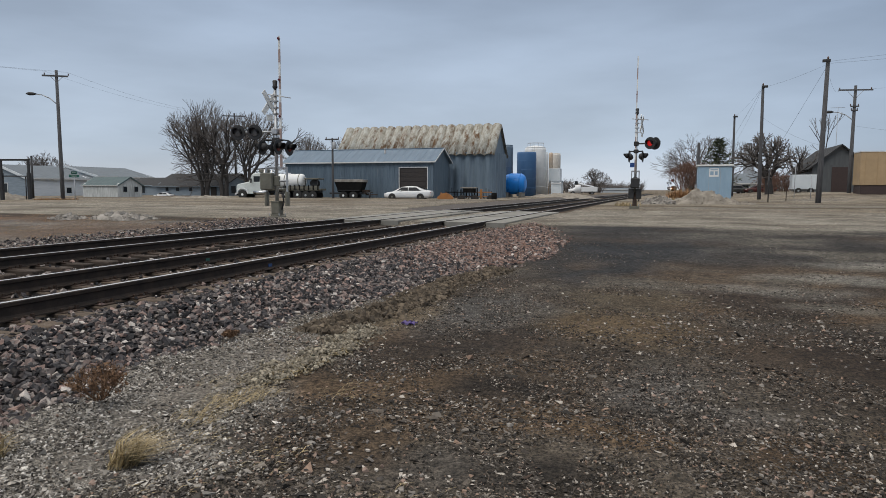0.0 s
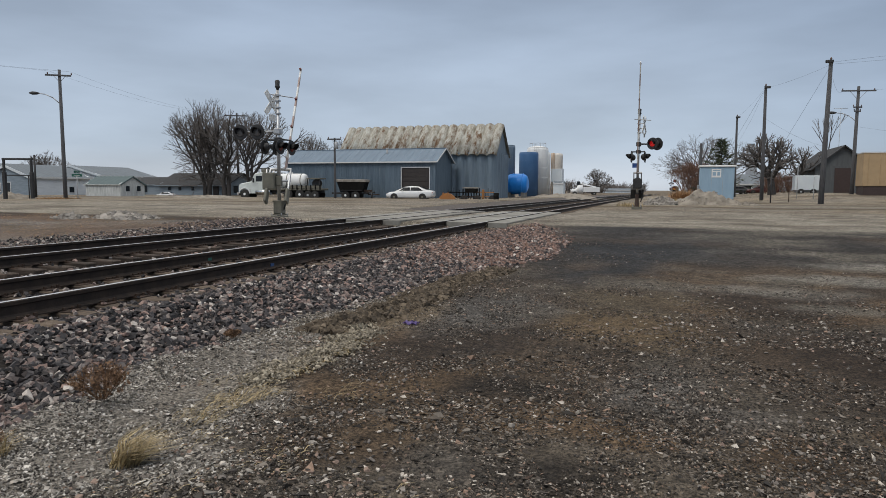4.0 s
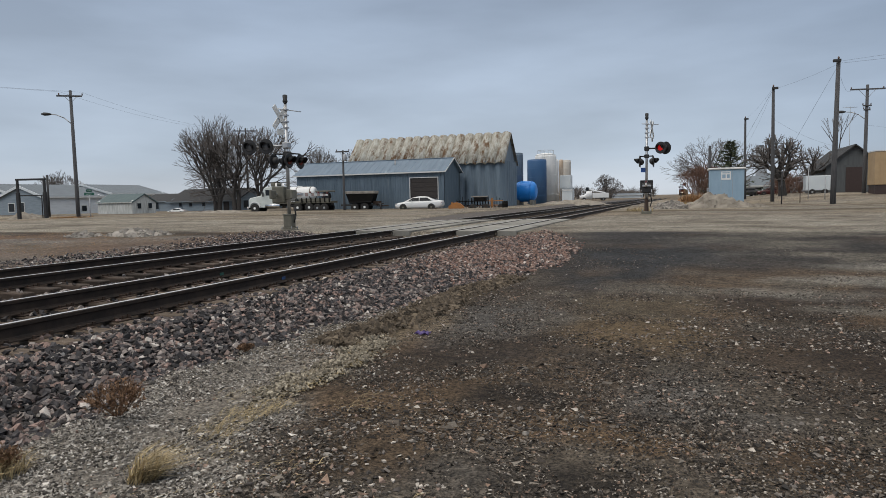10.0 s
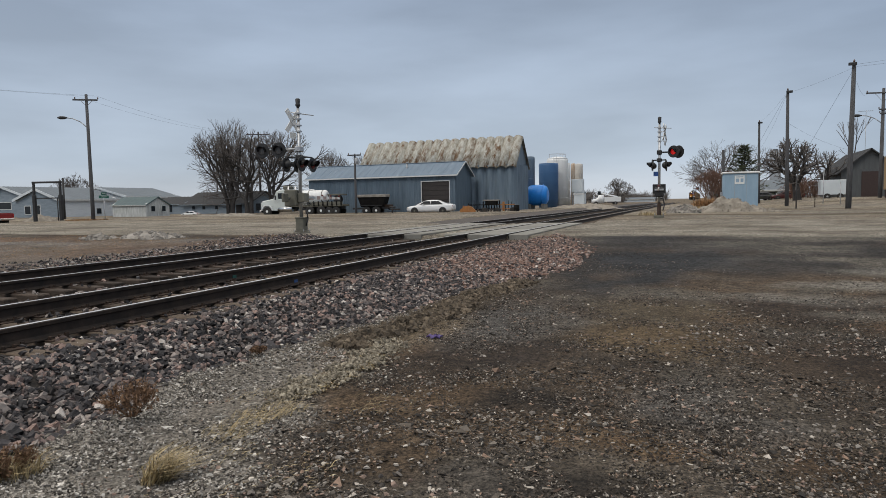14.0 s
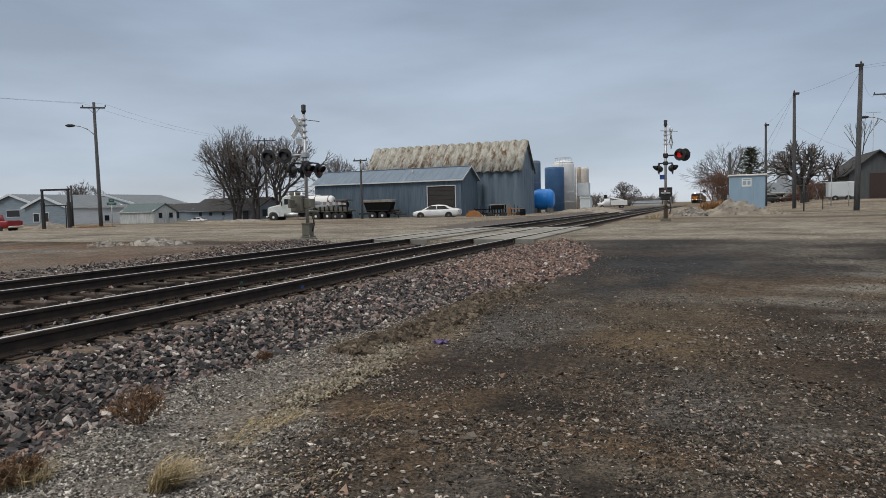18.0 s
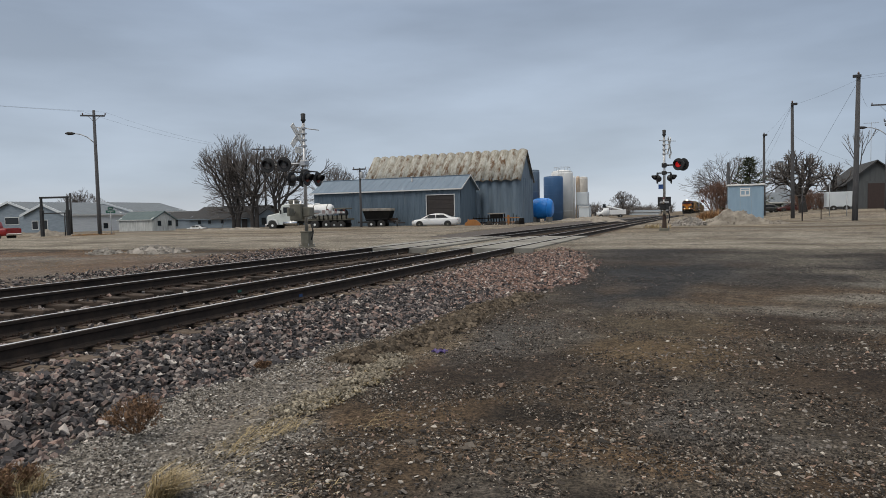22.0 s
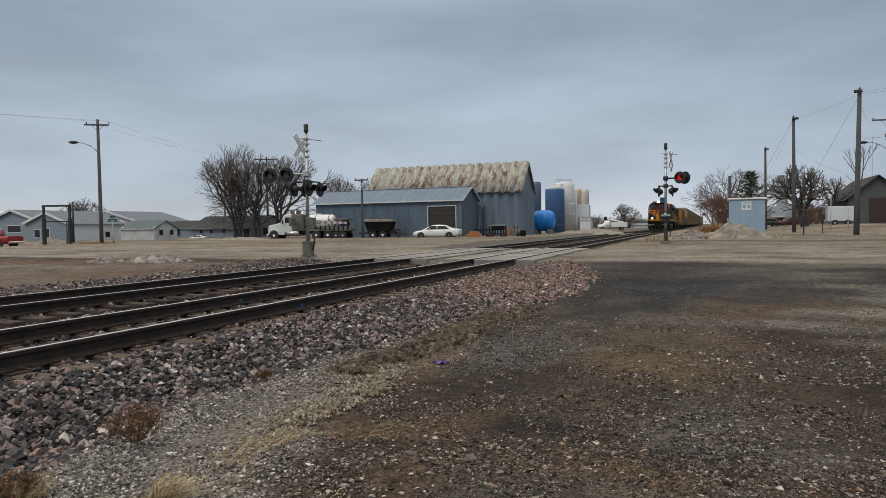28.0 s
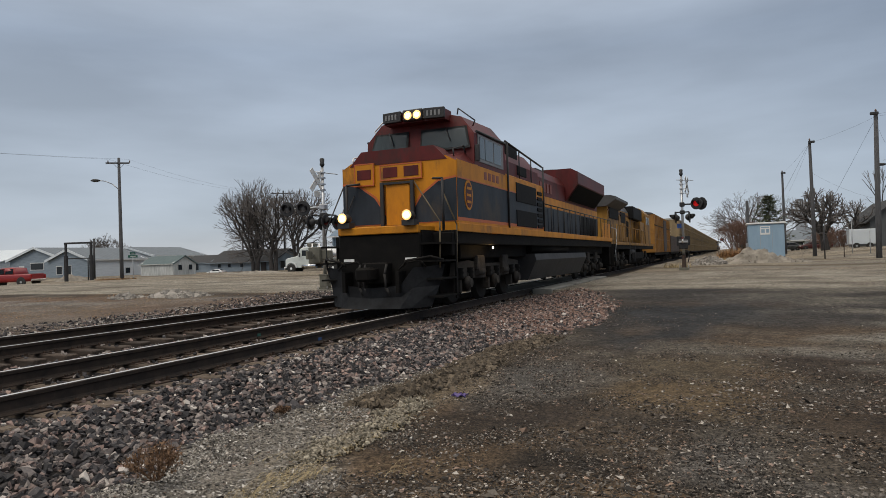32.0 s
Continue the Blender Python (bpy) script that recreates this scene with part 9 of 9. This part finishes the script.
def bucket_truck():
    th = thing("utility_truck", "white utility truck parked beyond the tanks", "truck", (-17.4, 138.0, 0.45), 12, "")
    part("cab", shell(B(), [(-2.9, [(0.9, 0.6), (0.95, 0.9), (0.85, 1.1), (0.4, 1.2)]), (-2.0, [(0.95, 0.5), (1.0, 1.0), (0.95, 1.3), (0.4, 1.35)]), (-1.5, [(0.95, 0.5), (1.0, 1.3), (0.9, 2.0), (0.4, 2.1)]), (-0.5, [(0.95, 0.5), (1.0, 1.3), (0.9, 2.05), (0.4, 2.15)])]), M_CARW, th)
    part("utility_body", bx(B(), -0.4, 2.9, -1.0, 1.0, 0.7, 1.7, 0.04), M_CARW, th)
    part("windscreen", bx(B(), -1.85, -1.7, -0.8, 0.8, 1.4, 1.9), M_GLASS, th)
    part("boom", cyl(B(), (2.3, 0, 1.7), (-1.2, 0, 2.5), 0.14, 0.1, 8), M_CARW, th)
    part("boom_bucket", bx(B(), -1.7, -1.1, -0.35, 0.35, 2.2, 2.9, 0.04), M_GLASS, th)
    for px in (-2.1, 1.8):
        for sg in (-1, 1):
            wheel_part(th, px, sg * 1.0, 0.42, 0.42, 0.26, M_GALV, "wheel", sg)


bucket_truck()
plain_house("long_shed", "distant low white steel building", -27.0, -13.5, 235.0, 243.0, 0.3, 1.7, 2.2, "x", M_WTRAIL, M_GREYR, "building")


def bungalow(x, y, z, label):
    th = thing("signal_cabinet", label, "cabinet", (x, y, z))
    part("body", bx(B(), -0.9, 0.9, -0.9, 0.9, 0, 2.2, 0.03), M_GALV, th)
    part("roof", bx(B(), -1.0, 1.0, -1.0, 1.0, 2.2, 2.32, 0.02), M_WHITE, th)


bungalow(3.2, 160.0, 0.5, "distant grey steel track cabinet with a white roof")
copy_thing(SIG_B, pose(-0.6, 176.0, 0.5, 0, 0, 0))
SIG_B["label"] = "aluminium crossing signal with one red light lit, beyond the road"

# paint marks on the rails
for name, x, y, c, lb in (("blue_mark", -6.208, 9.13, (0.035, 0.08, 0.2), "faded blue paint on the rail web"), ("green_mark", -7.718, 9.45, (0.03, 0.11, 0.09), "faded green paint on the rail web")):
    bm = bx(B(), x, x + 0.012, y - 0.05, y + 0.05, RAIL_Z - 0.15, RAIL_Z - 0.1, 0.003)
    tagged(part("paint_mark", bm, mat(name, c, rough=0.7, scale=20, bump=0.1)), lb, "paint mark", "paint marks")


def on_line(y):
    """A car whose front stands at y on the near track, turned along the line."""
    a, b = bend(y), bend(y + 18)
    return pose(NEAR_T + a, y, RAIL_Z, 0, 0, -math.degrees(math.atan2(b - a, 18)))


def motions():
    swing = ((0, 0), (2.2, 0), (2.6, 3), (3.0, 10), (3.5, 21), (4.5, 37), (5.5, 51), (6.0, 57), (6.5, 63), (7.0, 70), (7.5, 74.5), (8.0, 79), (8.5, 83), (9.0, 86.5), (9.6, 89.5), (10.2, 90), (32, 90))
    for arm, az in ((ARM_A, 16.5), (ARM_B, 183.0)):
        walk(arm, [(t, pose(0, 0, 1.45, 90 - a, 0, az)) for t, a in swing])
    front = ((0, 690), (6, 575), (13, 434), (19, 308), (22, 243), (24, 198), (25.5, 164), (28, 107.6), (29, 83.4), (30, 59.6), (31, 35.8), (32, 12.4))
    for back, car in CARS:
        walk(car, [(t, on_line(y + back)) for t, y in front])


motions()
